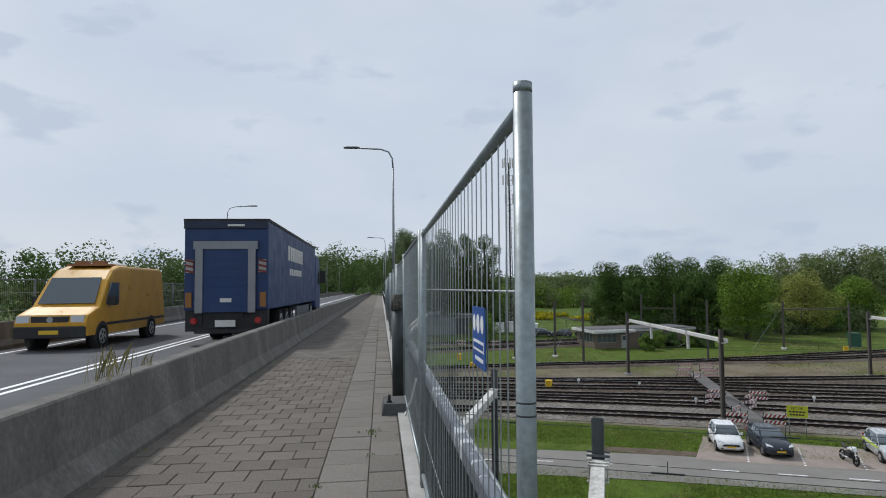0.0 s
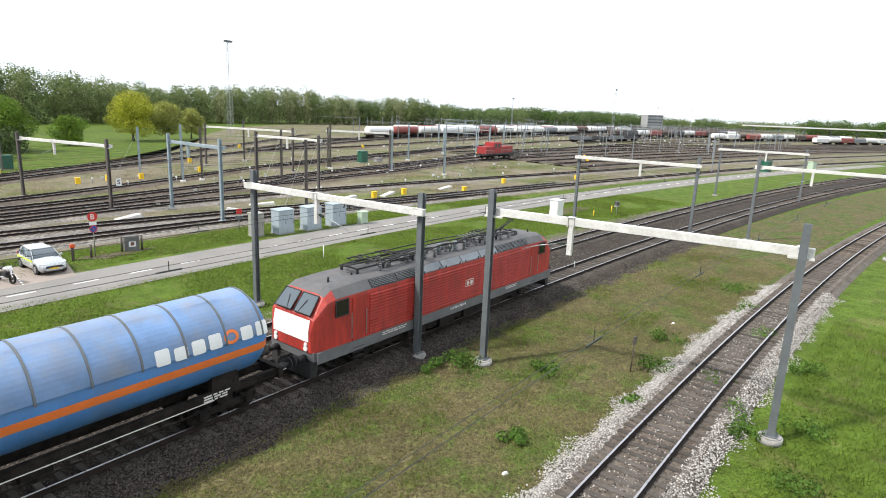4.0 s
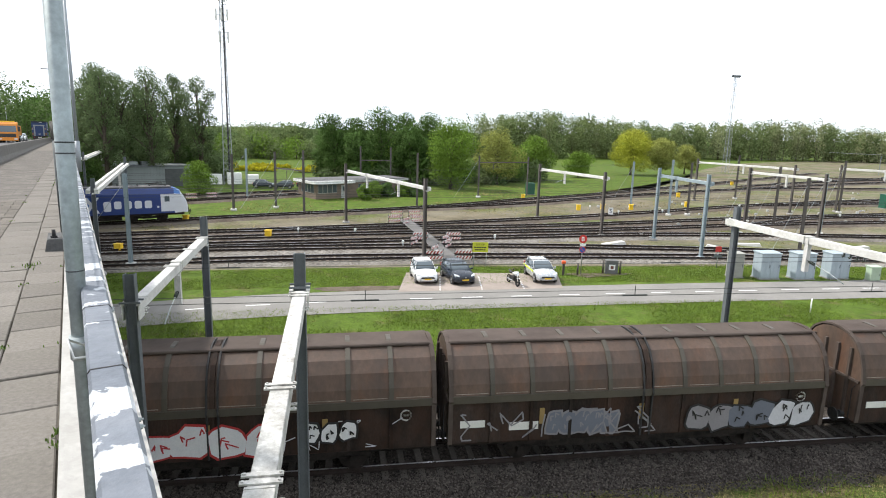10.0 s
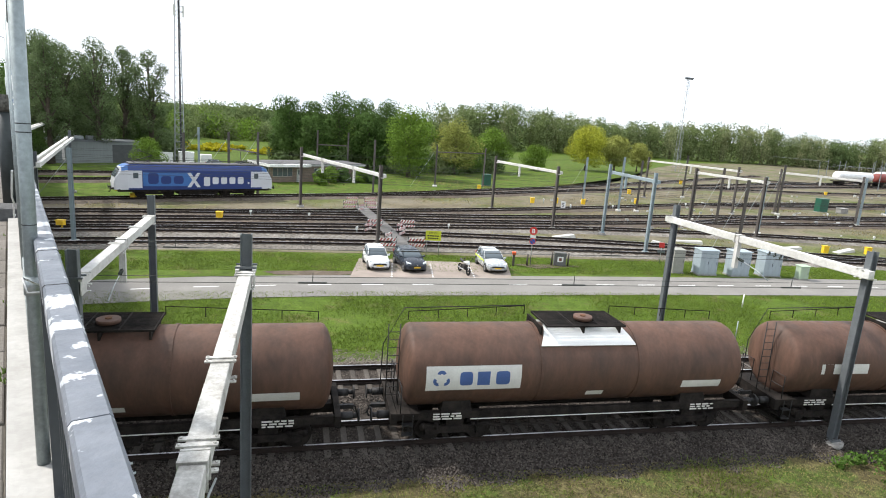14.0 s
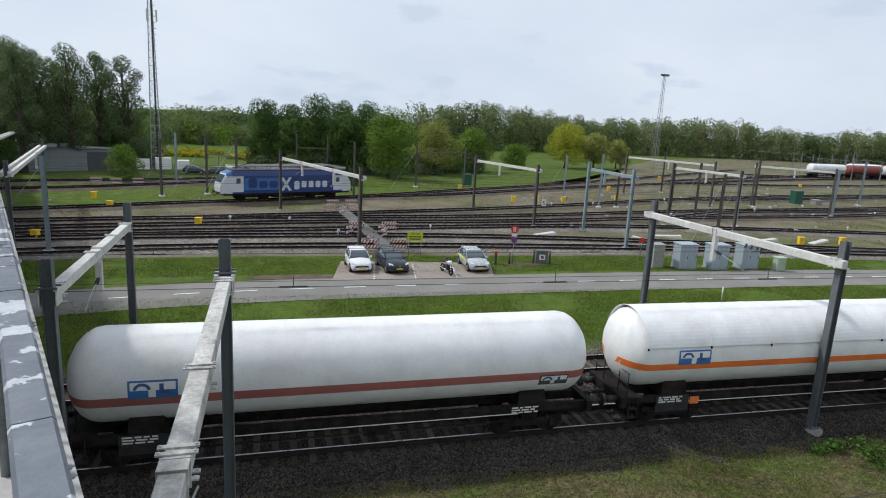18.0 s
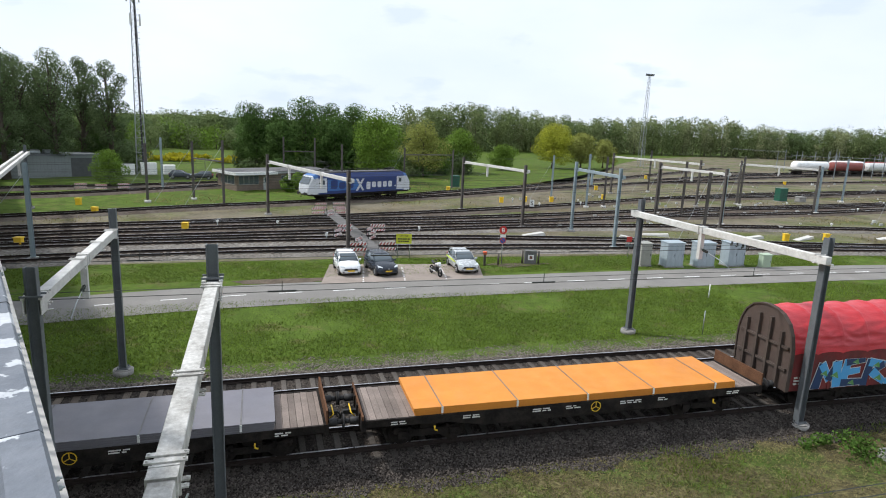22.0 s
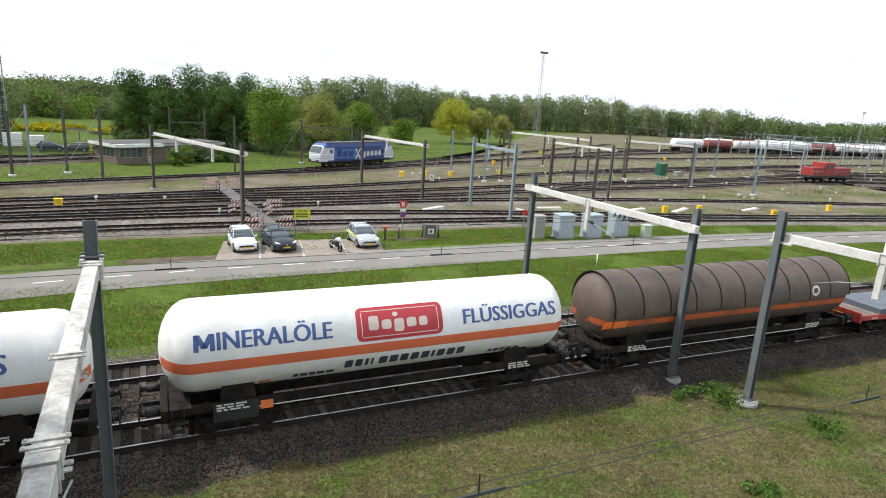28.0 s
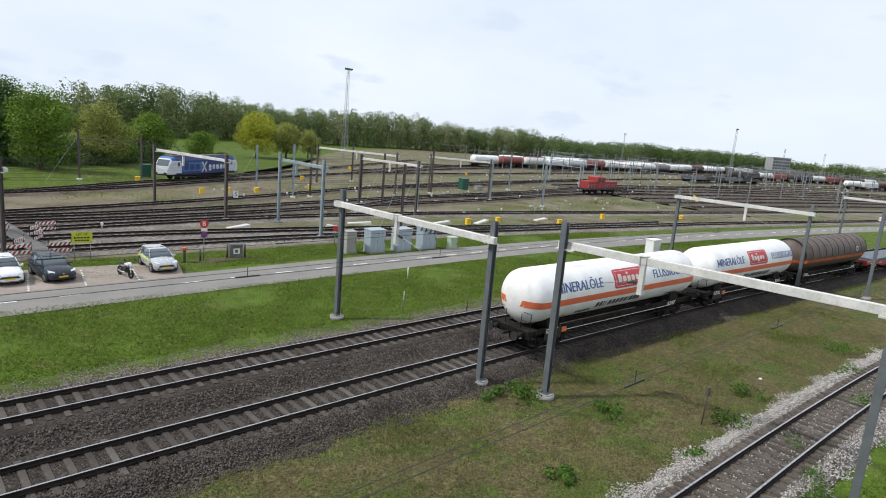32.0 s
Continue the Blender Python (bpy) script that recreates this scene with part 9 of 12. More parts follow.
TRUCKBLUE = mat("blue_trailer_paint", (0.010, 0.036, 0.120), 0.55, var=0.12, scale=0.6, fine=0.05, dirt=(0.03, 0.05, 0.12), dirt_amt=0.4)
TRUCKORANGE = mat("orange_truck_paint", (0.62, 0.22, 0.02), 0.4, var=0.06)
HEADLIGHT = glass_mat("headlamp_glass", "c8ced2", 0.1)
REDLAMP = mat("red_lamp", (0.32, 0.012, 0.010), 0.3, var=0.05)
PLATE = mat("number_plate_yellow", (0.70, 0.46, 0.03), 0.5, var=0.03)
RIM = mat("alloy_rim", (0.40, 0.41, 0.42), 0.35, 0.7, var=0.05)
FLUO = mat("fluorescent_yellow", (0.62, 0.78, 0.05), 0.4, var=0.04)
DARKTRIM = mat("black_plastic", (0.022, 0.022, 0.023), 0.6, var=0.1)


def road_wheel(t, x, y, r, w=0.2, s=1):
    """A tyre with its rim; s: the side that faces out."""
    bm = bmesh.new()
    cyl(bm, (x, y - w / 2, r), (x, y + w / 2, r), r, 20)
    bevelled(bm, 0.02)
    ty = part("wheel", bm, TYRE, t)
    bm = bmesh.new()
    cyl(bm, (x, y + s * (w / 2 - 0.01), r), (x, y + s * (w / 2 + 0.012), r), r * 0.66, 16)
    part("rim", bm, RIM, ty)
    for k in range(5):
        a = k * 1.2566
        bm = bmesh.new()
        cyl(bm, (x + math.cos(a) * r * 0.38, y + s * (w / 2 + 0.006), r + math.sin(a) * r * 0.38), (x + math.cos(a) * r * 0.38, y + s * (w / 2 + 0.016), r + math.sin(a) * r * 0.38), r * 0.15, 8)
        part("rim_opening", bm, BLACK, ty)


def ring_of(x, hw, z0, z1, crown=0.05):
    """A rounded cross section of a car body at a place along it."""
    return [(x, -hw * 0.86, z0), (x, -hw * 0.99, z0 + 0.12), (x, -hw, z0 + (z1 - z0) * 0.5), (x, -hw * 0.96, z1 - 0.08), (x, -hw * 0.80, z1), (x, 0, z1 + crown),
            (x, hw * 0.80, z1), (x, hw * 0.96, z1 - 0.08), (x, hw, z0 + (z1 - z0) * 0.5), (x, hw * 0.99, z0 + 0.12), (x, hw * 0.86, z0)]


def hatchback(m, paint_, label, L=3.95, W=1.72, H=1.47, grille=0, stripe=None):
    t = thing("hatchback_car", label, "car", m, group="parked cars")
    f, hw = L / 2, W / 2
    bm = bmesh.new()
    st = [(-f, 0.80, 0.34, 0.82), (-f + 0.06, 0.90, 0.28, 0.95), (-f + 0.5, 0.99, 0.22, 0.99), (-0.6, 1.0, 0.19, 0.95), (0.5, 1.0, 0.19, 0.94), (f - 1.15, 0.99, 0.20, 0.94), (f - 0.55, 0.96, 0.21, 0.86), (f - 0.16, 0.88, 0.22, 0.74), (f - 0.03, 0.74, 0.26, 0.62), (f, 0.62, 0.32, 0.54)]
    loft(bm, [ring_of(x, hw * w, a, b) for x, w, a, b in st])
    body = part("body", bm, paint_, t)
    roof0, roof1 = -f + 0.62, 0.12
    low0, low1 = -f + 0.12, f - 1.02

    def ring(z, x0, x1, w):
        c = 0.10
        return [(x0 + c, -w, z), (x1 - c, -w, z), (x1, -w * 0.72, z), (x1 + 0.04, 0, z), (x1, w * 0.72, z), (x1 - c, w, z), (x0 + c, w, z), (x0, w * 0.8, z), (x0 - 0.02, 0, z), (x0, -w * 0.8, z)]
    bm = bmesh.new()
    loft(bm, [ring(0.88, low0, low1, hw * 0.93), ring(1.12, low0 + 0.18, low1 - 0.42, hw * 0.87), ring(H - 0.07, roof0 - 0.1, roof1 + 0.02, hw * 0.74)])
    part("windows", bm, GLASS, t, "tinted windows, sky reflection put into the colour").name = "glasshouse"
    bm = bmesh.new()
    loft(bm, [ring(H - 0.09, roof0 - 0.13, roof1 + 0.03, hw * 0.755), ring(H - 0.03, roof0 - 0.1, roof1 - 0.05, hw * 0.70), ring(H, roof0 + 0.15, roof1 - 0.35, hw * 0.5)])
    part("roof", bm, paint_, t)
    for s in (-1, 1):
        for x0, x1, w in ((low1 - 0.06, roof1 + 0.02, 0.07), (-0.25, -0.32, 0.08), (low0 + 0.42, roof0 + 0.05, 0.22)):
            bm = bmesh.new()
            loft(bm, [[(x0 - w / 2, s * hw * 0.945, 0.88), (x0 + w / 2, s * hw * 0.945, 0.88), (x0 + w / 2, s * hw * 0.91, 0.88), (x0 - w / 2, s * hw * 0.91, 0.88)],
                      [(x1 - w / 2, s * hw * 0.765, H - 0.07), (x1 + w / 2, s * hw * 0.765, H - 0.07), (x1 + w / 2, s * hw * 0.72, H - 0.07), (x1 - w / 2, s * hw * 0.72, H - 0.07)]], smooth=False)
            part("pillar", bm, paint_, t)
        bm = bmesh.new()
        loft(bm, [[(low1 - 0.42, s * hw * 0.95, 0.95), (low1 - 0.30, s * hw * 0.95, 0.95), (low1 - 0.30, s * hw * 0.95, 1.02), (low1 - 0.42, s * hw * 0.95, 1.02)],
                  [(low1 - 0.44, s * hw * 1.16, 0.93), (low1 - 0.28, s * hw * 1.16, 0.93), (low1 - 0.30, s * hw * 1.16, 1.07), (low1 - 0.42, s * hw * 1.16, 1.07)]], smooth=False)
        part("wing_mirror", bm, paint_, t)
        bm = bmesh.new()
        loft(bm, [[(f - 0.20, s * hw * 0.52, 0.60), (f - 0.16, s * hw * 0.52, 0.70), (f - 0.30, s * hw * 0.54, 0.745)],
                  [(f - 0.34, s * hw * 0.88, 0.62), (f - 0.32, s * hw * 0.89, 0.74), (f - 0.52, s * hw * 0.90, 0.83)]], smooth=False)
        for v in bm.verts:
            v.co.x += 0.11
            v.co.z += 0.012
        part("headlamp", bm, HEADLIGHT, t)
        bm = bmesh.new()
        cbox(bm, (-f + 0.06, s * hw * 0.78, 0.86), (0.12, 0.2, 0.26))
        part("tail_lamp", bm, REDLAMP, t)
        for x in (-f + 0.68, f - 0.78):
            bm = bmesh.new()
            cyl(bm, (x, s * (hw - 0.16), 0.33), (x, s * (hw + 0.004), 0.33), 0.355, 20)
            part("wheel_arch", bm, DARKTRIM, t)
            road_wheel(t, x, s * (hw - 0.10), 0.305, 0.21, s)
        bm = bmesh.new()
        box(bm, -0.42, -0.405, *sorted((s * (hw + 0.001), s * (hw + 0.004))), 0.42, 0.86)
        part("door_seam", bm, DARKTRIM, t)
    bm = bmesh.new()
    prism(bm, [(-0.50 - 0.06 * grille, 0.47), (0.50 + 0.06 * grille, 0.47), (0.44, 0.60), (-0.44, 0.60)], f - 0.10, f + 0.012)
    part("grille", bm, DARKTRIM, t)
    bm = bmesh.new()
    box(bm, f - 0.12, f - 0.004, -0.62, 0.62, 0.28, 0.36)
    part("lower_intake", bm, DARKTRIM, t)
    bm = bmesh.new()
    box(bm, f + 0.004, f + 0.018, -0.26, 0.26, 0.385, 0.49)
    part("number_plate", bm, PLATE, t, "yellow number plate")
    bm = bmesh.new()
    cyl(bm, (f + 0.004, 0, 0.62), (f + 0.016, 0, 0.62), 0.055, 12)
    part("badge", bm, RIM, t)
    if stripe:
        bm = bmesh.new()
        box(bm, -f + 0.3, f - 1.1, -hw - 0.006, -hw * 0.999, 0.72, 0.84)
        part("side_stripe", bm, stripe, t, "fluorescent yellow stripe")
        bm = bmesh.new()
        box(bm, -f + 0.3, f - 1.1, hw * 0.999, hw + 0.006, 0.72, 0.84)
        part("side_stripe", bm, stripe, t, "fluorescent yellow stripe")
    return t


def stand(x, y, yaw, z=GZ + 0.05):
    return Matrix.Translation((x, y, z)) @ Matrix.Rotation(radians(yaw), 4, "Z")


hatchback(stand(-4.71, 45.53, -74), CARWHITE, "small white hatchback parked on the paved bay", 3.7, 1.68, 1.5, 1)
hatchback(stand(-2.14, 45.87, -69), CARBLUE, "dark blue hatchback parked on the paved bay", 4.0, 1.74, 1.45)
hatchback(stand(4.35, 47.48, -78), CARSILVER, "silver hatchback with fluorescent yellow stripes on the paved bay", 4.05, 1.74, 1.48, 1, FLUO)
for (x, y, yaw, p, lab) in ((-41.2, 110.8, 10, CARBLUE, "dark hatchback parked beside the hut"), (-37.6, 110.8, 190, CARGREY, "grey hatchback parked beside the hut"), (-33.5, 112.5, 12, CARGREY, "grey hatchback parked behind the hut")):
    hatchback(stand(x, y, yaw), p, lab)


def motorcycle(m):
    t = thing("motorcycle", "white and black motorcycle leaning on its stand", "motorcycle", m)
    for x in (-0.68, 0.70):
        bm = bmesh.new()
        n = 22
        loft(bm, [[(x + math.cos(2 * math.pi * i / n) * (0.25 + 0.05 * math.cos(a)), 0.06 * math.sin(a), 0.30 + math.sin(2 * math.pi * i / n) * (0.25 + 0.05 * math.cos(a))) for a in (0, 1.05, 2.09, 3.14, 4.19, 5.24)] for i in range(n + 1)], caps=False)
        w = part("wheel", bm, TYRE, t)
        bm = bmesh.new()
        cyl(bm, (x, -0.03, 0.30), (x, 0.03, 0.30), 0.07, 10)
        for k in range(5):
            cyl(bm, (x, 0, 0.30), (x + math.cos(k * 1.256) * 0.21, 0, 0.30 + math.sin(k * 1.256) * 0.21), 0.014, 5)
        part("rim", bm, BLACK, w)
    bm = bmesh.new()
    loft(bm, [[(x, y * w, z + q * h) for y, q in ((-1, 0), (-0.8, 0.8), (0, 1), (0.8, 0.8), (1, 0), (0.6, -0.6), (-0.6, -0.6))] for x, w, z, h in ((-0.12, 0.09, 0.76, 0.07), (0.08, 0.15, 0.82, 0.13), (0.30, 0.14, 0.83, 0.13), (0.42, 0.07, 0.80, 0.06))])
    part("fuel_tank", bm, CARWHITE, t)
    bm = bmesh.new()
    loft(bm, [[(x, y * w, z + q * 0.06) for y, q in ((-1, 0), (-0.7, 1), (0.7, 1), (1, 0), (0.6, -1), (-0.6, -1))] for x, w, z in ((-0.78, 0.07, 0.90), (-0.5, 0.12, 0.80), (-0.08, 0.09, 0.78))])
    part("seat", bm, DARKTRIM, t)
    bm = bmesh.new()
    box(bm, -0.22, 0.28, -0.15, 0.15, 0.30, 0.66)
    bevelled(bm, 0.04)
    part("engine", bm, BLACK, t)
    bm = bmesh.new()
    tube(bm, [(-0.68, -0.14, 0.34), (-0.1, -0.17, 0.30), (0.25, -0.1, 0.35)], 0.045, 8)
    part("exhaust", bm, RIM, t)
    for s in (-1, 1):
        bm = bmesh.new()
        cyl(bm, (0.70, s * 0.09, 0.30), (0.46, s * 0.09, 0.92), 0.028, 8)
        part("fork_leg", bm, BLACK, t)
        bm = bmesh.new()
        cyl(bm, (0.40, s * 0.26, 1.00), (0.44, s * 0.30, 1.18), 0.01, 5)
        cyl(bm, (0.44, s * 0.27, 1.18), (0.45, s * 0.36, 1.19), 0.05, 8)
        part("mirror", bm, BLACK, t)
    bm = bmesh.new()
    tube(bm, [(0.36, -0.38, 1.0), (0.44, -0.15, 0.97), (0.44, 0.15, 0.97), (0.36, 0.38, 1.0)], 0.018, 6)
    part("handlebar", bm, BLACK, t)
    bm = bmesh.new()
    loft(bm, [[(0.46, -0.14, 0.72), (0.46, 0.14, 0.72), (0.42, 0.12, 1.02), (0.42, -0.12, 1.02)], [(0.62, -0.08, 0.78), (0.62, 0.08, 0.78), (0.54, 0.07, 0.95), (0.54, -0.07, 0.95)]])
    part("headlamp_fairing", bm, CARWHITE, t)
    bm = bmesh.new()
    loft(bm, [[(0.5 + 0.36 * math.sin(a), -0.07, 0.30 + 0.33 * math.cos(a)), (0.5 + 0.36 * math.sin(a), 0.07, 0.30 + 0.33 * math.cos(a)), (0.5 + 0.34 * math.sin(a), 0.07, 0.30 + 0.31 * math.cos(a)), (0.5 + 0.34 * math.sin(a), -0.07, 0.30 + 0.31 * math.cos(a))] for a in (0.25, 0.5, 0.8, 1.1)], smooth=False)
    part("mudguard", bm, CARWHITE, t)
    bm = bmesh.new()
    cyl(bm, (0, 0.1, 0.32), (0.05, 0.3, 0.02), 0.014, 6)
    part("side_stand", bm, BLACK, t)


motorcycle(stand(2.1, 45.1, -66) @ Matrix.Rotation(radians(-5), 4, "X") @ Matrix.Scale(1.06, 4))


def panel_van(label):
    """A long high-roofed van; its front looks along +x, its origin under the front bumper."""
    t = thing("delivery_van", label, "van")
    out = [(0.0, 0.42), (0.02, 0.80), (-0.12, 1.02), (-0.85, 1.24), (-1.55, 2.05), (-1.95, 2.36), (-2.5, 2.50), (-6.1, 2.50), (-6.3, 2.36), (-6.35, 0.45), (-5.0, 0.40), (-1.0, 0.40)]
    bm = bmesh.new()
    loops = []
    for y, k in ((-0.97, 0.90), (-0.95, 0.97), (-0.86, 1.0), (0.86, 1.0), (0.95, 0.97), (0.97, 0.90)):
        loops.append([(-3.1 + (x + 3.1) * (0.985 + 0.015 * (k - 0.9) * 10), y * (1 - 0.10 * max(0, z - 1.2)), 0.42 + (z - 0.42) * (0.96 + 0.04 * (k - 0.9) * 10)) for x, z in out])
    loft(bm, loops, smooth=False)
    part("body", bm, VANYELLOW, t)
    bm = bmesh.new()
    loft(bm, [[(-0.92, -0.80, 1.30), (-0.92, 0.80, 1.30), (-0.90, 0.80, 1.31), (-0.90, -0.80, 1.31)], [(-1.54, -0.72, 2.07), (-1.54, 0.72, 2.07), (-1.50, 0.72, 2.09), (-1.50, -0.72, 2.09)]], smooth=False)
    for v in bm.verts:
        v.co.x += 0.03
        v.co.z += 0.02
    part("windscreen", bm, GLASS, t)
    for s in (-1, 1):
        bm = bmesh.new()
        prism_y(bm, [(-1.25, 1.28), (-2.15, 1.28), (-2.15, 1.95), (-1.62, 1.95)], *sorted((s * 0.93, s * 0.972)))
        part("side_window", bm, GLASS, t)
        bm = bmesh.new()
        box(bm, -1.5, -1.32, *sorted((s * 0.98, s * 1.2)), 1.25, 1.55)
        part("wing_mirror", bm, DARKTRIM, t)
        bm = bmesh.new()
        box(bm, -0.10, 0.012, *sorted((s * 0.56, s * 0.90)), 0.76, 1.0)
        part("headlamp", bm, HEADLIGHT, t)
        for x in (-1.0, -4.9):
            bm = bmesh.new()
            cyl(bm, (x, s * 0.7, 0.36), (x, s * 0.978, 0.36), 0.43, 20)
            part("wheel_arch", bm, DARKTRIM, t)
            road_wheel(t, x, s * 0.88, 0.35, 0.22, s)
        bm = bmesh.new()
        box(bm, -6.2, -1.3, *sorted((s * 0.968, s * 0.984)), 0.66, 0.74)
        part("side_strip", bm, DARKTRIM, t)
    bm = bmesh.new()
    box(bm, -0.3, 0.06, -0.96, 0.96, 0.36, 0.70)
    bevelled(bm, 0.03)
    part("front_bumper", bm, DARKTRIM, t)
    bm = bmesh.new()
    box(bm, -0.05, 0.014, -0.50, 0.50, 0.78, 0.98)
    part("grille", bm, DARKTRIM, t)
    bm = bmesh.new()
    cyl(bm, (0.012, 0, 0.89), (0.024, 0, 0.89), 0.085, 14)
    part("badge", bm, RIM, t)
    bm = bmesh.new()
    box(bm, 0.06, 0.072, -0.26, 0.26, 0.48, 0.59)
    part("number_plate", bm, PLATE, t, "yellow number plate")
    bm = bmesh.new()
    box(bm, -2.7, -2.1, -0.62, 0.62, 2.49, 2.55)
    for y in (-0.42, 0.1):
        box(bm, -2.55, -2.2, y, y + 0.34, 2.55, 2.66)
    part("roof_beacon", bm, mat("amber_beacon", (0.30, 0.12, 0.04), 0.4, var=0.2), t, "amber light bar")
    bm = bmesh.new()
    box(bm, -4.4, -3.2, -0.5, 0.3, 2.49, 2.64)
    bevelled(bm, 0.04)
    part("roof_unit", bm, WHITE, t, "white roof cooling unit")
    return t


def semi_trailer(label):
    """A curtain-sided trailer and its tractor; the tail is at x 0 and the front looks along +x."""
    t = thing("semi_trailer_truck", label, "truck")
    bm = bmesh.new()
    box(bm, 0.10, 13.4, -1.25, 1.25, 1.05, 3.80)
    bevelled(bm, 0.03)
    part("trailer_body", bm, TRUCKBLUE, t, "blue curtain-sided box")
    bm = bmesh.new()
    box(bm, 0.08, 13.42, -1.28, 1.28, 3.78, 3.86)
    part("roof_edge", bm, BLACK, t)
    bm = bmesh.new()
    box(bm, 0.05, 0.10, -1.26, 1.26, 3.56, 3.78)
    part("rear_header", bm, mat("navy_header", (0.008, 0.016, 0.045), 0.5, var=0.1), t, "dark navy header above the rear doors")
    bm = bmesh.new()
    box(bm, -0.01, 0.05, -0.55, -0.05, 3.62, 3.68)
    part("header_bar", bm, PALELABEL, t, "small pale bar of lettering")
    bm = bmesh.new()
    box(bm, 0.16, 0.5, -1.22, 1.22, 0.42, 1.04)
    part("rear_underside", bm, BLACK, t, "black underside behind the lamps")
    bm = bmesh.new()
    box(bm, 0.0, 0.10, -0.86, 0.86, 1.0, 2.95)
    part("tail_lift", bm, TRUCKBLUE, t, "blue tail-lift platform")
    for k in range(6):
        bm = bmesh.new()
        box(bm, -0.012, 0.0, -0.84, 0.84, 1.22 + 0.28 * k, 1.245 + 0.28 * k)
        part("lift_rib", bm, TRUCKBLUE, t)
    for s in (-1, 1):
        bm = bmesh.new()
        box(bm, -0.05, 0.0, s * 0.78 - 0.11, s * 0.78 + 0.11, 0.98, 3.0)
        part("lift_arm", bm, mat("grey_lift_steel", (0.24, 0.25, 0.26), 0.5, 0.4, var=0.1), t, "grey lift column")
        # White and red are dimmed here: the rear's shade is in their colours.
        bm = bmesh.new()
        box(bm, 0.04, 0.09, s * 1.08 - 0.11, s * 1.08 + 0.11, 2.20, 2.60)
        part("warning_board", bm, mat("shaded_board", (0.30, 0.29, 0.28), 0.6, var=0.2), t, "white board with red stripes")
        for k in range(3):
            bm = bmesh.new()
            loft(bm, [[(0.034, s * 1.08 - 0.13, 2.18 + 0.16 * k), (0.034, s * 1.08 - 0.13, 2.25 + 0.16 * k)], [(0.034, s * 1.08 + 0.13, 2.24 + 0.16 * k), (0.034, s * 1.08 + 0.13, 2.31 + 0.16 * k)]], caps=False, smooth=False, closed=False)
            part("red_stripe", bm, mat("shaded_red", (0.16, 0.03, 0.025), 0.6, var=0.2), t)
        bm = bmesh.new()
        box(bm, 0.04, 0.09, s * 1.10 - 0.09, s * 1.10 + 0.09, 1.15, 1.6)
        part("reflector_board", bm, mat("orange_reflector", (0.26, 0.11, 0.02), 0.4, var=0.05), t, "orange reflective panel")
        bm = bmesh.new()
        cyl(bm, (0.06, s * 0.95, 0.74), (0.14, s * 0.95, 0.74), 0.10, 14)
        part("tail_lamp", bm, REDLAMP, t)
        bm = bmesh.new()
        box(bm, 0.10, 0.16, s * 0.95 - 0.24, s * 0.95 + 0.24, 0.60, 0.88)
        part("lamp_housing", bm, BLACK, t)
        for x in (3.0, 4.3, 5.6, 12.2, 15.2):
            road_wheel(t, x, s * 1.0, 0.50, 0.36, s)
        bm = bmesh.new()
        box(bm, 6.6, 10.8, s * 1.2 - 0.03, s * 1.2 + 0.03, 0.45, 0.95)
        part("side_guard", bm, GREYSTEEL, t)
    bm = bmesh.new()
    box(bm, -0.04, 0.06, -0.95, 0.95, 2.92, 3.16)
    part("lift_beam", bm, mat("grey_lift_steel", (0.24, 0.25, 0.26), 0.5, 0.4, var=0.1), t)
    bm = bmesh.new()
    box(bm, 0.0, 0.12, -0.9, 0.9, 0.36, 0.48)
    part("rear_bumper", bm, BLACK, t)
    bm = bmesh.new()
    box(bm, 0.1, 12.8, -0.5, 0.5, 0.78, 1.05)
    part("chassis", bm, BLACK, t)
    bm = bmesh.new()
    box(bm, -0.01, 0.02, -0.30, 0.30, 0.56, 0.76)
    part("number_plate", bm, PALELABEL, t, "pale plate")
    bm = bmesh.new()
    box(bm, -0.012, 0.0, -0.18, 0.16, 1.30, 1.42)
    part("fleet_number", bm, PALELABEL, t, "white bar of lettering")
    for x0, x1, z0, z1 in ((4.1, 8.4, 2.75, 3.3), (4.5, 8.0, 2.2, 2.45)):
        bm = bmesh.new()
        n = 7
        for k in range(n):
            w = (x1 - x0) / n
            box(bm, x0 + w * k, x0 + w * (k + 0.72), -1.262, -1.254, z0, z1)
        part("lettering", bm, PALELABEL, t, "pale bars of lettering on the curtain", kind="stuff")
    bm = bmesh.new()
    prism_y(bm, [(13.9, 0.7), (16.3, 0.5), (16.35, 1.4), (16.2, 2.6), (15.9, 3.4), (14.2, 3.5), (13.9, 3.4)], -1.22, 1.22)
    bevelled(bm, 0.06)
    cab = part("cab", bm, TRUCKBLUE, t)
    for s in (-1, 1):
        bm = bmesh.new()
        box(bm, 15.1, 15.9, *sorted((s * 1.20, s * 1.228)), 1.9, 2.6)
        part("side_window", bm, GLASS, cab)
        bm = bmesh.new()
        box(bm, 16.0, 16.15, *sorted((s * 1.25, s * 1.55)), 2.0, 2.7)
        part("wing_mirror", bm, DARKTRIM, cab)
    return t


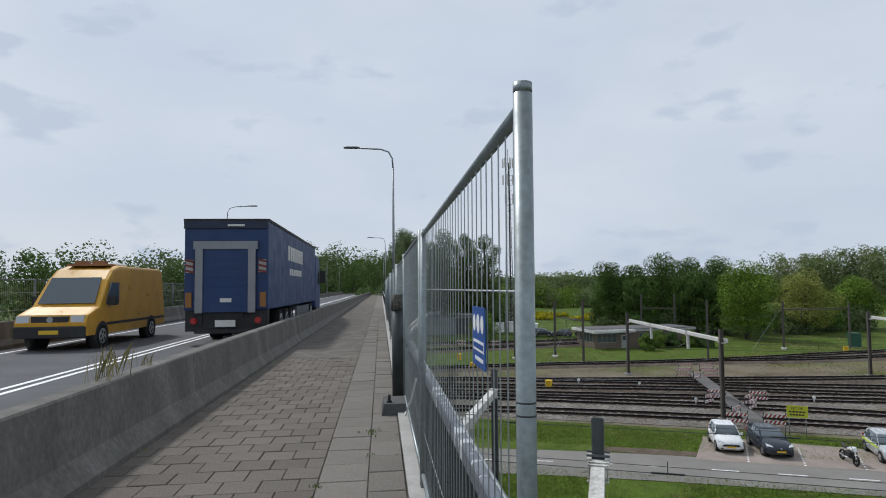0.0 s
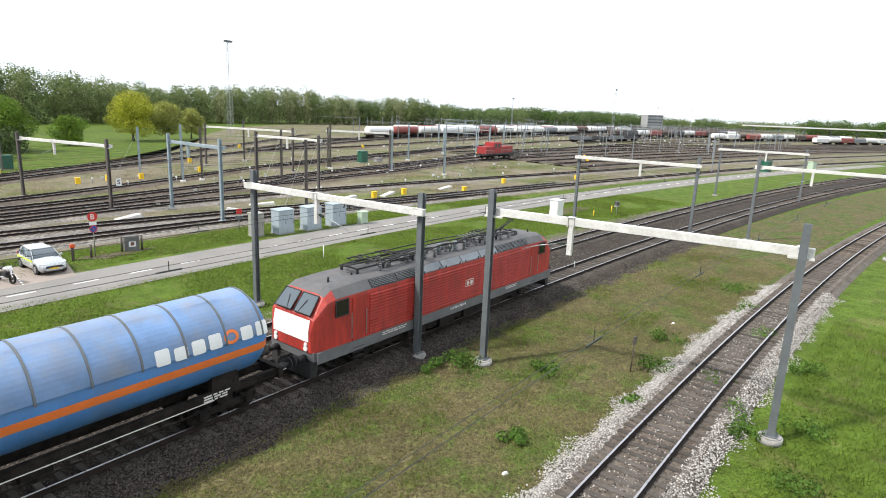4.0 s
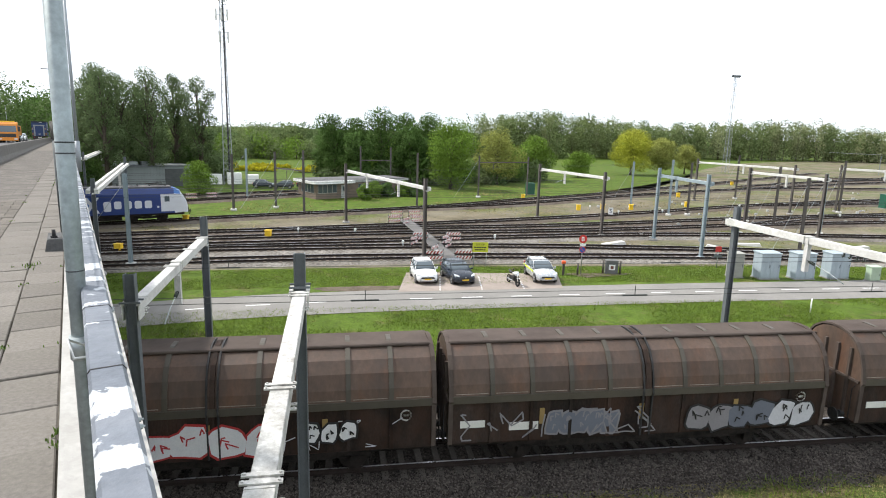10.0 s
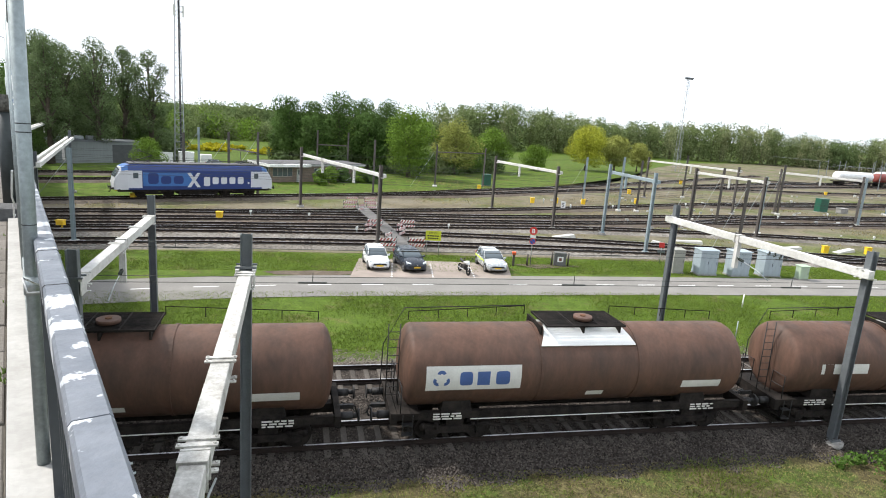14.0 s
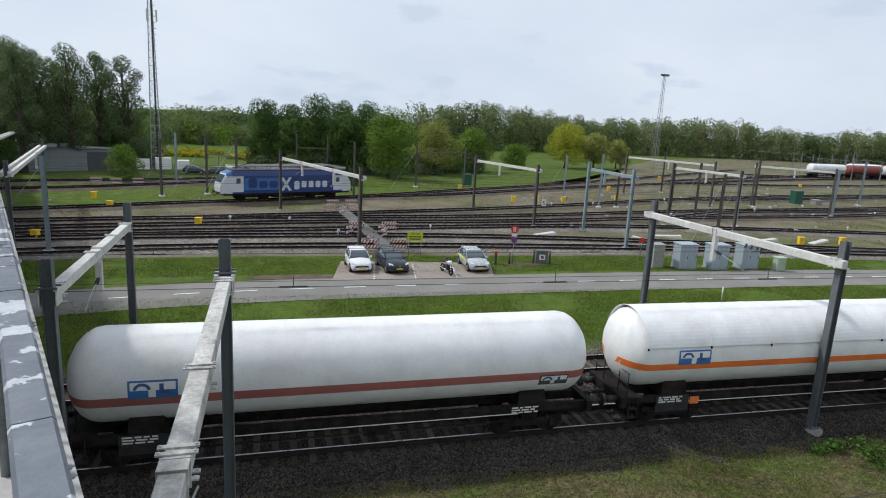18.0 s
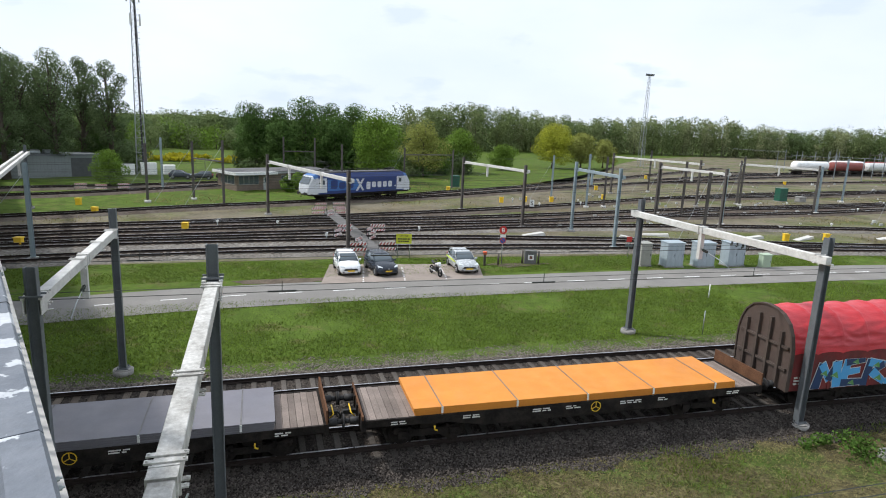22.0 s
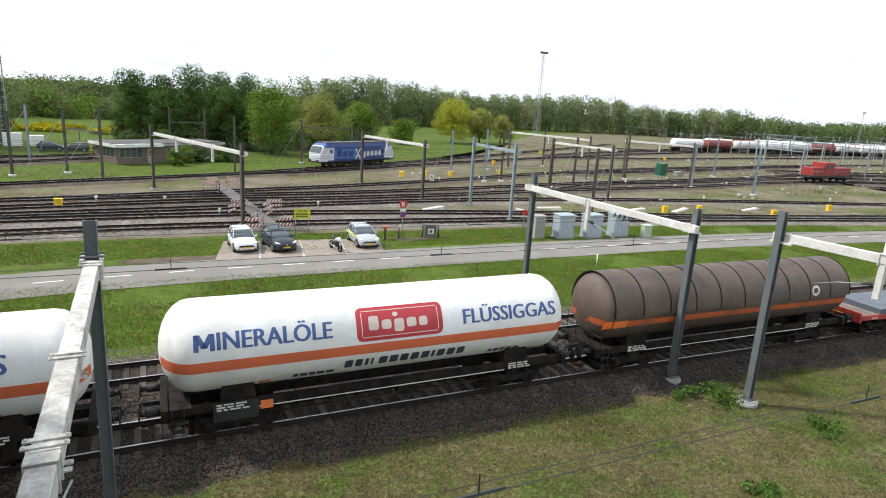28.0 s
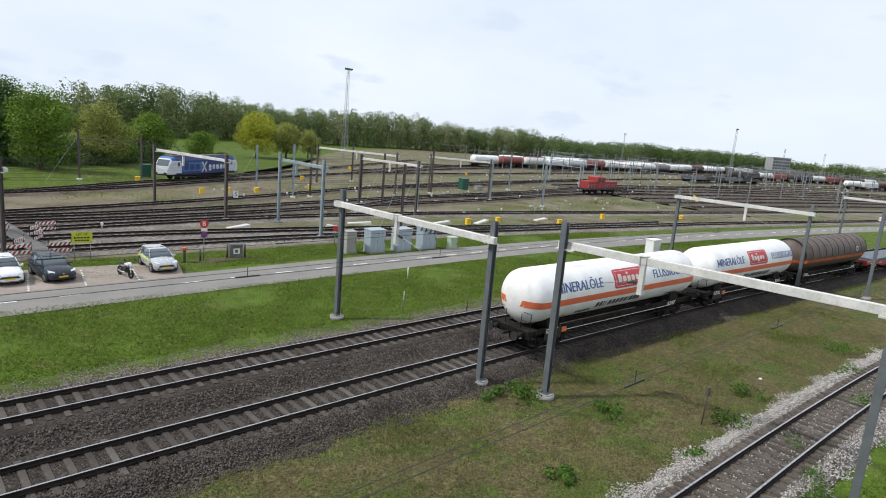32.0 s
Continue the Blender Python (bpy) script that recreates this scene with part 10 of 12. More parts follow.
def tipper_truck(label):
    """A lorry whose front is at x 0 and looks along +x."""
    t = thing("orange_truck", label, "truck")
    bm = bmesh.new()
    prism_y(bm, [(0.0, 0.55), (0.02, 1.5), (-0.18, 2.75), (-0.5, 3.0), (-2.1, 3.05), (-2.15, 0.6)], -1.23, 1.23)
    bevelled(bm, 0.06)
    cab = part("cab", bm, TRUCKORANGE, t)
    bm = bmesh.new()
    loft(bm, [[(0.03, -1.1, 1.6), (0.03, 1.1, 1.6), (0.0, 1.1, 1.6), (0.0, -1.1, 1.6)], [(-0.12, -1.05, 2.5), (-0.12, 1.05, 2.5), (-0.16, 1.05, 2.5), (-0.16, -1.05, 2.5)]], smooth=False)
    part("windscreen", bm, GLASS, cab)
    bm = bmesh.new()
    box(bm, -0.1, 0.05, -1.0, 1.0, 0.85, 1.35)
    part("grille", bm, DARKTRIM, cab)
    bm = bmesh.new()
    box(bm, -0.3, 0.08, -1.25, 1.25, 0.35, 0.8)
    bevelled(bm, 0.04)
    part("bumper", bm, TRUCKORANGE, cab)
    for s in (-1, 1):
        bm = bmesh.new()
        box(bm, 0.0, 0.095, s * 0.95 - 0.2, s * 0.95 + 0.2, 0.5, 0.7)
        part("headlamp", bm, HEADLIGHT, cab)
        bm = bmesh.new()
        box(bm, -0.25, -0.1, *sorted((s * 1.26, s * 1.55)), 1.7, 2.4)
        part("wing_mirror", bm, DARKTRIM, cab)
        bm = bmesh.new()
        box(bm, -1.4, -0.5, *sorted((s * 1.21, s * 1.238)), 1.7, 2.5)
        part("side_window", bm, GLASS, cab)
        for x in (-1.3, -5.6, -6.9):
            road_wheel(t, x, s * 1.0, 0.5, 0.34, s)
    bm = bmesh.new()
    box(bm, -8.4, -2.4, -1.24, 1.24, 1.1, 2.6)
    bevelled(bm, 0.05)
    part("tipper_body", bm, TRUCKORANGE, t)
    bm = bmesh.new()
    box(bm, -8.2, -0.5, -0.45, 0.45, 0.7, 1.1)
    part("chassis", bm, BLACK, t)
    bm = bmesh.new()
    box(bm, -1.1, -0.6, -0.9, 0.9, 3.04, 3.2)
    part("light_bar", bm, YELLOW, t)
    return t


van = panel_van("yellow high-roofed delivery van driving on the bridge")
lorry = semi_trailer("blue curtain-sided semi-trailer with tail lift driving on the bridge")
tipper = tipper_truck("orange lorry driving on the bridge")
followers = [hatchback(Matrix(), CARWHITE, "white hatchback driving on the bridge behind the lorry"), hatchback(Matrix(), CARSILVER, "silver hatchback driving on the bridge behind the lorry"), hatchback(Matrix(), CARWHITE, "white hatchback driving on the bridge behind the lorry")]
for ob in followers:
    tagged(ob, "white hatchback driving on the bridge", "car", "cars on the bridge")


def on_deck(u, y, along_=1):
    p = BM @ Vector((u, y, -0.055))
    return pose(p.x, p.y, p.z, 0, math.degrees(math.atan(0.018)) * along_, 35.3 + 90 if along_ > 0 else 35.3 - 90)


def drive_on_bridge():
    walk(lorry, [(float(t), on_deck(-5.0, 22.8 + 7.6 * t + 0.52 * min(t, 10.5) ** 2 + 10.9 * 0.62 * max(0.0, t - 10.5))) for t in range(0, 33)])
    walk(van, [(0.0, on_deck(-9.6, 22.0, -1)), (1.0, on_deck(-9.6, 8.0, -1)), (2.0, on_deck(-9.6, -5.5, -1)), (4.0, on_deck(-9.6, -30.0, -1)), (8.0, on_deck(-9.6, -58.0, -1)), (12.0, on_deck(-9.6, -64.0, -1)), (32.0, on_deck(-9.6, -64.0, -1))])
    for ob, gap, stop in [(tipper, 0.0, -30.0)] + [(o, 11.0 + 9.0 * i, -45.0 + 11 * i) for i, o in enumerate(followers)]:
        rows, y = [], 0.0
        for t in range(0, 33):
            y = max(106.0 + gap + 14.0 * (10.5 - t), stop + gap if gap else stop)
            rows.append((float(t), on_deck(-7.6, y, -1)))
        walk(ob, rows)


# ---- the paved bay and what stands round it ----
bm = bmesh.new()
vs = [bm.verts.new((x, y, GZ + 0.045)) for x, y in ((-6.1, 41.6), (5.8, 44.6), (5.9, 49.3), (-6.3, 47.6))]
bm.faces.new(vs)
bay = tagged(part("parking_bay", bm, mat("bay_paving", (0.30, 0.255, 0.225), 0.92, var=0.14, scale=0.6, fine=0.16, fscale=12.0, dirt=(0.20, 0.17, 0.14), dirt_amt=0.5, dirt_scale=0.5)), "paved reddish-grey parking bay beside the lane", "parking bay", kind="structure")
for x, y in ((-3.2, 42.6), (-0.2, 43.3), (2.9, 44.1)):
    for k in range(9):
        bm = bmesh.new()
        cx, cy = x + 0.10 * k * 0.5 - 0.09 * k, y + 0.5 * k
        box(bm, cx - 0.06, cx + 0.06, cy - 0.09, cy + 0.09, GZ + 0.046, GZ + 0.052)
        part("bay_mark", bm, WHITE, bay)


def wooden_post(x, y, h=0.95, m=None, lab="short dark wooden post in the grass"):
    bm = bmesh.new()
    cyl(bm, (0, 0, -0.05), (0, 0, h), 0.08, 10, 0.075)
    tagged(part("wooden_post", bm, m or mat("old_wood", (0.075, 0.062, 0.05), 0.9, var=0.3, scale=3.0, fine=0.3), matrix=Matrix.Translation((x, y, GZ))), lab, "post", group="posts beside the parking bay")


hy = thing("fire_hydrant_post", "dark post with a bright orange cap beside the bay", "marker post", Matrix.Translation((6.35, 49.0, GZ)))
bm = bmesh.new()
box(bm, -0.09, 0.09, -0.09, 0.09, -0.05, 0.95)
part("post", bm, mat("old_wood", (0.075, 0.062, 0.05)), hy)
bm = bmesh.new()
box(bm, -0.16, 0.16, -0.14, 0.14, 0.95, 1.2)
bevelled(bm, 0.04)
part("cap", bm, mat("signal_orange", (0.72, 0.10, 0.02), 0.5, var=0.08), hy, "orange cap")
wooden_post(7.55, 49.35, 1.0)
for x in (9.75, 11.15):
    wooden_post(x, 50.2, 1.15)
nb = thing("notice_box", "grey notice box with a small white sign between wooden posts", "notice box", Matrix.Translation((10.45, 50.35, GZ)))
bm = bmesh.new()
box(bm, -0.5, 0.5, -0.3, 0.3, -0.02, 1.15)
bevelled(bm, 0.03)
part("box_body", bm, mat("box_grey", (0.14, 0.14, 0.135), 0.8, var=0.2), nb)
bm = bmesh.new()
box(bm, -0.25, 0.25, -0.325, -0.305, 0.35, 0.8)
part("notice", bm, WHITE, nb, "white notice")
bm = bmesh.new()
box(bm, -0.12, 0.12, -0.335, -0.327, 0.45, 0.7)
part("notice_mark", bm, mat("brown_mark", (0.16, 0.06, 0.04), 0.6, var=0.05), nb)


def disc(bm, x, y, z, r, t0, t1):
    cyl(bm, (x, y - t0, z), (x, y - t1, z), r, 20)


sp = thing("sign_post", "post with round red B sign and blue no-parking sign", "traffic sign", Matrix.Translation((7.85, 49.6, GZ)) @ Matrix.Rotation(radians(10), 4, "Z"))
bm = bmesh.new()
cyl(bm, (0, 0, -0.05), (0, 0, 3.1), 0.035, 8)
part("pole", bm, GALV, sp)
bm = bmesh.new()
disc(bm, 0, 0, 2.95, 0.34, 0.04, 0.055)
rd = part("round_sign", bm, REDP, sp, "red round sign with white letter")
bm = text_flat("B", 0.01)
fit_flat(bm, -0.13, 0.13, 2.77, 3.13)
for v in bm.verts:
    v.co = Vector((v.co.x, -0.06, v.co.y))
part("letter", bm, WHITE, rd)
bm = bmesh.new()
box(bm, -0.24, 0.24, -0.055, -0.04, 2.36, 2.56)
part("small_plate", bm, WHITE, sp)
bm = bmesh.new()
disc(bm, 0, 0, 2.06, 0.27, 0.04, 0.055)
bl = part("no_parking_sign", bm, REDP, sp, "blue disc with red rim and bar")
bm = bmesh.new()
disc(bm, 0, 0, 2.06, 0.22, 0.056, 0.06)
part("blue_field", bm, SIGNBLUE, bl)
bm = bmesh.new()
bm.faces.new([bm.verts.new((x, -0.063, z)) for x, z in ((-0.17, 2.20), (-0.13, 2.23), (0.17, 1.92), (0.13, 1.89))])
part("bar", bm, REDP, bl)

ws = thing("warning_board", "yellow warning board with dark capital words on two posts", "warning sign", Matrix.Translation((-0.45, 50.9, GZ)) @ Matrix.Rotation(radians(6), 4, "Z") @ Matrix.Scale(0.85, 4))
for x in (-0.62, 0.62):
    bm = bmesh.new()
    cyl(bm, (x, 0, -0.05), (x, 0, 2.4), 0.03, 8)
    part("pole", bm, GALV, ws)
bm = bmesh.new()
box(bm, -0.78, 0.78, -0.06, -0.035, 1.5, 2.5)
yb = part("board", bm, mat("warning_yellow", (0.50, 0.52, 0.03), 0.5, var=0.05), ws, "fluorescent yellow board")
for w, z0, z1, x0, x1 in (("LET OP", 2.18, 2.38, -0.42, 0.42),):
    bm = text_flat(w, 0.01)
    fit_flat(bm, x0, x1, z0, z1)
    for v in bm.verts:
        v.co = Vector((v.co.x, -0.065, v.co.y))
    part("lettering", bm, BLACK, yb, kind="stuff")
for z, w in ((1.92, 0.62), (1.68, 0.55)):
    bm = bmesh.new()
    for k in range(5):
        box(bm, -w + 2 * w * k / 5, -w + 2 * w * (k + 0.8) / 5, -0.066, -0.061, z, z + 0.13)
    part("lettering", bm, BLACK, yb, kind="stuff")


def barrier_board(x, y, yaw, w=1.5, z=GZ):
    t = thing("striped_barrier", "red and white striped barrier boards on a steel frame", "barrier", Matrix.Translation((x, y, z)) @ Matrix.Rotation(radians(yaw), 4, "Z"), group="barriers along the crossing path")
    for s in (-1, 1):
        bm = bmesh.new()
        box(bm, s * w / 2 - 0.03, s * w / 2 + 0.03, -0.03, 0.03, -0.04, 1.2)
        part("upright", bm, BLACK, t)
    for z0 in (0.35, 0.82):
        bm = bmesh.new()
        box(bm, -w / 2, w / 2, -0.055, -0.032, z0, z0 + 0.24)
        bd = part("board", bm, WHITE, t)
        n = 5
        for k in range(n):
            a = -w / 2 + w * k / n
            bm = bmesh.new()
            bm.faces.new([bm.verts.new((min(max(a + d, -w / 2), w / 2), -0.058, zz)) for d, zz in ((0.0, z0), (w / n * 0.5, z0), (w / n * 0.5 + 0.16, z0 + 0.24), (0.16, z0 + 0.24))])
            part("red_stripe", bm, DULLRED, bd)
    return t


for x, y, yaw in ((-4.4, 51.8, 15), (-1.9, 52.4, 15), (-4.6, 54.2, 70), (-7.0, 58.5, 70), (-3.6, 57.6, 70), (-4.0, 59.8, 70), (-6.6, 61.0, 15), (-3.3, 61.8, 15), (-9.4, 71.0, 70), (-11.0, 72.5, 20), (-8.3, 73.2, 20), (-11.4, 77.0, 20), (-9.2, 77.8, 20), (-47.3, 89.0, 30), (-44.3, 88.7, 30), (-42.1, 90.8, 30)):
    barrier_board(x, y, yaw)
# concrete crossing panels of the path over the tracks
PATHDARK = mat("path_panels", (0.13, 0.125, 0.12), 0.9, var=0.15, rand=0.15)
cp = thing("crossing_path", "grey concrete panel path crossing the yard tracks", "path", kind="structure")
line = catmull([(-2.6, 51.0), (-4.2, 56.0), (-6.0, 62.0), (-8.0, 68.0), (-10.0, 74.0)], 2.0)
for p, h in along(line, 1.5):
    bm = bmesh.new()
    box(bm, -0.73, 0.73, -0.7, 0.7, -0.20, -0.125)
    part("panel", bm, PATHDARK, cp, matrix=Matrix.Translation(p) @ Matrix.Rotation(h, 4, "Z"))

# ---- buildings, masts and lineside things ----
BRICKM = mat("hut_brick", (0.20, 0.155, 0.125), 0.9, var=0.12, scale=1.0, fine=0.2, fscale=10.0, rand=0.0, dirt=(0.12, 0.10, 0.085), dirt_amt=0.4)
CABSTEEL = mat("cabinet_aluminium", (0.36, 0.42, 0.46), 0.55, 0.15, var=0.10, scale=1.2, fine=0.08, dirt=(0.24, 0.27, 0.29), dirt_amt=0.5, dirt_scale=1.6, stretch=(1, 1, 0.3))
CABGREY = mat("cabinet_concrete", (0.30, 0.30, 0.27), 0.85, var=0.12, scale=1.2, fine=0.1)
CABGREEN = mat("cabinet_green", (0.010, 0.085, 0.050), 0.5, var=0.1)
PALEGREEN = mat("cabinet_pale_green", (0.36, 0.45, 0.33), 0.6, var=0.1)
SHEDGREY = mat("shed_cladding", (0.20, 0.22, 0.22), 0.6, 0.1, var=0.1, scale=0.5)
MASTSTEEL = mat("mast_steel", (0.28, 0.30, 0.31), 0.55, 0.3, var=0.1)


def cabinet(x, y, w, d, h, m, label, yaw=8.0, doors=2, name="lineside_cabinet", z=GZ):
    t = thing(name, label, "cabinet", Matrix.Translation((x, y, z)) @ Matrix.Rotation(radians(yaw), 4, "Z"), group="lineside cabinets")
    bm = bmesh.new()
    box(bm, -w / 2 - 0.05, w / 2 + 0.05, -d / 2 - 0.05, d / 2 + 0.05, -0.05, 0.10)
    part("plinth", bm, CONCRETE, t)
    bm = bmesh.new()
    box(bm, -w / 2, w / 2, -d / 2, d / 2, 0.10, h)
    bevelled(bm, 0.015)
    part("cabinet_body", bm, m, t)
    bm = bmesh.new()
    loft(bm, [[(-w / 2 - 0.06, -d / 2 - 0.06, h), (w / 2 + 0.06, -d / 2 - 0.06, h), (w / 2 + 0.06, d / 2 + 0.06, h), (-w / 2 - 0.06, d / 2 + 0.06, h)],
              [(-w / 2 - 0.06, -d / 2 - 0.06, h + 0.05), (w / 2 + 0.06, -d / 2 - 0.06, h + 0.05), (w / 2 + 0.06, d / 2 + 0.06, h + 0.10), (-w / 2 - 0.06, d / 2 + 0.06, h + 0.10)]], smooth=False)
    part("roof_plate", bm, m, t)
    for k in range(doors):
        bm = bmesh.new()
        x0 = -w / 2 + 0.03 + (w - 0.06) * k / doors
        box(bm, x0 + 0.01, x0 + (w - 0.06) / doors - 0.01, -d / 2 - 0.018, -d / 2 - 0.002, 0.14, h - 0.04)
        dr = part("door", bm, m, t)
        bm = bmesh.new()
        xh = x0 + (w - 0.06) / doors - 0.12
        box(bm, xh, xh + 0.03, -d / 2 - 0.04, -d / 2 - 0.018, h * 0.45, h * 0.58)
        part("handle", bm, BLACK, dr)


cabinet(20.6, 50.9, 1.0, 0.9, 2.0, CABGREY, "weathered grey-green lineside cabinet on the grass", doors=1)
for x, y, wd in ((23.1, 50.9, 1.7), (26.1, 51.3, 1.7), (29.2, 52.0, 1.75)):
    cabinet(x, y, wd, 1.1, 2.15, CABSTEEL, "tall pale blue-grey aluminium relay cabinet on the grass", 12, 2)
cabinet(31.9, 51.4, 0.9, 0.6, 1.2, PALEGREEN, "small pale green cabinet on the grass", 12, 1)
cabinet(54.0, 44.9, 1.4, 1.0, 1.9, WHITE, "white cabinet beside the lane", 10, 1)
cabinet(8.2, 113.8, 1.5, 1.0, 2.1, CABGREEN, "dark green cabinet in the yard", 20, 2)
cabinet(69.1, 109.6, 2.0, 1.2, 2.4, CABGREEN, "dark green cabinet in the yard", 20, 2)
cabinet(73.0, 109.6, 1.8, 1.0, 0.9, CONCRETE, "low grey concrete box in the yard", 20, 1)
cabinet(154.4, 63.0, 2.6, 1.6, 2.6, CABGREEN, "dark green lineside cabinet beside the lane", 0, 2)
cabinet(181, 62.0, 2.4, 1.4, 1.9, PALEGREEN, "pale green cabinet beside the lane", 0, 1)
cabinet(61.5, 41.9, 0.5, 0.3, 0.5, mat("signal_box_grey", (0.08, 0.08, 0.08), 0.7), "small dark signal box on a stake", 0, 1, z=GZ + 1.1)
bm = bmesh.new()
cyl(bm, (0, 0, -0.05), (0, 0, 1.15), 0.04, 8)
tagged(part("box_stake", bm, GALV, matrix=Matrix.Translation((61.5, 41.9, GZ))), "thin steel stake carrying a small signal box", "stake")


def yellow_box(x, y, m=None, z=GZ):
    t = thing("point_machine_box", "small bright yellow box beside the yard tracks", "track box", Matrix.Translation((x, y, z)), group="yellow boxes in the yard")
    bm = bmesh.new()
    box(bm, -0.3, 0.3, -0.25, 0.25, -0.02, 0.75)
    bevelled(bm, 0.04)
    part("box_body", bm, m or YELLOW, t)
    bm = bmesh.new()
    box(bm, -0.33, 0.33, -0.28, 0.28, 0.75, 0.83)
    part("lid", bm, m or YELLOW, t)


for x, y in ((-40.4, 75.3), (-35.1, 68.6), (-22.3, 60.5), (-32.3, 50.8), (6.5, 106.0), (14.0, 92.5), (18.0, 94.5), (22.5, 95.5), (36.5, 118.0), (60.0, 153.0), (43.0, 66.0), (48.5, 67.0), (72.0, 71.0), (90.0, 70.0), (58.0, 65.2), (112.0, 120.0), (95.0, 150.0), (128.0, 96.0), (140.0, 106.0), (33.0, 102.0)):
    yellow_box(x, y)
for x, y in ((19.0, 88.0), (26.0, 91.0), (33.0, 84.0), (46.0, 86.5), (52.0, 92.5), (65.0, 101.0), (15.8, 93.0), (41.0, 101.0), (74.0, 96.0), (88.0, 108.0), (101.0, 121.0), (56.0, 76.8), (80.0, 79.0), (98.0, 82.0), (115.0, 84.5), (124.0, 113.0), (-8.0, 58.0), (-14.0, 64.0), (1.0, 63.3), (-20.0, 63.2)):
    t = thing("track_marker", "low white dwarf signal beside a yard track", "track signal", Matrix.Translation((x, y, GZ)), group="dwarf signals in the yard")
    bm = bmesh.new()
    cyl(bm, (0, 0, -0.02), (0, 0, 0.5), 0.06, 8)
    part("stalk", bm, GALV, t)
    bm = bmesh.new()
    cyl(bm, (0, -0.10, 0.62), (0, 0.10, 0.62), 0.13, 12)
    part("lamp_disc", bm, WHITE, t)
ss = thing("yard_sign", "white board with a dark letter S in the yard", "railway sign", Matrix.Translation((17.6, 86.6, GZ)))
bm = bmesh.new()
box(bm, -0.32, 0.32, -0.02, 0.02, 0.3, 1.25)
part("board", bm, WHITE, ss)
bm = text_flat("S", 0.01)
fit_flat(bm, -0.17, 0.17, 0.5, 1.05)
for v in bm.verts:
    v.co = Vector((v.co.x, -0.025, v.co.y))
part("letter", bm, BLACK, ss)
bm = bmesh.new()
cyl(bm, (0, 0.03, -0.02), (0, 0.03, 0.4), 0.04, 8)
part("stake", bm, GALV, ss)
rs_ = thing("red_sign", "small red square sign on a thin post", "railway sign", Matrix.Translation((20.4, 54.2, GZ)))
bm = bmesh.new()
cyl(bm, (0, 0, -0.02), (0, 0, 1.9), 0.03, 8)
part("pole", bm, GALV, rs_)
bm = bmesh.new()
box(bm, -0.25, 0.25, -0.05, -0.03, 1.45, 1.95)
part("board", bm, REDP, rs_)
bm = bmesh.new()
box(bm, -0.35, 0.35, -0.05, -0.03, 0.95, 1.2)
part("plate", bm, GREYSTEEL, rs_)
# white concrete slabs lying in the yard
for x, y, yaw, L in ((13.5, 64.2, 20, 2.6), (28.0, 66.5, -20, 3.0), (39.5, 66.8, 10, 2.8), (46.0, 67.3, 30, 3.4), (58.0, 69.5, 15, 3.0), (24.0, 64.0, 160, 2.2)):
    bm = bmesh.new()
    loft(bm, [[(-L / 2, -0.4, -0.02), (L / 2, -0.4, -0.02), (L / 2, 0.4, -0.02), (-L / 2, 0.4, -0.02)], [(-L / 2 + 0.1, -0.35, 0.10), (L / 2 - 0.2, -0.35, 0.35), (L / 2 - 0.2, 0.35, 0.35), (-L / 2 + 0.1, 0.35, 0.10)]], smooth=False)
    tagged(part("guy_anchor", bm, mat("anchor_concrete", (0.52, 0.51, 0.48), 0.9, var=0.1), matrix=Matrix.Translation((x, y, GZ)) @ Matrix.Rotation(radians(yaw), 4, "Z")), "pale wedge-shaped concrete anchor block in the yard", "concrete block", group="anchor blocks in the yard")

# brick hut with a white flat roof
hut = thing("brick_hut", "low brown brick hut with glazed corner and white flat roof edge", "hut", Matrix.Translation((-27.0, 95.0, GZ)) @ Matrix.Rotation(radians(43), 4, "Z"))
hl, hd, hh = 17.5, 6.2, 2.5
bm = bmesh.new()
box(bm, 0, hl, 0, hd, -0.05, hh)
part("wall", bm, BRICKM, hut)
bm = bmesh.new()
box(bm, -0.7, 6.6, -1.1, hd + 0.5, hh, hh + 0.42)
part("roof", bm, WHITE, hut, "white flat roof edge over the glazed corner")
bm = bmesh.new()
box(bm, 6.6, hl + 0.4, -0.3, hd + 0.4, hh + 0.05, hh + 0.36)
part("roof", bm, mat("grey_roof_edge", (0.38, 0.38, 0.37), 0.7, var=0.15), hut, "grey-white flat roof edge")
bm = bmesh.new()
box(bm, -0.5, hl + 0.2, -0.15, hd + 0.3, hh + 0.42, hh + 0.46)
part("roof_felt", bm, ROOFGREY, hut)


def hut_window(m, w, z0, z1, lights):
    """A framed window in lights, lying in the plane y = 0 of its matrix."""
    bm = bmesh.new()
    box(bm, 0, w, -0.03, 0.02, z0 - 0.05, z0 + 0.03)
    box(bm, 0, w, -0.03, 0.02, z1 - 0.03, z1 + 0.05)
    for k in range(lights + 1):
        x = w * k / lights
        box(bm, max(0, x - 0.035), min(w, x + 0.035), -0.03, 0.02, z0 + 0.03, z1 - 0.03)
    wf = part("window_frame", bm, mat("hut_frame", (0.30, 0.29, 0.27), 0.7, var=0.1), hut, matrix=m)
    for k in range(lights):
        bm = bmesh.new()
        box(bm, w * k / lights + 0.04, w * (k + 1) / lights - 0.04, -0.014, -0.004, z0 + 0.035, z1 - 0.035)
        part("pane", bm, GLASS, wf)


hut_window(Matrix.Translation((0.4, 0, 0)), 3.4, 0.95, 2.3, 4)
hut_window(Matrix.Translation((7.8, 0, 0)), 1.6, 1.1, 2.2, 2)
hut_window(Matrix.Translation((12.4, 0, 0)), 1.6, 1.1, 2.2, 2)
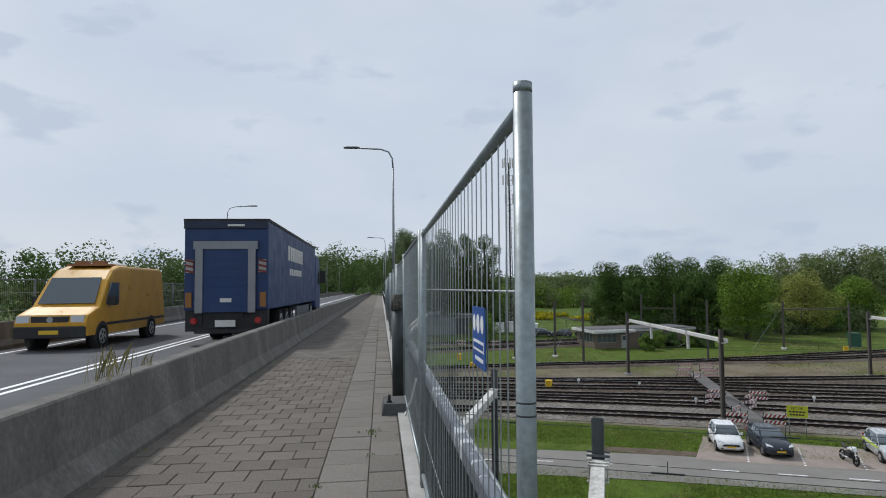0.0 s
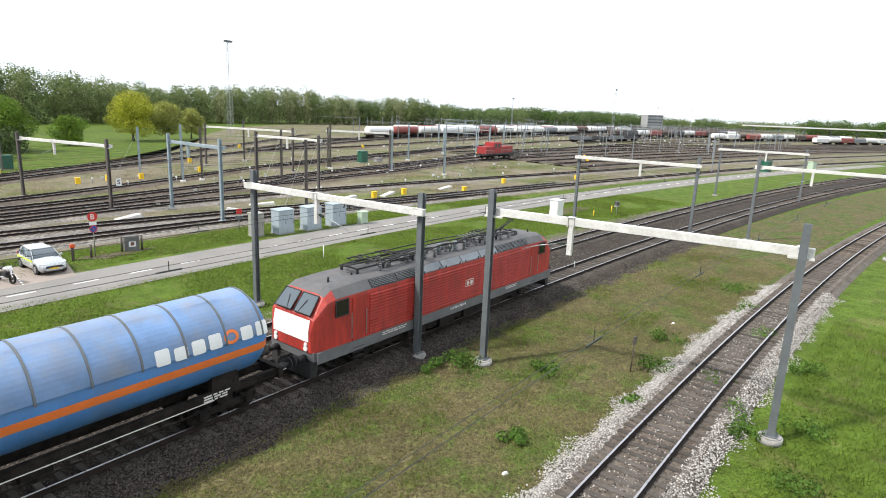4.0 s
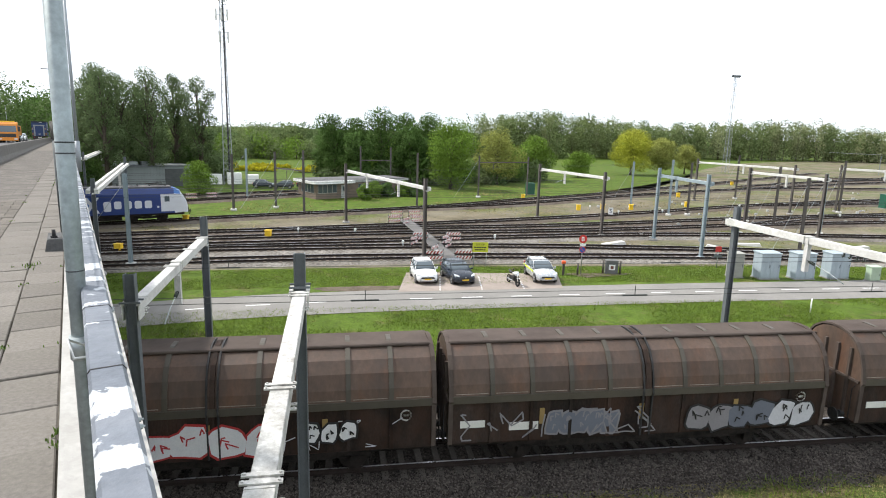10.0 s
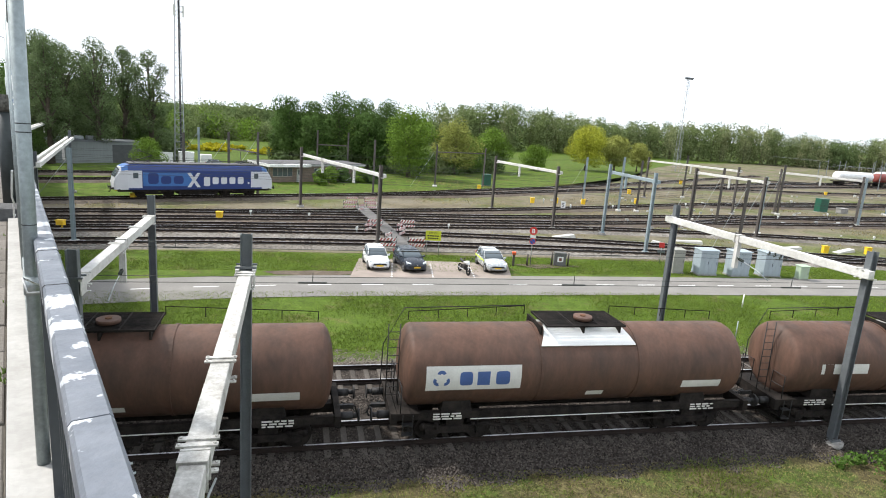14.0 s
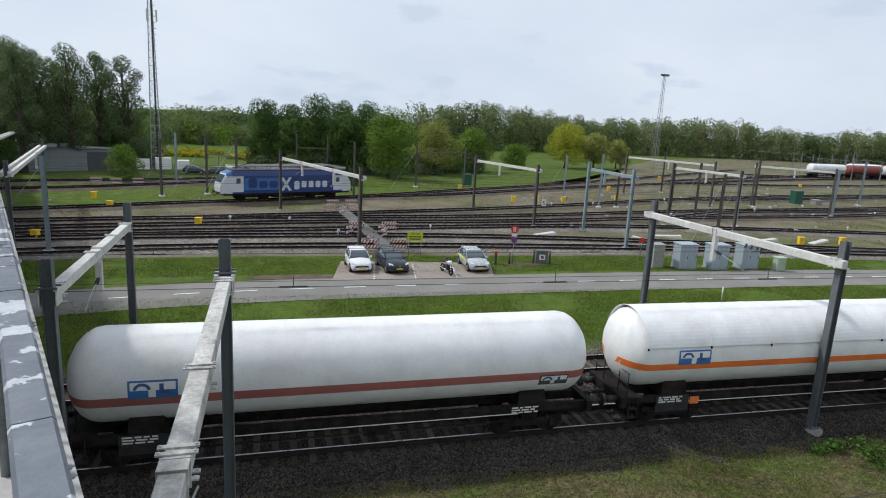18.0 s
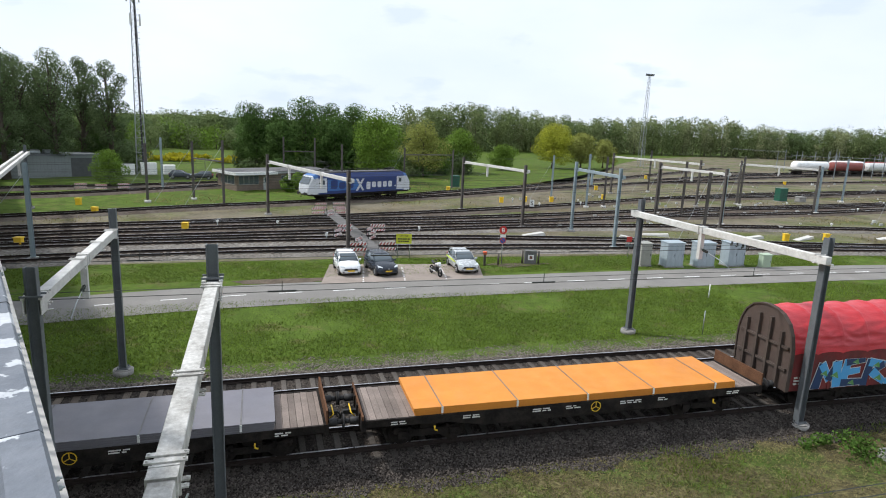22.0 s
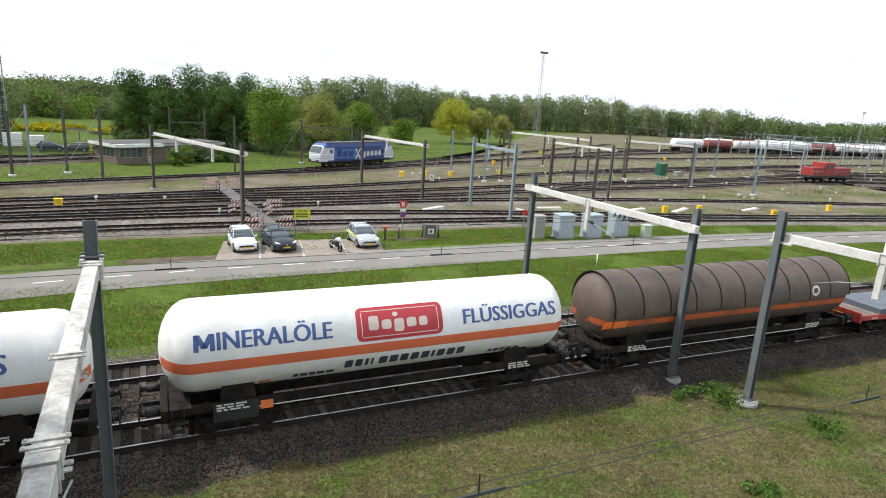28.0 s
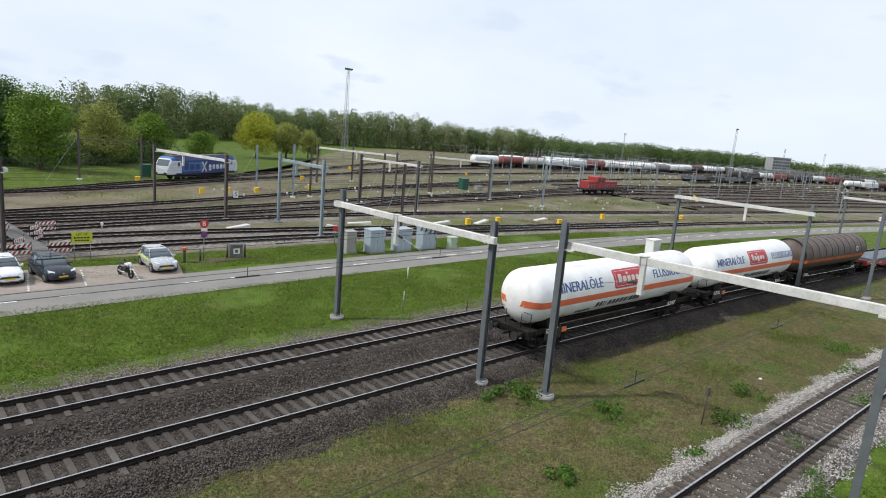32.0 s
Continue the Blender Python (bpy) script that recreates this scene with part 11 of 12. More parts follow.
hut_window(Matrix.Rotation(radians(-90), 4, "Z") @ Matrix.Translation((-5.0, 0, 0)), 4.4, 0.95, 2.3, 4)
bm = bmesh.new()
box(bm, 4.6, 5.6, -0.04, 0.02, 0.0, 2.1)
dd = part("door", bm, mat("hut_door", (0.42, 0.43, 0.42), 0.6, var=0.1), hut, "pale door with a small window")
bm = bmesh.new()
box(bm, 4.85, 5.35, -0.05, -0.042, 1.2, 1.9)
part("door_window", bm, GLASS, dd)
# long grey shed
shed = thing("storage_shed", "long low grey metal-clad shed under the poplars", "shed", Matrix.Translation((-64.5, 101.0, GZ)) @ Matrix.Rotation(radians(45), 4, "Z"))
bm = bmesh.new()
box(bm, 0, 13.5, 0, 6, -0.05, 3.6)
part("wall", bm, SHEDGREY, shed)
for k in range(26):
    bm = bmesh.new()
    box(bm, 0.1 + 0.52 * k, 0.2 + 0.52 * k, -0.04, 0.0, 0.0, 3.5)
    part("cladding_rib", bm, SHEDGREY, shed)
bm = bmesh.new()
box(bm, -0.2, 13.7, -0.2, 6.2, 3.6, 3.85)
part("roof", bm, GREYSTEEL, shed)
bm = bmesh.new()
box(bm, 8.8, 13.0, -0.06, -0.01, 0.0, 3.2)
part("shed_door", bm, mat("shed_door", (0.06, 0.065, 0.065), 0.7), shed, "dark sliding door")
for x in (1.0, 3.2, 5.4):
    bm = bmesh.new()
    box(bm, x, x + 1.6, 1.5, 3.0, 3.85, 4.5)
    bevelled(bm, 0.1)
    part("roof_vent", bm, GALV, shed, "pale roof vent")
# fenced cabinets at the tower's foot
for i, (x, y, w, h) in enumerate(((-52.0, 114.2, 2.2, 1.9), (-49.0, 116.0, 2.6, 2.1), (-46.0, 117.8, 2.0, 1.7))):
    cabinet(x, y, w, 1.4, h, WHITE, "white equipment cabinet at the foot of the mast", 30, 2, "equipment_cabinet")


def lattice(x, y, h, w0, w1, label, head, name="lattice_mast", n=14, rot=20.0, antennas=False):
    t = thing(name, label, "mast", Matrix.Translation((x, y, GZ)) @ Matrix.Rotation(radians(rot), 4, "Z"))
    legs = [(math.cos(a), math.sin(a)) for a in (0.785, 2.356, 3.927, 5.498)]
    r = max(0.05, w0 * 0.05)
    for cx, cy in legs:
        bm = bmesh.new()
        cyl(bm, (cx * w0, cy * w0, -0.05), (cx * w1, cy * w1, h), r, 6, r * 0.7)
        part("leg", bm, MASTSTEEL, t)
    for k in range(n):
        f0, f1 = k / n, (k + 1) / n
        a, b = w0 + (w1 - w0) * f0, w0 + (w1 - w0) * f1
        for i in range(4):
            p, q = legs[i], legs[(i + 1) % 4]
            bm = bmesh.new()
            cyl(bm, (p[0] * a, p[1] * a, h * f0), (q[0] * b, q[1] * b, h * f1), r * 0.5, 4)
            cyl(bm, (p[0] * b, p[1] * b, h * f1), (q[0] * b, q[1] * b, h * f1), r * 0.45, 4)
            part("brace", bm, MASTSTEEL, t)
    if antennas:
        for z, m in ((h - 1.0, 6), (h - 4.5, 4), (h - 8.5, 3)):
            for i in range(m):
                a = i * 6.283 / m
                bm = bmesh.new()
                box(bm, math.cos(a) * 1.0 - 0.14, math.cos(a) * 1.0 + 0.14, math.sin(a) * 1.0 - 0.10, math.sin(a) * 1.0 + 0.10, z, z + 2.0)
                an = part("antenna", bm, PALELABEL, t)
                bm = bmesh.new()
                cyl(bm, (math.cos(a) * w1, math.sin(a) * w1, z + 1.0), (math.cos(a) * 0.9, math.sin(a) * 0.9, z + 1.0), 0.04, 5)
                part("antenna_arm", bm, MASTSTEEL, an)
        bm = bmesh.new()
        cyl(bm, (0, 0, h - 0.3), (0, 0, h + 3.0), 0.07, 6)
        part("top_pole", bm, MASTSTEEL, t)
        bm = bmesh.new()
        for k in range(int(h)):
            box(bm, w0 * 0.3, w0 * 0.3 + 0.5, -0.02, 0.02, 1.0 * k + 0.3, 1.0 * k + 0.36)
        box(bm, w1 * 0.2, w1 * 0.2 + 0.3, -0.15, 0.15, 0, h)
        part("cable_ladder", bm, mat("cable_black", (0.03, 0.03, 0.033), 0.7), t, "dark cable ladder")
    if head:
        bm = bmesh.new()
        box(bm, -1.6, 1.6, -0.12, 0.12, h - 0.1, h + 0.15)
        hd_ = part("lamp_bar", bm, MASTSTEEL, t)
        for i in range(5):
            bm = bmesh.new()
            cbox(bm, (-1.4 + 0.7 * i, -0.25, h + 0.35), (0.5, 0.4, 0.45))
            part("floodlight", bm, GREYSTEEL, hd_)
    return t


lattice(-50.4, 116.4, 35.0, 1.25, 0.42, "tall steel lattice telecom mast with white antennas", False, "telecom_mast", 26, 20, True)
lattice(78.2, 205.6, 30.3, 1.1, 0.4, "grey lattice floodlight mast in the yard", True, "floodlight_mast", 16)
lattice(271.1, 188.1, 25.0, 0.8, 0.4, "distant floodlight mast in the yard", True, "floodlight_mast", 8)
lattice(303.4, 290.6, 20.8, 0.6, 0.3, "distant floodlight mast in the yard", True, "floodlight_mast", 8)
lattice(514.3, 308.9, 22.0, 0.9, 0.5, "distant floodlight mast in the yard", True, "floodlight_mast", 6)
lattice(560.0, 300.0, 21.0, 0.9, 0.5, "distant floodlight mast in the yard", True, "floodlight_mast", 6)

# distant office block
ob_ = thing("office_building", "distant grey office block above the yard", "building", Matrix.Translation((760, 470, GZ)) @ Matrix.Rotation(radians(-20), 4, "Z"))
bm = bmesh.new()
box(bm, 0, 26, 0, 14, -0.1, 17)
part("wall", bm, mat("office_brick", (0.30, 0.30, 0.30), 0.8, var=0.1), ob_)
for fl in range(4):
    for k in range(7):
        bm = bmesh.new()
        box(bm, 1.0 + 3.5 * k, 3.4 + 3.5 * k, -0.15, 0.05, 2.0 + 4.0 * fl, 4.2 + 4.0 * fl)
        part("window", bm, GLASS, ob_)
bm = bmesh.new()
box(bm, -0.4, 26.4, -0.4, 14.4, 17, 17.6)
part("roof", bm, WHITE, ob_)
sd = thing("platform_roof", "long pale flat roof far off in the yard", "roof", Matrix.Translation((560, 250, GZ)) @ Matrix.Rotation(radians(-52), 4, "Z"))
bm = bmesh.new()
box(bm, 0, 190, -6, 6, 9.0, 10.0)
part("roof_slab", bm, PALELABEL, sd)
for k in range(9):
    bm = bmesh.new()
    cyl(bm, (8 + 21 * k, 0, -0.05), (8 + 21 * k, 0, 9.0), 0.5, 8)
    part("column", bm, GREYSTEEL, sd)

# posts, pairs of posts and cross wires of the far yard
rng = random.Random(21)


def yard_post(x, y, h=8.0, m=None, guy=True):
    t = thing("catenary_post", "steel overhead-line post standing in the yard", "railway post", Matrix.Translation((x, y, GZ)), group="posts of the far yard")
    bm = bmesh.new()
    post_mesh(bm, 0, 0, -0.05, h, 0.26, 0.24)
    part("post", bm, m or BROWNSTEEL, t)
    bm = bmesh.new()
    cyl(bm, (0, 0, -0.05), (0, 0, 0.3), 0.4, 12)
    part("foundation", bm, mat("anchor_concrete", (0.52, 0.51, 0.48)), t)
    if guy:
        bm = bmesh.new()
        cyl(bm, (0, 0, h - 0.6), (-4.2, -2.6, -0.05), 0.02, 4)
        part("guy_wire", bm, GALV, t)


for x, y in ((-28.3, 46.0), (-33.8, 79.2), (-37.9, 94.3), (-29.4, 83.3), (-24.0, 78.7), (-22.8, 109.7), (-17.7, 112.2), (-9.9, 86.9), (-1.3, 105.9), (26.5, 89.7), (29.5, 90.7), (35.7, 85.5), (37.7, 81.8), (40.7, 76.4), (55.9, 99.9), (63.9, 91.7), (82.1, 111.0), (23.0, 98.0), (47.0, 118.0), (70.0, 84.0), (31.5, 62.5)):
    yard_post(x, y, rng.uniform(7.2, 8.4), rng.choice((BROWNSTEEL, BROWNSTEEL, BLUESTEEL)), rng.random() < 0.6)


def cross_span(x0, y0, x1, y1, h=8.0, m=None):
    """Two posts with a light lattice beam between them."""
    d = Vector((x1 - x0, y1 - y0, 0))
    t = thing("yard_gantry", "light steel gantry with a thin beam over yard tracks", "railway gantry", Matrix.Translation((x0, y0, GZ)) @ Matrix.Rotation(math.atan2(d.y, d.x), 4, "Z"), group="gantries of the far yard")
    for x in (0, d.length):
        bm = bmesh.new()
        box(bm, x - 0.10, x + 0.10, -0.10, 0.10, -0.05, h)
        part("post", bm, m or BROWNSTEEL, t)
    bm = bmesh.new()
    box(bm, 0.13, d.length - 0.13, -0.07, 0.07, h - 1.05, h - 0.88)
    part("beam", bm, m or BROWNSTEEL, t)
    for k in range(int(d.length / 6)):
        bm = bmesh.new()
        cyl(bm, (3 + 6 * k, 0, h - 1.1), (3 + 6 * k, 0, h - 2.2), 0.05, 5)
        part("drop_post", bm, m or BROWNSTEEL, t)


cross_span(-29.4, 83.3, -24.0, 78.7, 6.6)
cross_span(-22.8, 109.7, -17.7, 112.2, 6.6)
cross_span(-1.3, 105.9, 7.5, 112.0, 7.0)
for k in range(30):
    u = 110 + 13.0 * k + rng.uniform(-3, 3)
    for j in range(1):
        v0 = 0.45 * u + 42 + rng.uniform(0, 0.50) * u
        a = math.radians(rng.uniform(-70, -55))
        L = rng.choice((12, 18, 26, 34))
        cross_span(u, v0, u - math.cos(a) * L * 0.4, v0 - math.sin(a) * L, rng.uniform(6.6, 7.6), rng.choice((BROWNSTEEL, BLUESTEEL, BLUESTEEL)))

# parked wagons of the far yard
def parked_mesh(kind):
    bm = bmesh.new()
    if kind == "tank":
        loft(bm, tank_loops(14.5, 1.45, 2.7, head=0.5))
    elif kind == "box":
        prism(bm, [(-1.4, 1.1), (1.4, 1.1), (1.4, 3.3), (0.9, 3.9), (-0.9, 3.9), (-1.4, 3.3)], -7.4, 7.4)
    else:
        prism(bm, [(-1.4, 1.0), (1.4, 1.0), (1.4, 2.3), (1.3, 2.3), (1.3, 1.2), (-1.3, 1.2), (-1.3, 2.3), (-1.4, 2.3)], -7.4, 7.4)
    me = simple_mesh("wagon_body", bm, WHITE)
    bm = bmesh.new()
    box(bm, -7.6, 7.6, -1.2, 1.2, 0.85, 1.1)
    for x in (-5.4, 5.4):
        box(bm, x - 1.2, x + 1.2, -1.05, 1.05, 0.2, 0.85)
        for q in (-0.9, 0.9):
            cyl(bm, (x + q, -0.85, 0.46), (x + q, 0.85, 0.46), 0.46, 12)
    return me, simple_mesh("running_gear", bm, UNDER)


PARKED = {k: parked_mesh(k) for k in ("tank", "box", "open")}
GEAR = PARKED["tank"][1]
COATS = [TANKWHITE, mat("parked_white", (0.62, 0.62, 0.60), 0.5, var=0.1), mat("parked_brown", (0.075, 0.05, 0.042), 0.7, var=0.2), mat("parked_red", (0.22, 0.05, 0.04), 0.6, var=0.15), mat("parked_grey", (0.16, 0.17, 0.18), 0.6, var=0.15), mat("parked_black", (0.04, 0.04, 0.042), 0.6, var=0.2)]
BODY = {}
for k, (me, _) in PARKED.items():
    for i, c in enumerate(COATS):
        m2 = me.copy()
        m2.materials.clear()
        m2.materials.append(c)
        BODY[k, i] = m2
NAMES = ["white", "off-white", "brown", "dull red", "grey", "black"]


def parked(kind, coat, p, h, z=0.0):
    t = thing("parked_wagon", f"{NAMES[coat]} {'tank' if kind == 'tank' else 'covered' if kind == 'box' else 'open'} wagon parked in the far yard", "freight wagon", Matrix.Translation((p.x, p.y, z)) @ Matrix.Rotation(h, 4, "Z"), group="wagons parked in the yard")
    shared("wagon_body", BODY[kind, coat], t, Matrix())
    shared("running_gear", GEAR, t, Matrix())


def rake(curve, s0, n, pick, z=-0.05):
    for i, (p, h) in enumerate(along(curve, 16.2, s0)):
        if i >= n:
            break
        parked(*pick(i), p, h, z)


tank_rows = [([(98, 186), (116.4, 190), (152, 200), (210, 216), (300, 236), (420, 262)], 33.4, 11, lambda i: ("tank", (0, 3, 1, 0, 1, 3, 1, 0, 1, 4, 1)[i % 11]), 0.0),
             ([(150, 208), (215, 224), (300, 244), (430, 272)], 4.0, 13, lambda i: ("tank", (0, 3, 1, 1, 2, 0, 1)[i % 7]), 0.1),
             ([(190, 228), (260, 243), (360, 262), (480, 290)], 2.0, 14, lambda i: ("tank", (1, 0, 2, 1, 3)[i % 5]), 0.1),
             ([(240, 252), (330, 268), (440, 290), (560, 312)], 6.0, 13, lambda i: (("tank", "box")[i % 3 == 0], (1, 4, 0, 2)[i % 4]), 0.1),
             ([(215, 165), (290, 176), (380, 186)], 0.0, 4, lambda i: ("open", (4, 5)[i % 2]), 0.1),
             ([(400, 172), (470, 168), (540, 158), (620, 140)], 0.0, 9, lambda i: (("box", "tank")[i % 2], (3, 1, 4, 0, 2)[i % 5]), 0.1),
             ([(420, 140), (480, 132), (540, 120), (620, 100)], 0.0, 9, lambda i: (("box", "tank", "box")[i % 3], (1, 1, 3, 4)[i % 4]), 0.1),
             ([(300, 205), (400, 214), (520, 214)], 0.0, 11, lambda i: (("tank", "box")[i % 2], (2, 5, 1, 3)[i % 4]), 0.1),
             ([(360, 175), (460, 172), (580, 150)], 0.0, 11, lambda i: (("tank", "box")[i % 2], (0, 1, 2, 3, 1)[i % 5]), 0.1)]
for line, s0, n, pick, z in tank_rows:
    track("distant yard track under parked wagons", catmull(line, 6.0), BALLAST_FAR, z - 0.004)
    rake(catmull(line, 4.0), s0, n, pick, z)

# the many posts and wires of the distant yard
bm = bmesh.new()
wr = bmesh.new()
for k in range(260):
    u = rng.uniform(120, 620)
    v = rng.uniform(0.10 * u + 45, min(0.95 * u + 105, 320))
    if u * 0.31 + 20 > v:
        continue
    h = rng.uniform(6.4, 7.8)
    box(bm, u - 0.09, u + 0.09, v - 0.09, v + 0.09, GZ - 0.02, GZ + h)
    if k % 4 == 0:
        L = rng.choice((10, 16, 24))
        cyl(wr, (u, v, GZ + h - 0.8), (u - 0.35 * L, v + 0.9 * L, GZ + h - 0.8), 0.045, 4)
    if k % 4 == 0:
        cyl(wr, (u, v, GZ + h - 2.4), (u + 60, v + 18, GZ + h - 2.2), 0.025, 3)
fp = thing("yard_posts", "crowd of grey overhead-line posts and wires in the distant yard", "railway posts", kind="stuff")
part("posts", bm, mat("far_post_grey", (0.20, 0.22, 0.23), 0.6, 0.2, var=0.1), fp, kind="stuff", fix=False)
part("wires", wr, mat("far_wire_grey", (0.22, 0.24, 0.25), 0.6, 0.2, var=0.1), fp, kind="stuff", fix=False)
rs2 = np.random.RandomState(31)
bm = bmesh.new()
for k in range(420):
    u = rs2.uniform(15, 360)
    v = rs2.uniform(0.24 * u + 62, 0.62 * u + 90)
    s = rs2.uniform(0.08, 0.2) * (1.0 + u / 250)
    box(bm, u - s, u + s, v - s * 0.6, v + s * 0.6, GZ - 0.02, GZ + s * 1.6)
tagged(part("track_boxes", bm, mat("pale_track_box", (0.42, 0.42, 0.40), 0.7, var=0.15, island=0.4), fix=False), "small pale boxes and markers scattered along the yard tracks", "track boxes", kind="stuff")

# ---- grass blades, weeds and ballast stones close to the bridge ----
BLADE = leaf_mat("grass_blades", (0.125, 0.180, 0.028), 0.5, 0.6)
BLADE_DRY = leaf_mat("dry_grass_blades", (0.205, 0.178, 0.078), 0.5, 0.35)
BLADE_BROWN = leaf_mat("dead_grass_blades", (0.145, 0.110, 0.058), 0.6, 0.3)
HERB = leaf_mat("herb_leaves", (0.075, 0.14, 0.026), 0.4, 0.3)


def blades(name, label, rs, xy, h, wide, material, z=GZ):
    n = len(xy)
    a = rs.uniform(0, 6.283, n)
    l = h * rs.uniform(0.3, 0.8, n)
    lean = rs.uniform(0.6, 2.2, n)
    w = wide * rs.uniform(0.6, 1.3, n)
    base = np.column_stack([xy, np.full(n, z)])
    side = np.column_stack([-np.sin(a) * w, np.cos(a) * w, np.zeros(n)])
    tip = np.column_stack([np.cos(a) * l * lean, np.sin(a) * l * lean, l])
    c = np.stack([base - side, base + side, base + tip * 0.98 + side * 0.15, base + tip - side * 0.15], 1)
    tagged(quads(name, c, material), label, "grass", kind="stuff")


def strip(rs, n, c0, c1, c2, lo, hi, x0, x1, power=1.0):
    x = x0 + (x1 - x0) * rs.uniform(0, 1, n) ** power
    y = c0 + c1 * x + c2 * x * x + rs.uniform(lo, hi, n)
    return np.column_stack([x, y])


def patchy(rs, xy, scale, keep):
    f = np.sin(xy[:, 0] * scale + 1.3) + np.sin(xy[:, 1] * scale * 1.4 + xy[:, 0] * scale * 0.6) + np.sin((xy[:, 0] - xy[:, 1]) * scale * 2.3 + 0.7) * 0.6 + rs.normal(0, 0.45, len(xy))
    return xy[f > keep]


rs = np.random.RandomState(8)
xy = strip(rs, 150000, 13.2, 0.238, -8.5e-4, -4.4, 4.4, -14, 52)
blades("dry_grass", "patchy dry yellow-green grass between the tracks", rs, patchy(rs, xy, 0.5, -1.3), 0.085, 0.012, BLADE_DRY)
blades("straw", "dead brown grass between the tracks", rs, patchy(rs, xy[::2] + 0.05, 0.7, -0.6), 0.08, 0.012, BLADE_BROWN)
blades("short_grass", "green grass patches between the tracks", rs, patchy(rs, xy[::2] + 0.03, 0.31, -0.1), 0.10, 0.013, BLADE)
blades("tall_grass", "tufts of taller green grass between the tracks", rs, patchy(rs, strip(rs, 30000, 14.4, 0.238, -8.5e-4, -3.0, 3.4, 8, 50), 0.62, 1.0), 0.26, 0.013, BLADE)
blades("verge_grass", "green grass verge between the main line and the lane", rs, patchy(rs, strip(rs, 150000, 33.2, 0.233, -7.0e-4, -4.4, 6.2, -26, 80, 1.1), 0.4, -1.2), 0.15, 0.022, BLADE)
blades("verge_grass", "green grass verge between the lane and the yard", rs, patchy(rs, strip(rs, 70000, 47.5, 0.236, -7.0e-4, -2.6, 3.4, -30, 62), 0.35, -1.0), 0.12, 0.028, BLADE)
blades("verge_grass", "rough green grass below the bridge edge", rs, strip(rs, 16000, 2.2, 0.243, -1.0e-3, -4.0, 1.4, 6, 40), 0.25, 0.014, BLADE)
blades("yard_weeds", "thin weeds and dry grass between yard tracks", rs, patchy(rs, np.column_stack([rs.uniform(-40, 110, 60000), rs.uniform(62, 130, 60000)]), 0.21, 0.6), 0.30, 0.05, BLADE_DRY)


def weed_clump(x, y, r, h, seed, n=260):
    q = np.random.RandomState(seed)
    lobes = [((x + q.normal(0, r * 0.5), y + q.normal(0, r * 0.5), GZ + h * q.uniform(0.3, 0.7)), (r * 0.55, r * 0.55, h * 0.45)) for _ in range(5)]
    t = thing("weed_clump", "leafy dark green weed clump in the grass", "weeds", kind="stuff")
    quads("leaves", leaf_cloud(q, lobes, n, 0.055), HERB, t, kind="stuff")


for i, (x, y, r, h) in enumerate(((22.6, 9.6, 0.7, 0.7), (21.3, 9.0, 0.5, 0.55), (16.9, 19.3, 0.9, 0.75), (17.1, 20.1, 0.7, 0.6), (15.6, 20.3, 0.5, 0.5), (19.6, 17.4, 0.6, 0.5), (24.0, 14.6, 0.9, 0.7), (25.5, 11.8, 0.7, 0.5), (28.5, 16.2, 0.8, 0.6), (33.0, 13.0, 0.9, 0.6), (37.0, 15.5, 0.8, 0.6), (19.5, 6.8, 0.9, 0.6), (23.5, 7.8, 0.8, 0.7), (30.0, 9.8, 0.7, 0.6), (17.0, 5.0, 1.0, 0.6), (20.5, 12.8, 0.6, 0.4), (41.0, 18.0, 0.9, 0.7), (14.2, 14.0, 0.5, 0.35), (95, 92, 2.0, 1.2), (88, 90, 1.6, 1.0), (78, 84, 1.8, 1.2))):
    weed_clump(x, y, r, h, 300 + i, 420 if x < 60 else 400)


def stones(name, label, rs, xyz, size, material):
    """Small angular stones, six corners each."""
    n = len(xyz)
    d = np.array([(1, 0, 0), (0, 1, 0), (-1, 0, 0), (0, -1, 0), (0, 0, 1), (0, 0, -0.6)], float)
    s = size * rs.uniform(0.6, 1.4, (n, 1, 1)) * rs.uniform(0.6, 1.2, (n, 6, 1))
    a = rs.uniform(0, 6.283, n)
    R_ = np.zeros((n, 3, 3))
    R_[:, 0, 0], R_[:, 0, 1], R_[:, 1, 0], R_[:, 1, 1], R_[:, 2, 2] = np.cos(a), -np.sin(a), np.sin(a), np.cos(a), 1
    v = np.einsum("nij,kj->nki", R_, d) * s + xyz[:, None, :] + rs.normal(0, size * 0.12, (n, 6, 3))
    f = np.array([(0, 1, 4), (1, 2, 4), (2, 3, 4), (3, 0, 4)])
    faces = (f[None] + (np.arange(n) * 6)[:, None, None]).reshape(-1, 3)
    me = bpy.data.meshes.new(name)
    me.vertices.add(6 * n)
    me.vertices.foreach_set("co", v.reshape(-1).astype(np.float32))
    me.loops.add(len(faces) * 3)
    me.loops.foreach_set("vertex_index", faces.reshape(-1).astype(np.int32))
    me.polygons.add(len(faces))
    me.polygons.foreach_set("loop_start", np.arange(0, len(faces) * 3, 3, dtype=np.int32))
    me.update(calc_edges=True)
    me.materials.append(material)
    tagged(new(name, me), label, "ballast", kind="stuff")


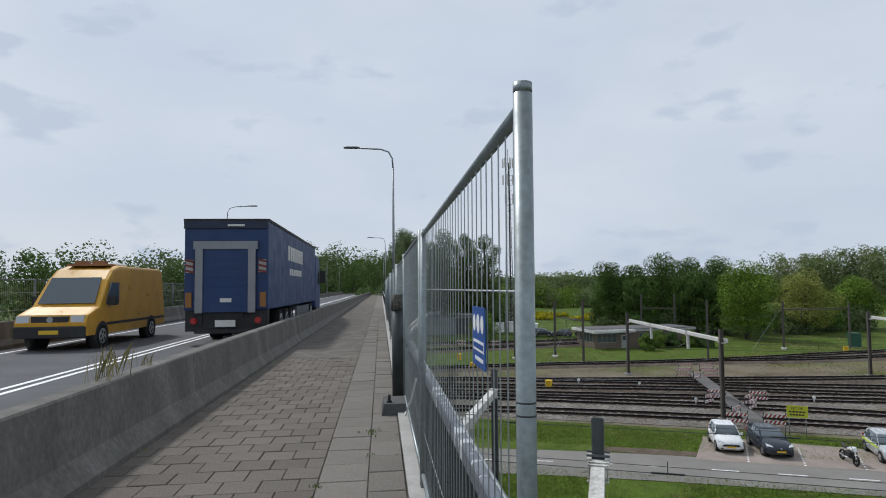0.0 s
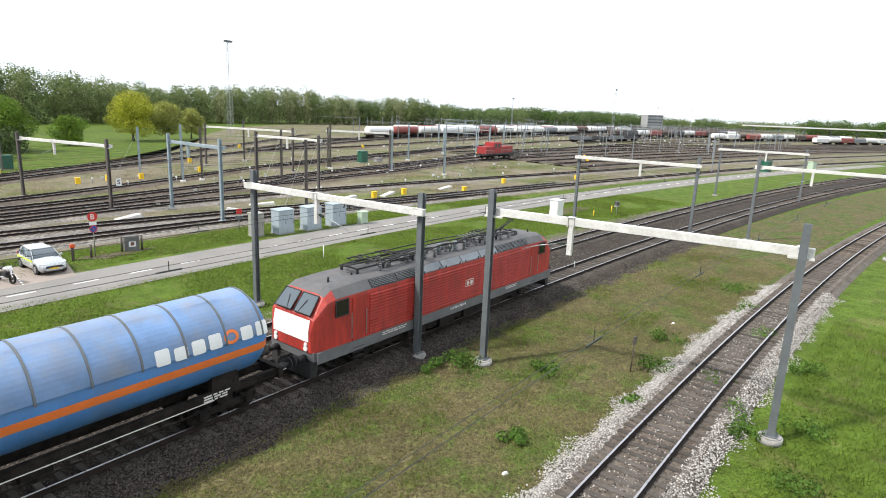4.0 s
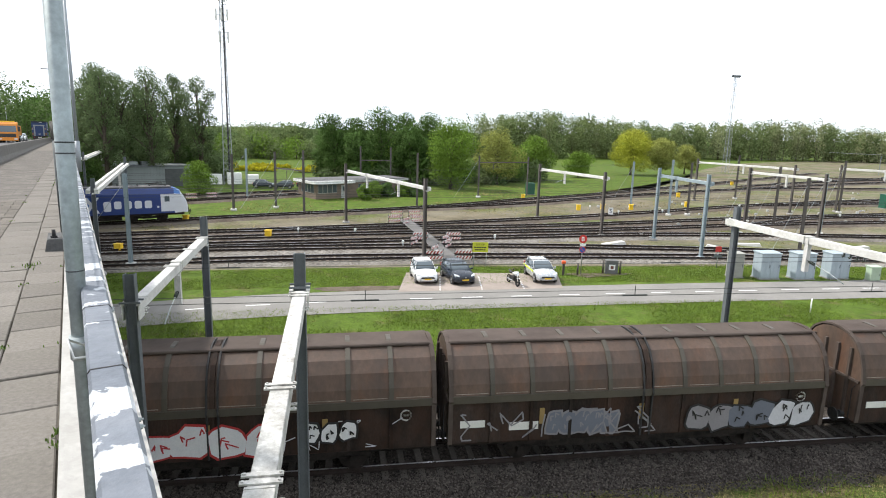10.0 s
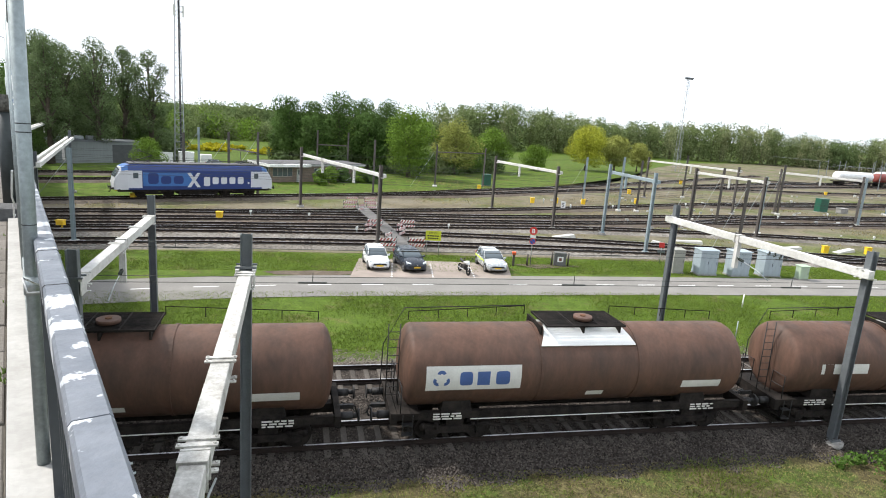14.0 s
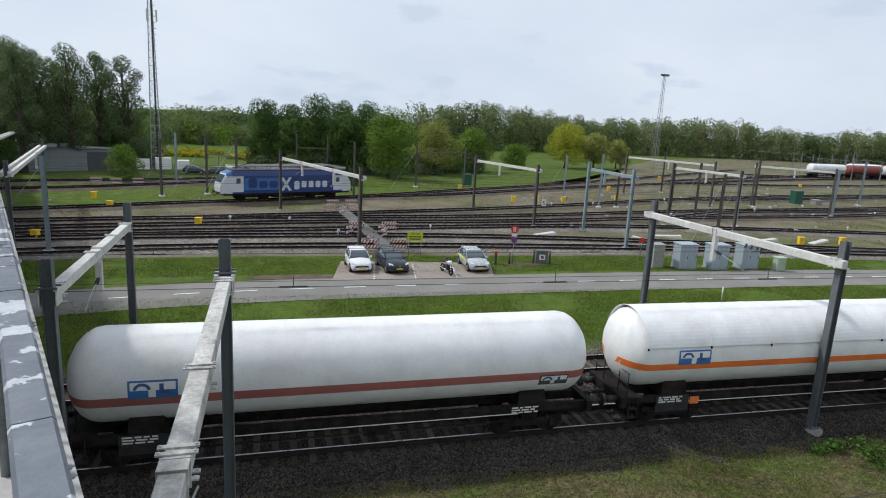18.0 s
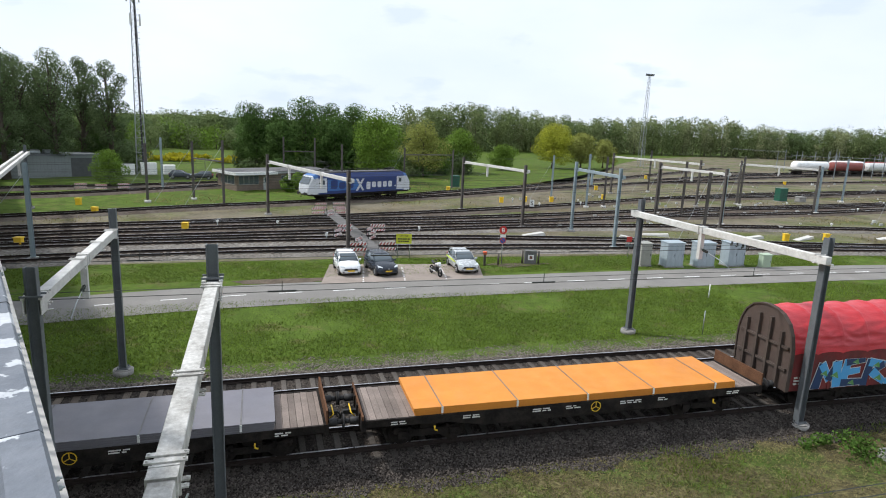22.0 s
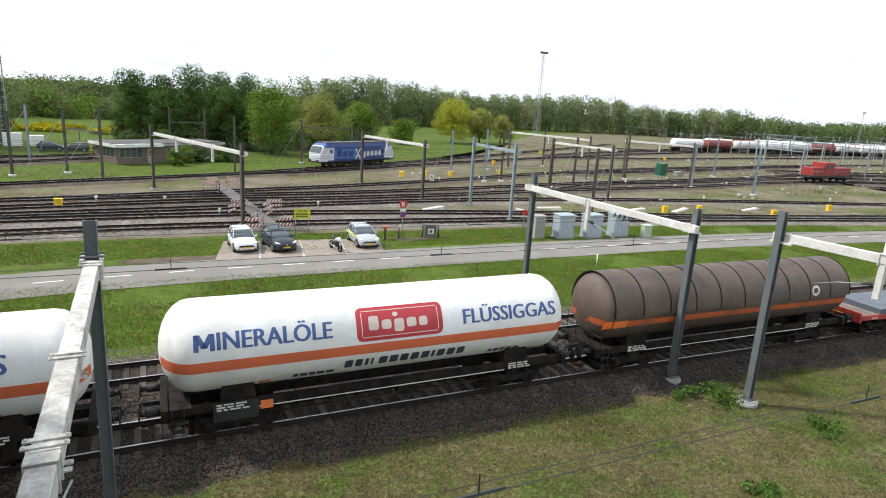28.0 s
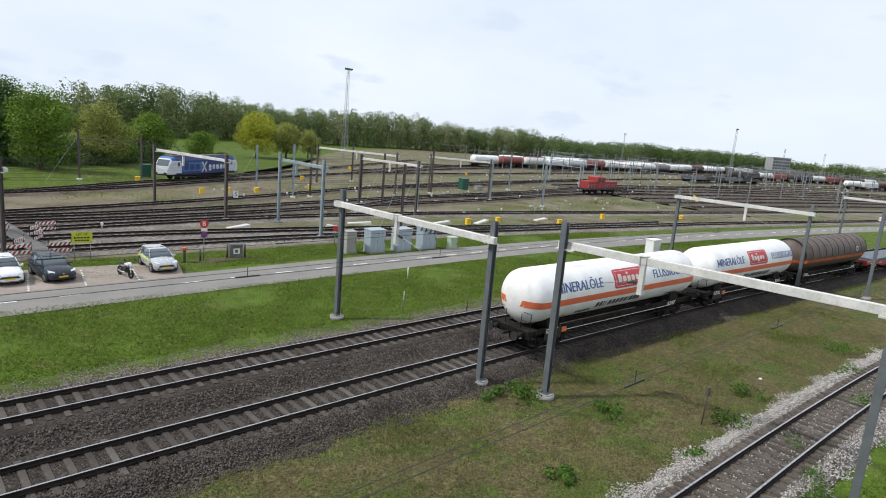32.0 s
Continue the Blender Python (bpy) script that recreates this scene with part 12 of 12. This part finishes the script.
def bed(rs, n, c0, c1, c2, lo, hi, x0, x1, zf, power=1.2):
    x = x0 + (x1 - x0) * rs.uniform(0, 1, n) ** power
    o = rs.uniform(lo, hi, n)
    edge = 0.22 * np.sin(x * 1.3) + 0.15 * np.sin(x * 3.1 + 1) + rs.normal(0, 0.12, n)
    o = np.where(np.abs(o) > 1.6, o + np.sign(o) * edge * np.clip((np.abs(o) - 1.6) * 1.5, 0, 1), o)
    sl = c1 + 2 * c2 * x
    k = np.sqrt(1 + sl * sl)
    return np.column_stack([x - o * sl / k, c0 + c1 * x + c2 * x * x + o / k, zf(np.abs(o)) + rs.uniform(-0.01, 0.02, n)])


def bank(o):
    return np.where(o < 1.55, -0.21, np.maximum(-0.21 - (o - 1.55) * 0.46, -0.53))


PALESTONE = mat("pale_stones", (0.30, 0.285, 0.265), 0.95, var=0.12, scale=2.0, fine=0.1, island=0.5)
DARKSTONE = mat("dark_stones", (0.066, 0.057, 0.050), 0.95, var=0.2, scale=0.8, fine=0.1, island=0.75)
EDGESTONE = mat("edge_stones", (0.135, 0.120, 0.102), 0.95, var=0.2, scale=0.8, fine=0.1, island=0.6)
for lo, hi, n in ((1.25, 2.35, 17000), (-2.2, -1.2, 12000)):
    stones("pale_ballast", "loose pale ballast stones beside the near track", rs, bed(rs, n, 6.45, 0.243, -1e-3, lo, hi, 2, 45, bank), 0.034, PALESTONE)
stones("pale_ballast", "scattered pale stones between the rails", rs, bed(rs, 2500, 6.45, 0.243, -1e-3, -0.6, 0.6, 2, 40, bank), 0.03, PALESTONE)
stones("brown_ballast", "brown ballast stones in the near track", rs, bed(rs, 9000, 6.45, 0.243, -1e-3, -1.3, 1.3, 2, 40, bank), 0.03, DARKSTONE)
stones("dark_ballast", "dark ballast stones along the main line", rs, bed(rs, 60000, 19.93, 0.233, -7.5e-4, -2.7, -0.9, -14, 60, bank), 0.040, DARKSTONE)
stones("dark_ballast", "dark ballast stones of the main line", rs, bed(rs, 42000, 22.4, 0.2345, -7.35e-4, -1.8, 1.8, -14, 70, lambda o: o * 0 - 0.27), 0.045, DARKSTONE)
stones("dark_ballast", "dark ballast stones between the rails", rs, bed(rs, 16000, 19.93, 0.233, -7.5e-4, -0.7, 0.7, -14, 60, lambda o: o * 0 - 0.225), 0.035, DARKSTONE)
stones("dark_ballast", "dark ballast stones between the rails of the second track", rs, bed(rs, 12000, 25.05, 0.236, -7.2e-4, -0.7, 0.7, -14, 60, lambda o: o * 0 - 0.225), 0.035, DARKSTONE)
stones("dark_ballast", "ballast stones beside the second main-line track", rs, bed(rs, 30000, 25.05, 0.236, -7.2e-4, 0.9, 2.7, -18, 75, bank), 0.045, EDGESTONE)
stones("loose_gravel", "thin loose gravel between the ballast and the verge", rs, bed(rs, 12000, 25.05, 0.236, -7.2e-4, 2.2, 3.7, -18, 70, lambda o: o * 0 - 0.535), 0.035, EDGESTONE)

# ---- small lineside things ----
def stake(x, y, h, m, label, r=0.035, head=None, tilt=0.0):
    t = thing("lineside_stake", label, "stake", Matrix.Translation((x, y, GZ)) @ Matrix.Rotation(radians(tilt), 4, "Y"), group="stakes beside the tracks")
    bm = bmesh.new()
    cyl(bm, (0, 0, -0.06), (0, 0, h), r, 8)
    part("shaft", bm, m, t)
    if head:
        bm = bmesh.new()
        box(bm, -0.07, 0.07, -0.05, 0.05, h - 0.35, h + 0.02)
        part("head", bm, head, t)


OLDWOOD = mat("old_wood", (0.075, 0.062, 0.05))
stake(17.3, 32.8, 1.45, GALV, "thin pale steel stake in the verge", 0.03)
stake(21.1, 31.2, 1.4, OLDWOOD, "thin grey wooden stake beside the track", 0.04)
stake(23.0, 14.8, 1.7, OLDWOOD, "leaning thin wooden stake with a dark head in the grass", 0.028, BROWNSTEEL, 3)
stake(21.6, 40.8, 1.0, WHITE, "short white marker stake beside the lane", 0.04)
stake(58.0, 42.6, 0.8, YELLOW, "short yellow marker stake beside the lane", 0.05)
stake(63.0, 43.6, 0.8, YELLOW, "short yellow marker stake beside the lane", 0.05)
stake(35.2, 27.6, 0.9, GALV, "thin pale steel stake beside the track", 0.03)
for x, y in ((24.2, 10.9), (31.0, 17.2), (12.5, 12.6)):
    bm = bmesh.new()
    loft(bm, [[(-0.10, -0.06, -0.01), (0.12, -0.05, -0.01), (0.10, 0.07, -0.01), (-0.09, 0.06, -0.01)], [(-0.07, -0.04, 0.05), (0.08, -0.03, 0.06), (0.06, 0.05, 0.05), (-0.06, 0.04, 0.06)]], smooth=False)
    tagged(part("litter", bm, WHITE, matrix=Matrix.Translation((x, y, GZ + 0.02))), "small crumpled white litter in the grass", "litter")
# bare earth patches on the verge beside the lane
EARTH = mat("bare_earth", (0.11, 0.088, 0.066), 0.95, var=0.3, scale=1.2, fine=0.4, fscale=12.0, bump=0.6, bscale=14.0)
for i, (x, y, a, b) in enumerate(((-8.5, 42.2, 3.6, 0.7), (9.2, 49.6, 2.6, 0.7), (12.0, 45.0, 3.0, 0.4), (20.8, 27.9, 3.2, 0.8), (57.0, 46.5, 6.5, 1.2))):
    q = random.Random(60 + i)
    bm = bmesh.new()
    n = 26
    ang = math.atan(0.25)
    ring_ = []
    for k in range(n):
        f = 2 * math.pi * k / n
        rr = 1 + 0.35 * math.sin(3 * f + i) * q.random() + q.uniform(-0.12, 0.12)
        px_, py_ = a * math.cos(f) * rr, b * math.sin(f) * rr
        ring_.append(bm.verts.new((x + px_ * math.cos(ang) - py_ * math.sin(ang), y + px_ * math.sin(ang) + py_ * math.cos(ang), GZ + 0.022)))
    bm.faces.new(ring_)
    tagged(part("bare_patch", bm, EARTH), "trodden bare earth patch in the verge", "ground", kind="structure")

# ---- paving pieces of the footway ----
PW = 0.315
BLOCK = simple_mesh("paving_block", chipped(PW - 0.007, 0.302, 0.05), PAVER)
SLAB_A = simple_mesh("slab", chipped(0.412, 0.495, 0.06), SLAB)
SLAB_B = simple_mesh("slab", chipped(0.302, 0.495, 0.06), SLAB)
rng = random.Random(11)
HALF = simple_mesh("paving_block", chipped(PW / 2 - 0.007, 0.302, 0.05), PAVER)


def bond(r):
    """Blocks of one row: rows run across the footway, joints staggered by half a block."""
    if r % 2 == 0:
        return [(PW * c, PW) for c in range(6)]
    return [(0.0, PW / 2)] + [(PW * (c + 0.5), PW) for c in range(5)] + [(PW * 5.5, PW / 2)]


for r in range(46):
    for x, w in bond(r):
        shared("paving_block", BLOCK if w == PW else HALF, footway, Matrix.Translation((-2.72 + x, 4.2 + 0.31 * r, 0.001 + rng.uniform(-0.004, 0.004))) @ Matrix.Rotation(rng.uniform(-0.006, 0.006), 4, "X"))
bm = bmesh.new()
for r in range(46, 190):
    for x, w in bond(r):
        y, x, z = 4.2 + 0.31 * r, -2.72 + x, rng.uniform(-0.004, 0.004)
        v = [bm.verts.new(p) for p in ((x, y, z), (x + w - 0.008, y, z), (x + w - 0.008, y + 0.30, z), (x, y + 0.30, z))]
        bm.faces.new(v)
part("paving_blocks", bm, mat("paver_far", (0.145, 0.132, 0.118), 0.92, var=0.10, scale=1.0, fine=0.18, fscale=50.0, island=0.16), footway, kind="stuff", fix=False)
for r in range(100):
    y = 3.5 + 0.503 * r
    for me, x in ((SLAB_A, -0.83), (SLAB_B, -0.41)):
        shared("slab", me, footway, Matrix.Translation((x, y + (0.22 if x > -0.5 else 0), 0.002 + rng.uniform(-0.005, 0.005))) @ Matrix.Rotation(rng.uniform(-0.012, 0.012), 4, "Y") @ Matrix.Rotation(rng.uniform(-0.006, 0.006), 4, "X"))
bm = bmesh.new()
box(bm, -2.72, -0.83, 62.9, V1, -0.03, 0.0)
part("far_paving", bm, PAVER, footway)
bm = bmesh.new()
box(bm, -0.83, -0.11, 53.9, V1, -0.03, 0.001)
part("far_slabs", bm, SLAB, footway)
# sleepers of the near tracks
lay_sleepers(TRACK_A, LINE_A, -28, 92, me=SL)
lay_sleepers(TRACK_B, LINE_B, -10, 92, z=0.004, me=SL)
lay_sleepers(TRACK_C, LINE_C, -25, 60, me=SL)
for tr, ln, x0, x1 in ((TRACK_A, LINE_A, 92, 260), (TRACK_A, LINE_A, -60, -28), (TRACK_B, LINE_B, 92, 260), (TRACK_B, LINE_B, -60, -10), (TRACK_C, LINE_C, 60, 200)):
    lay_sleepers(tr, ln, x0, x1, SLEEPER_FAR, joined=True)
bm = bmesh.new()
box(bm, -2.72, -0.11, V0, 3.4, -0.03, 0.0)
part("far_paving", bm, PAVER, footway)


def motions():
    drive_train()
    drive_vectron()
    drive_on_bridge()


motions()
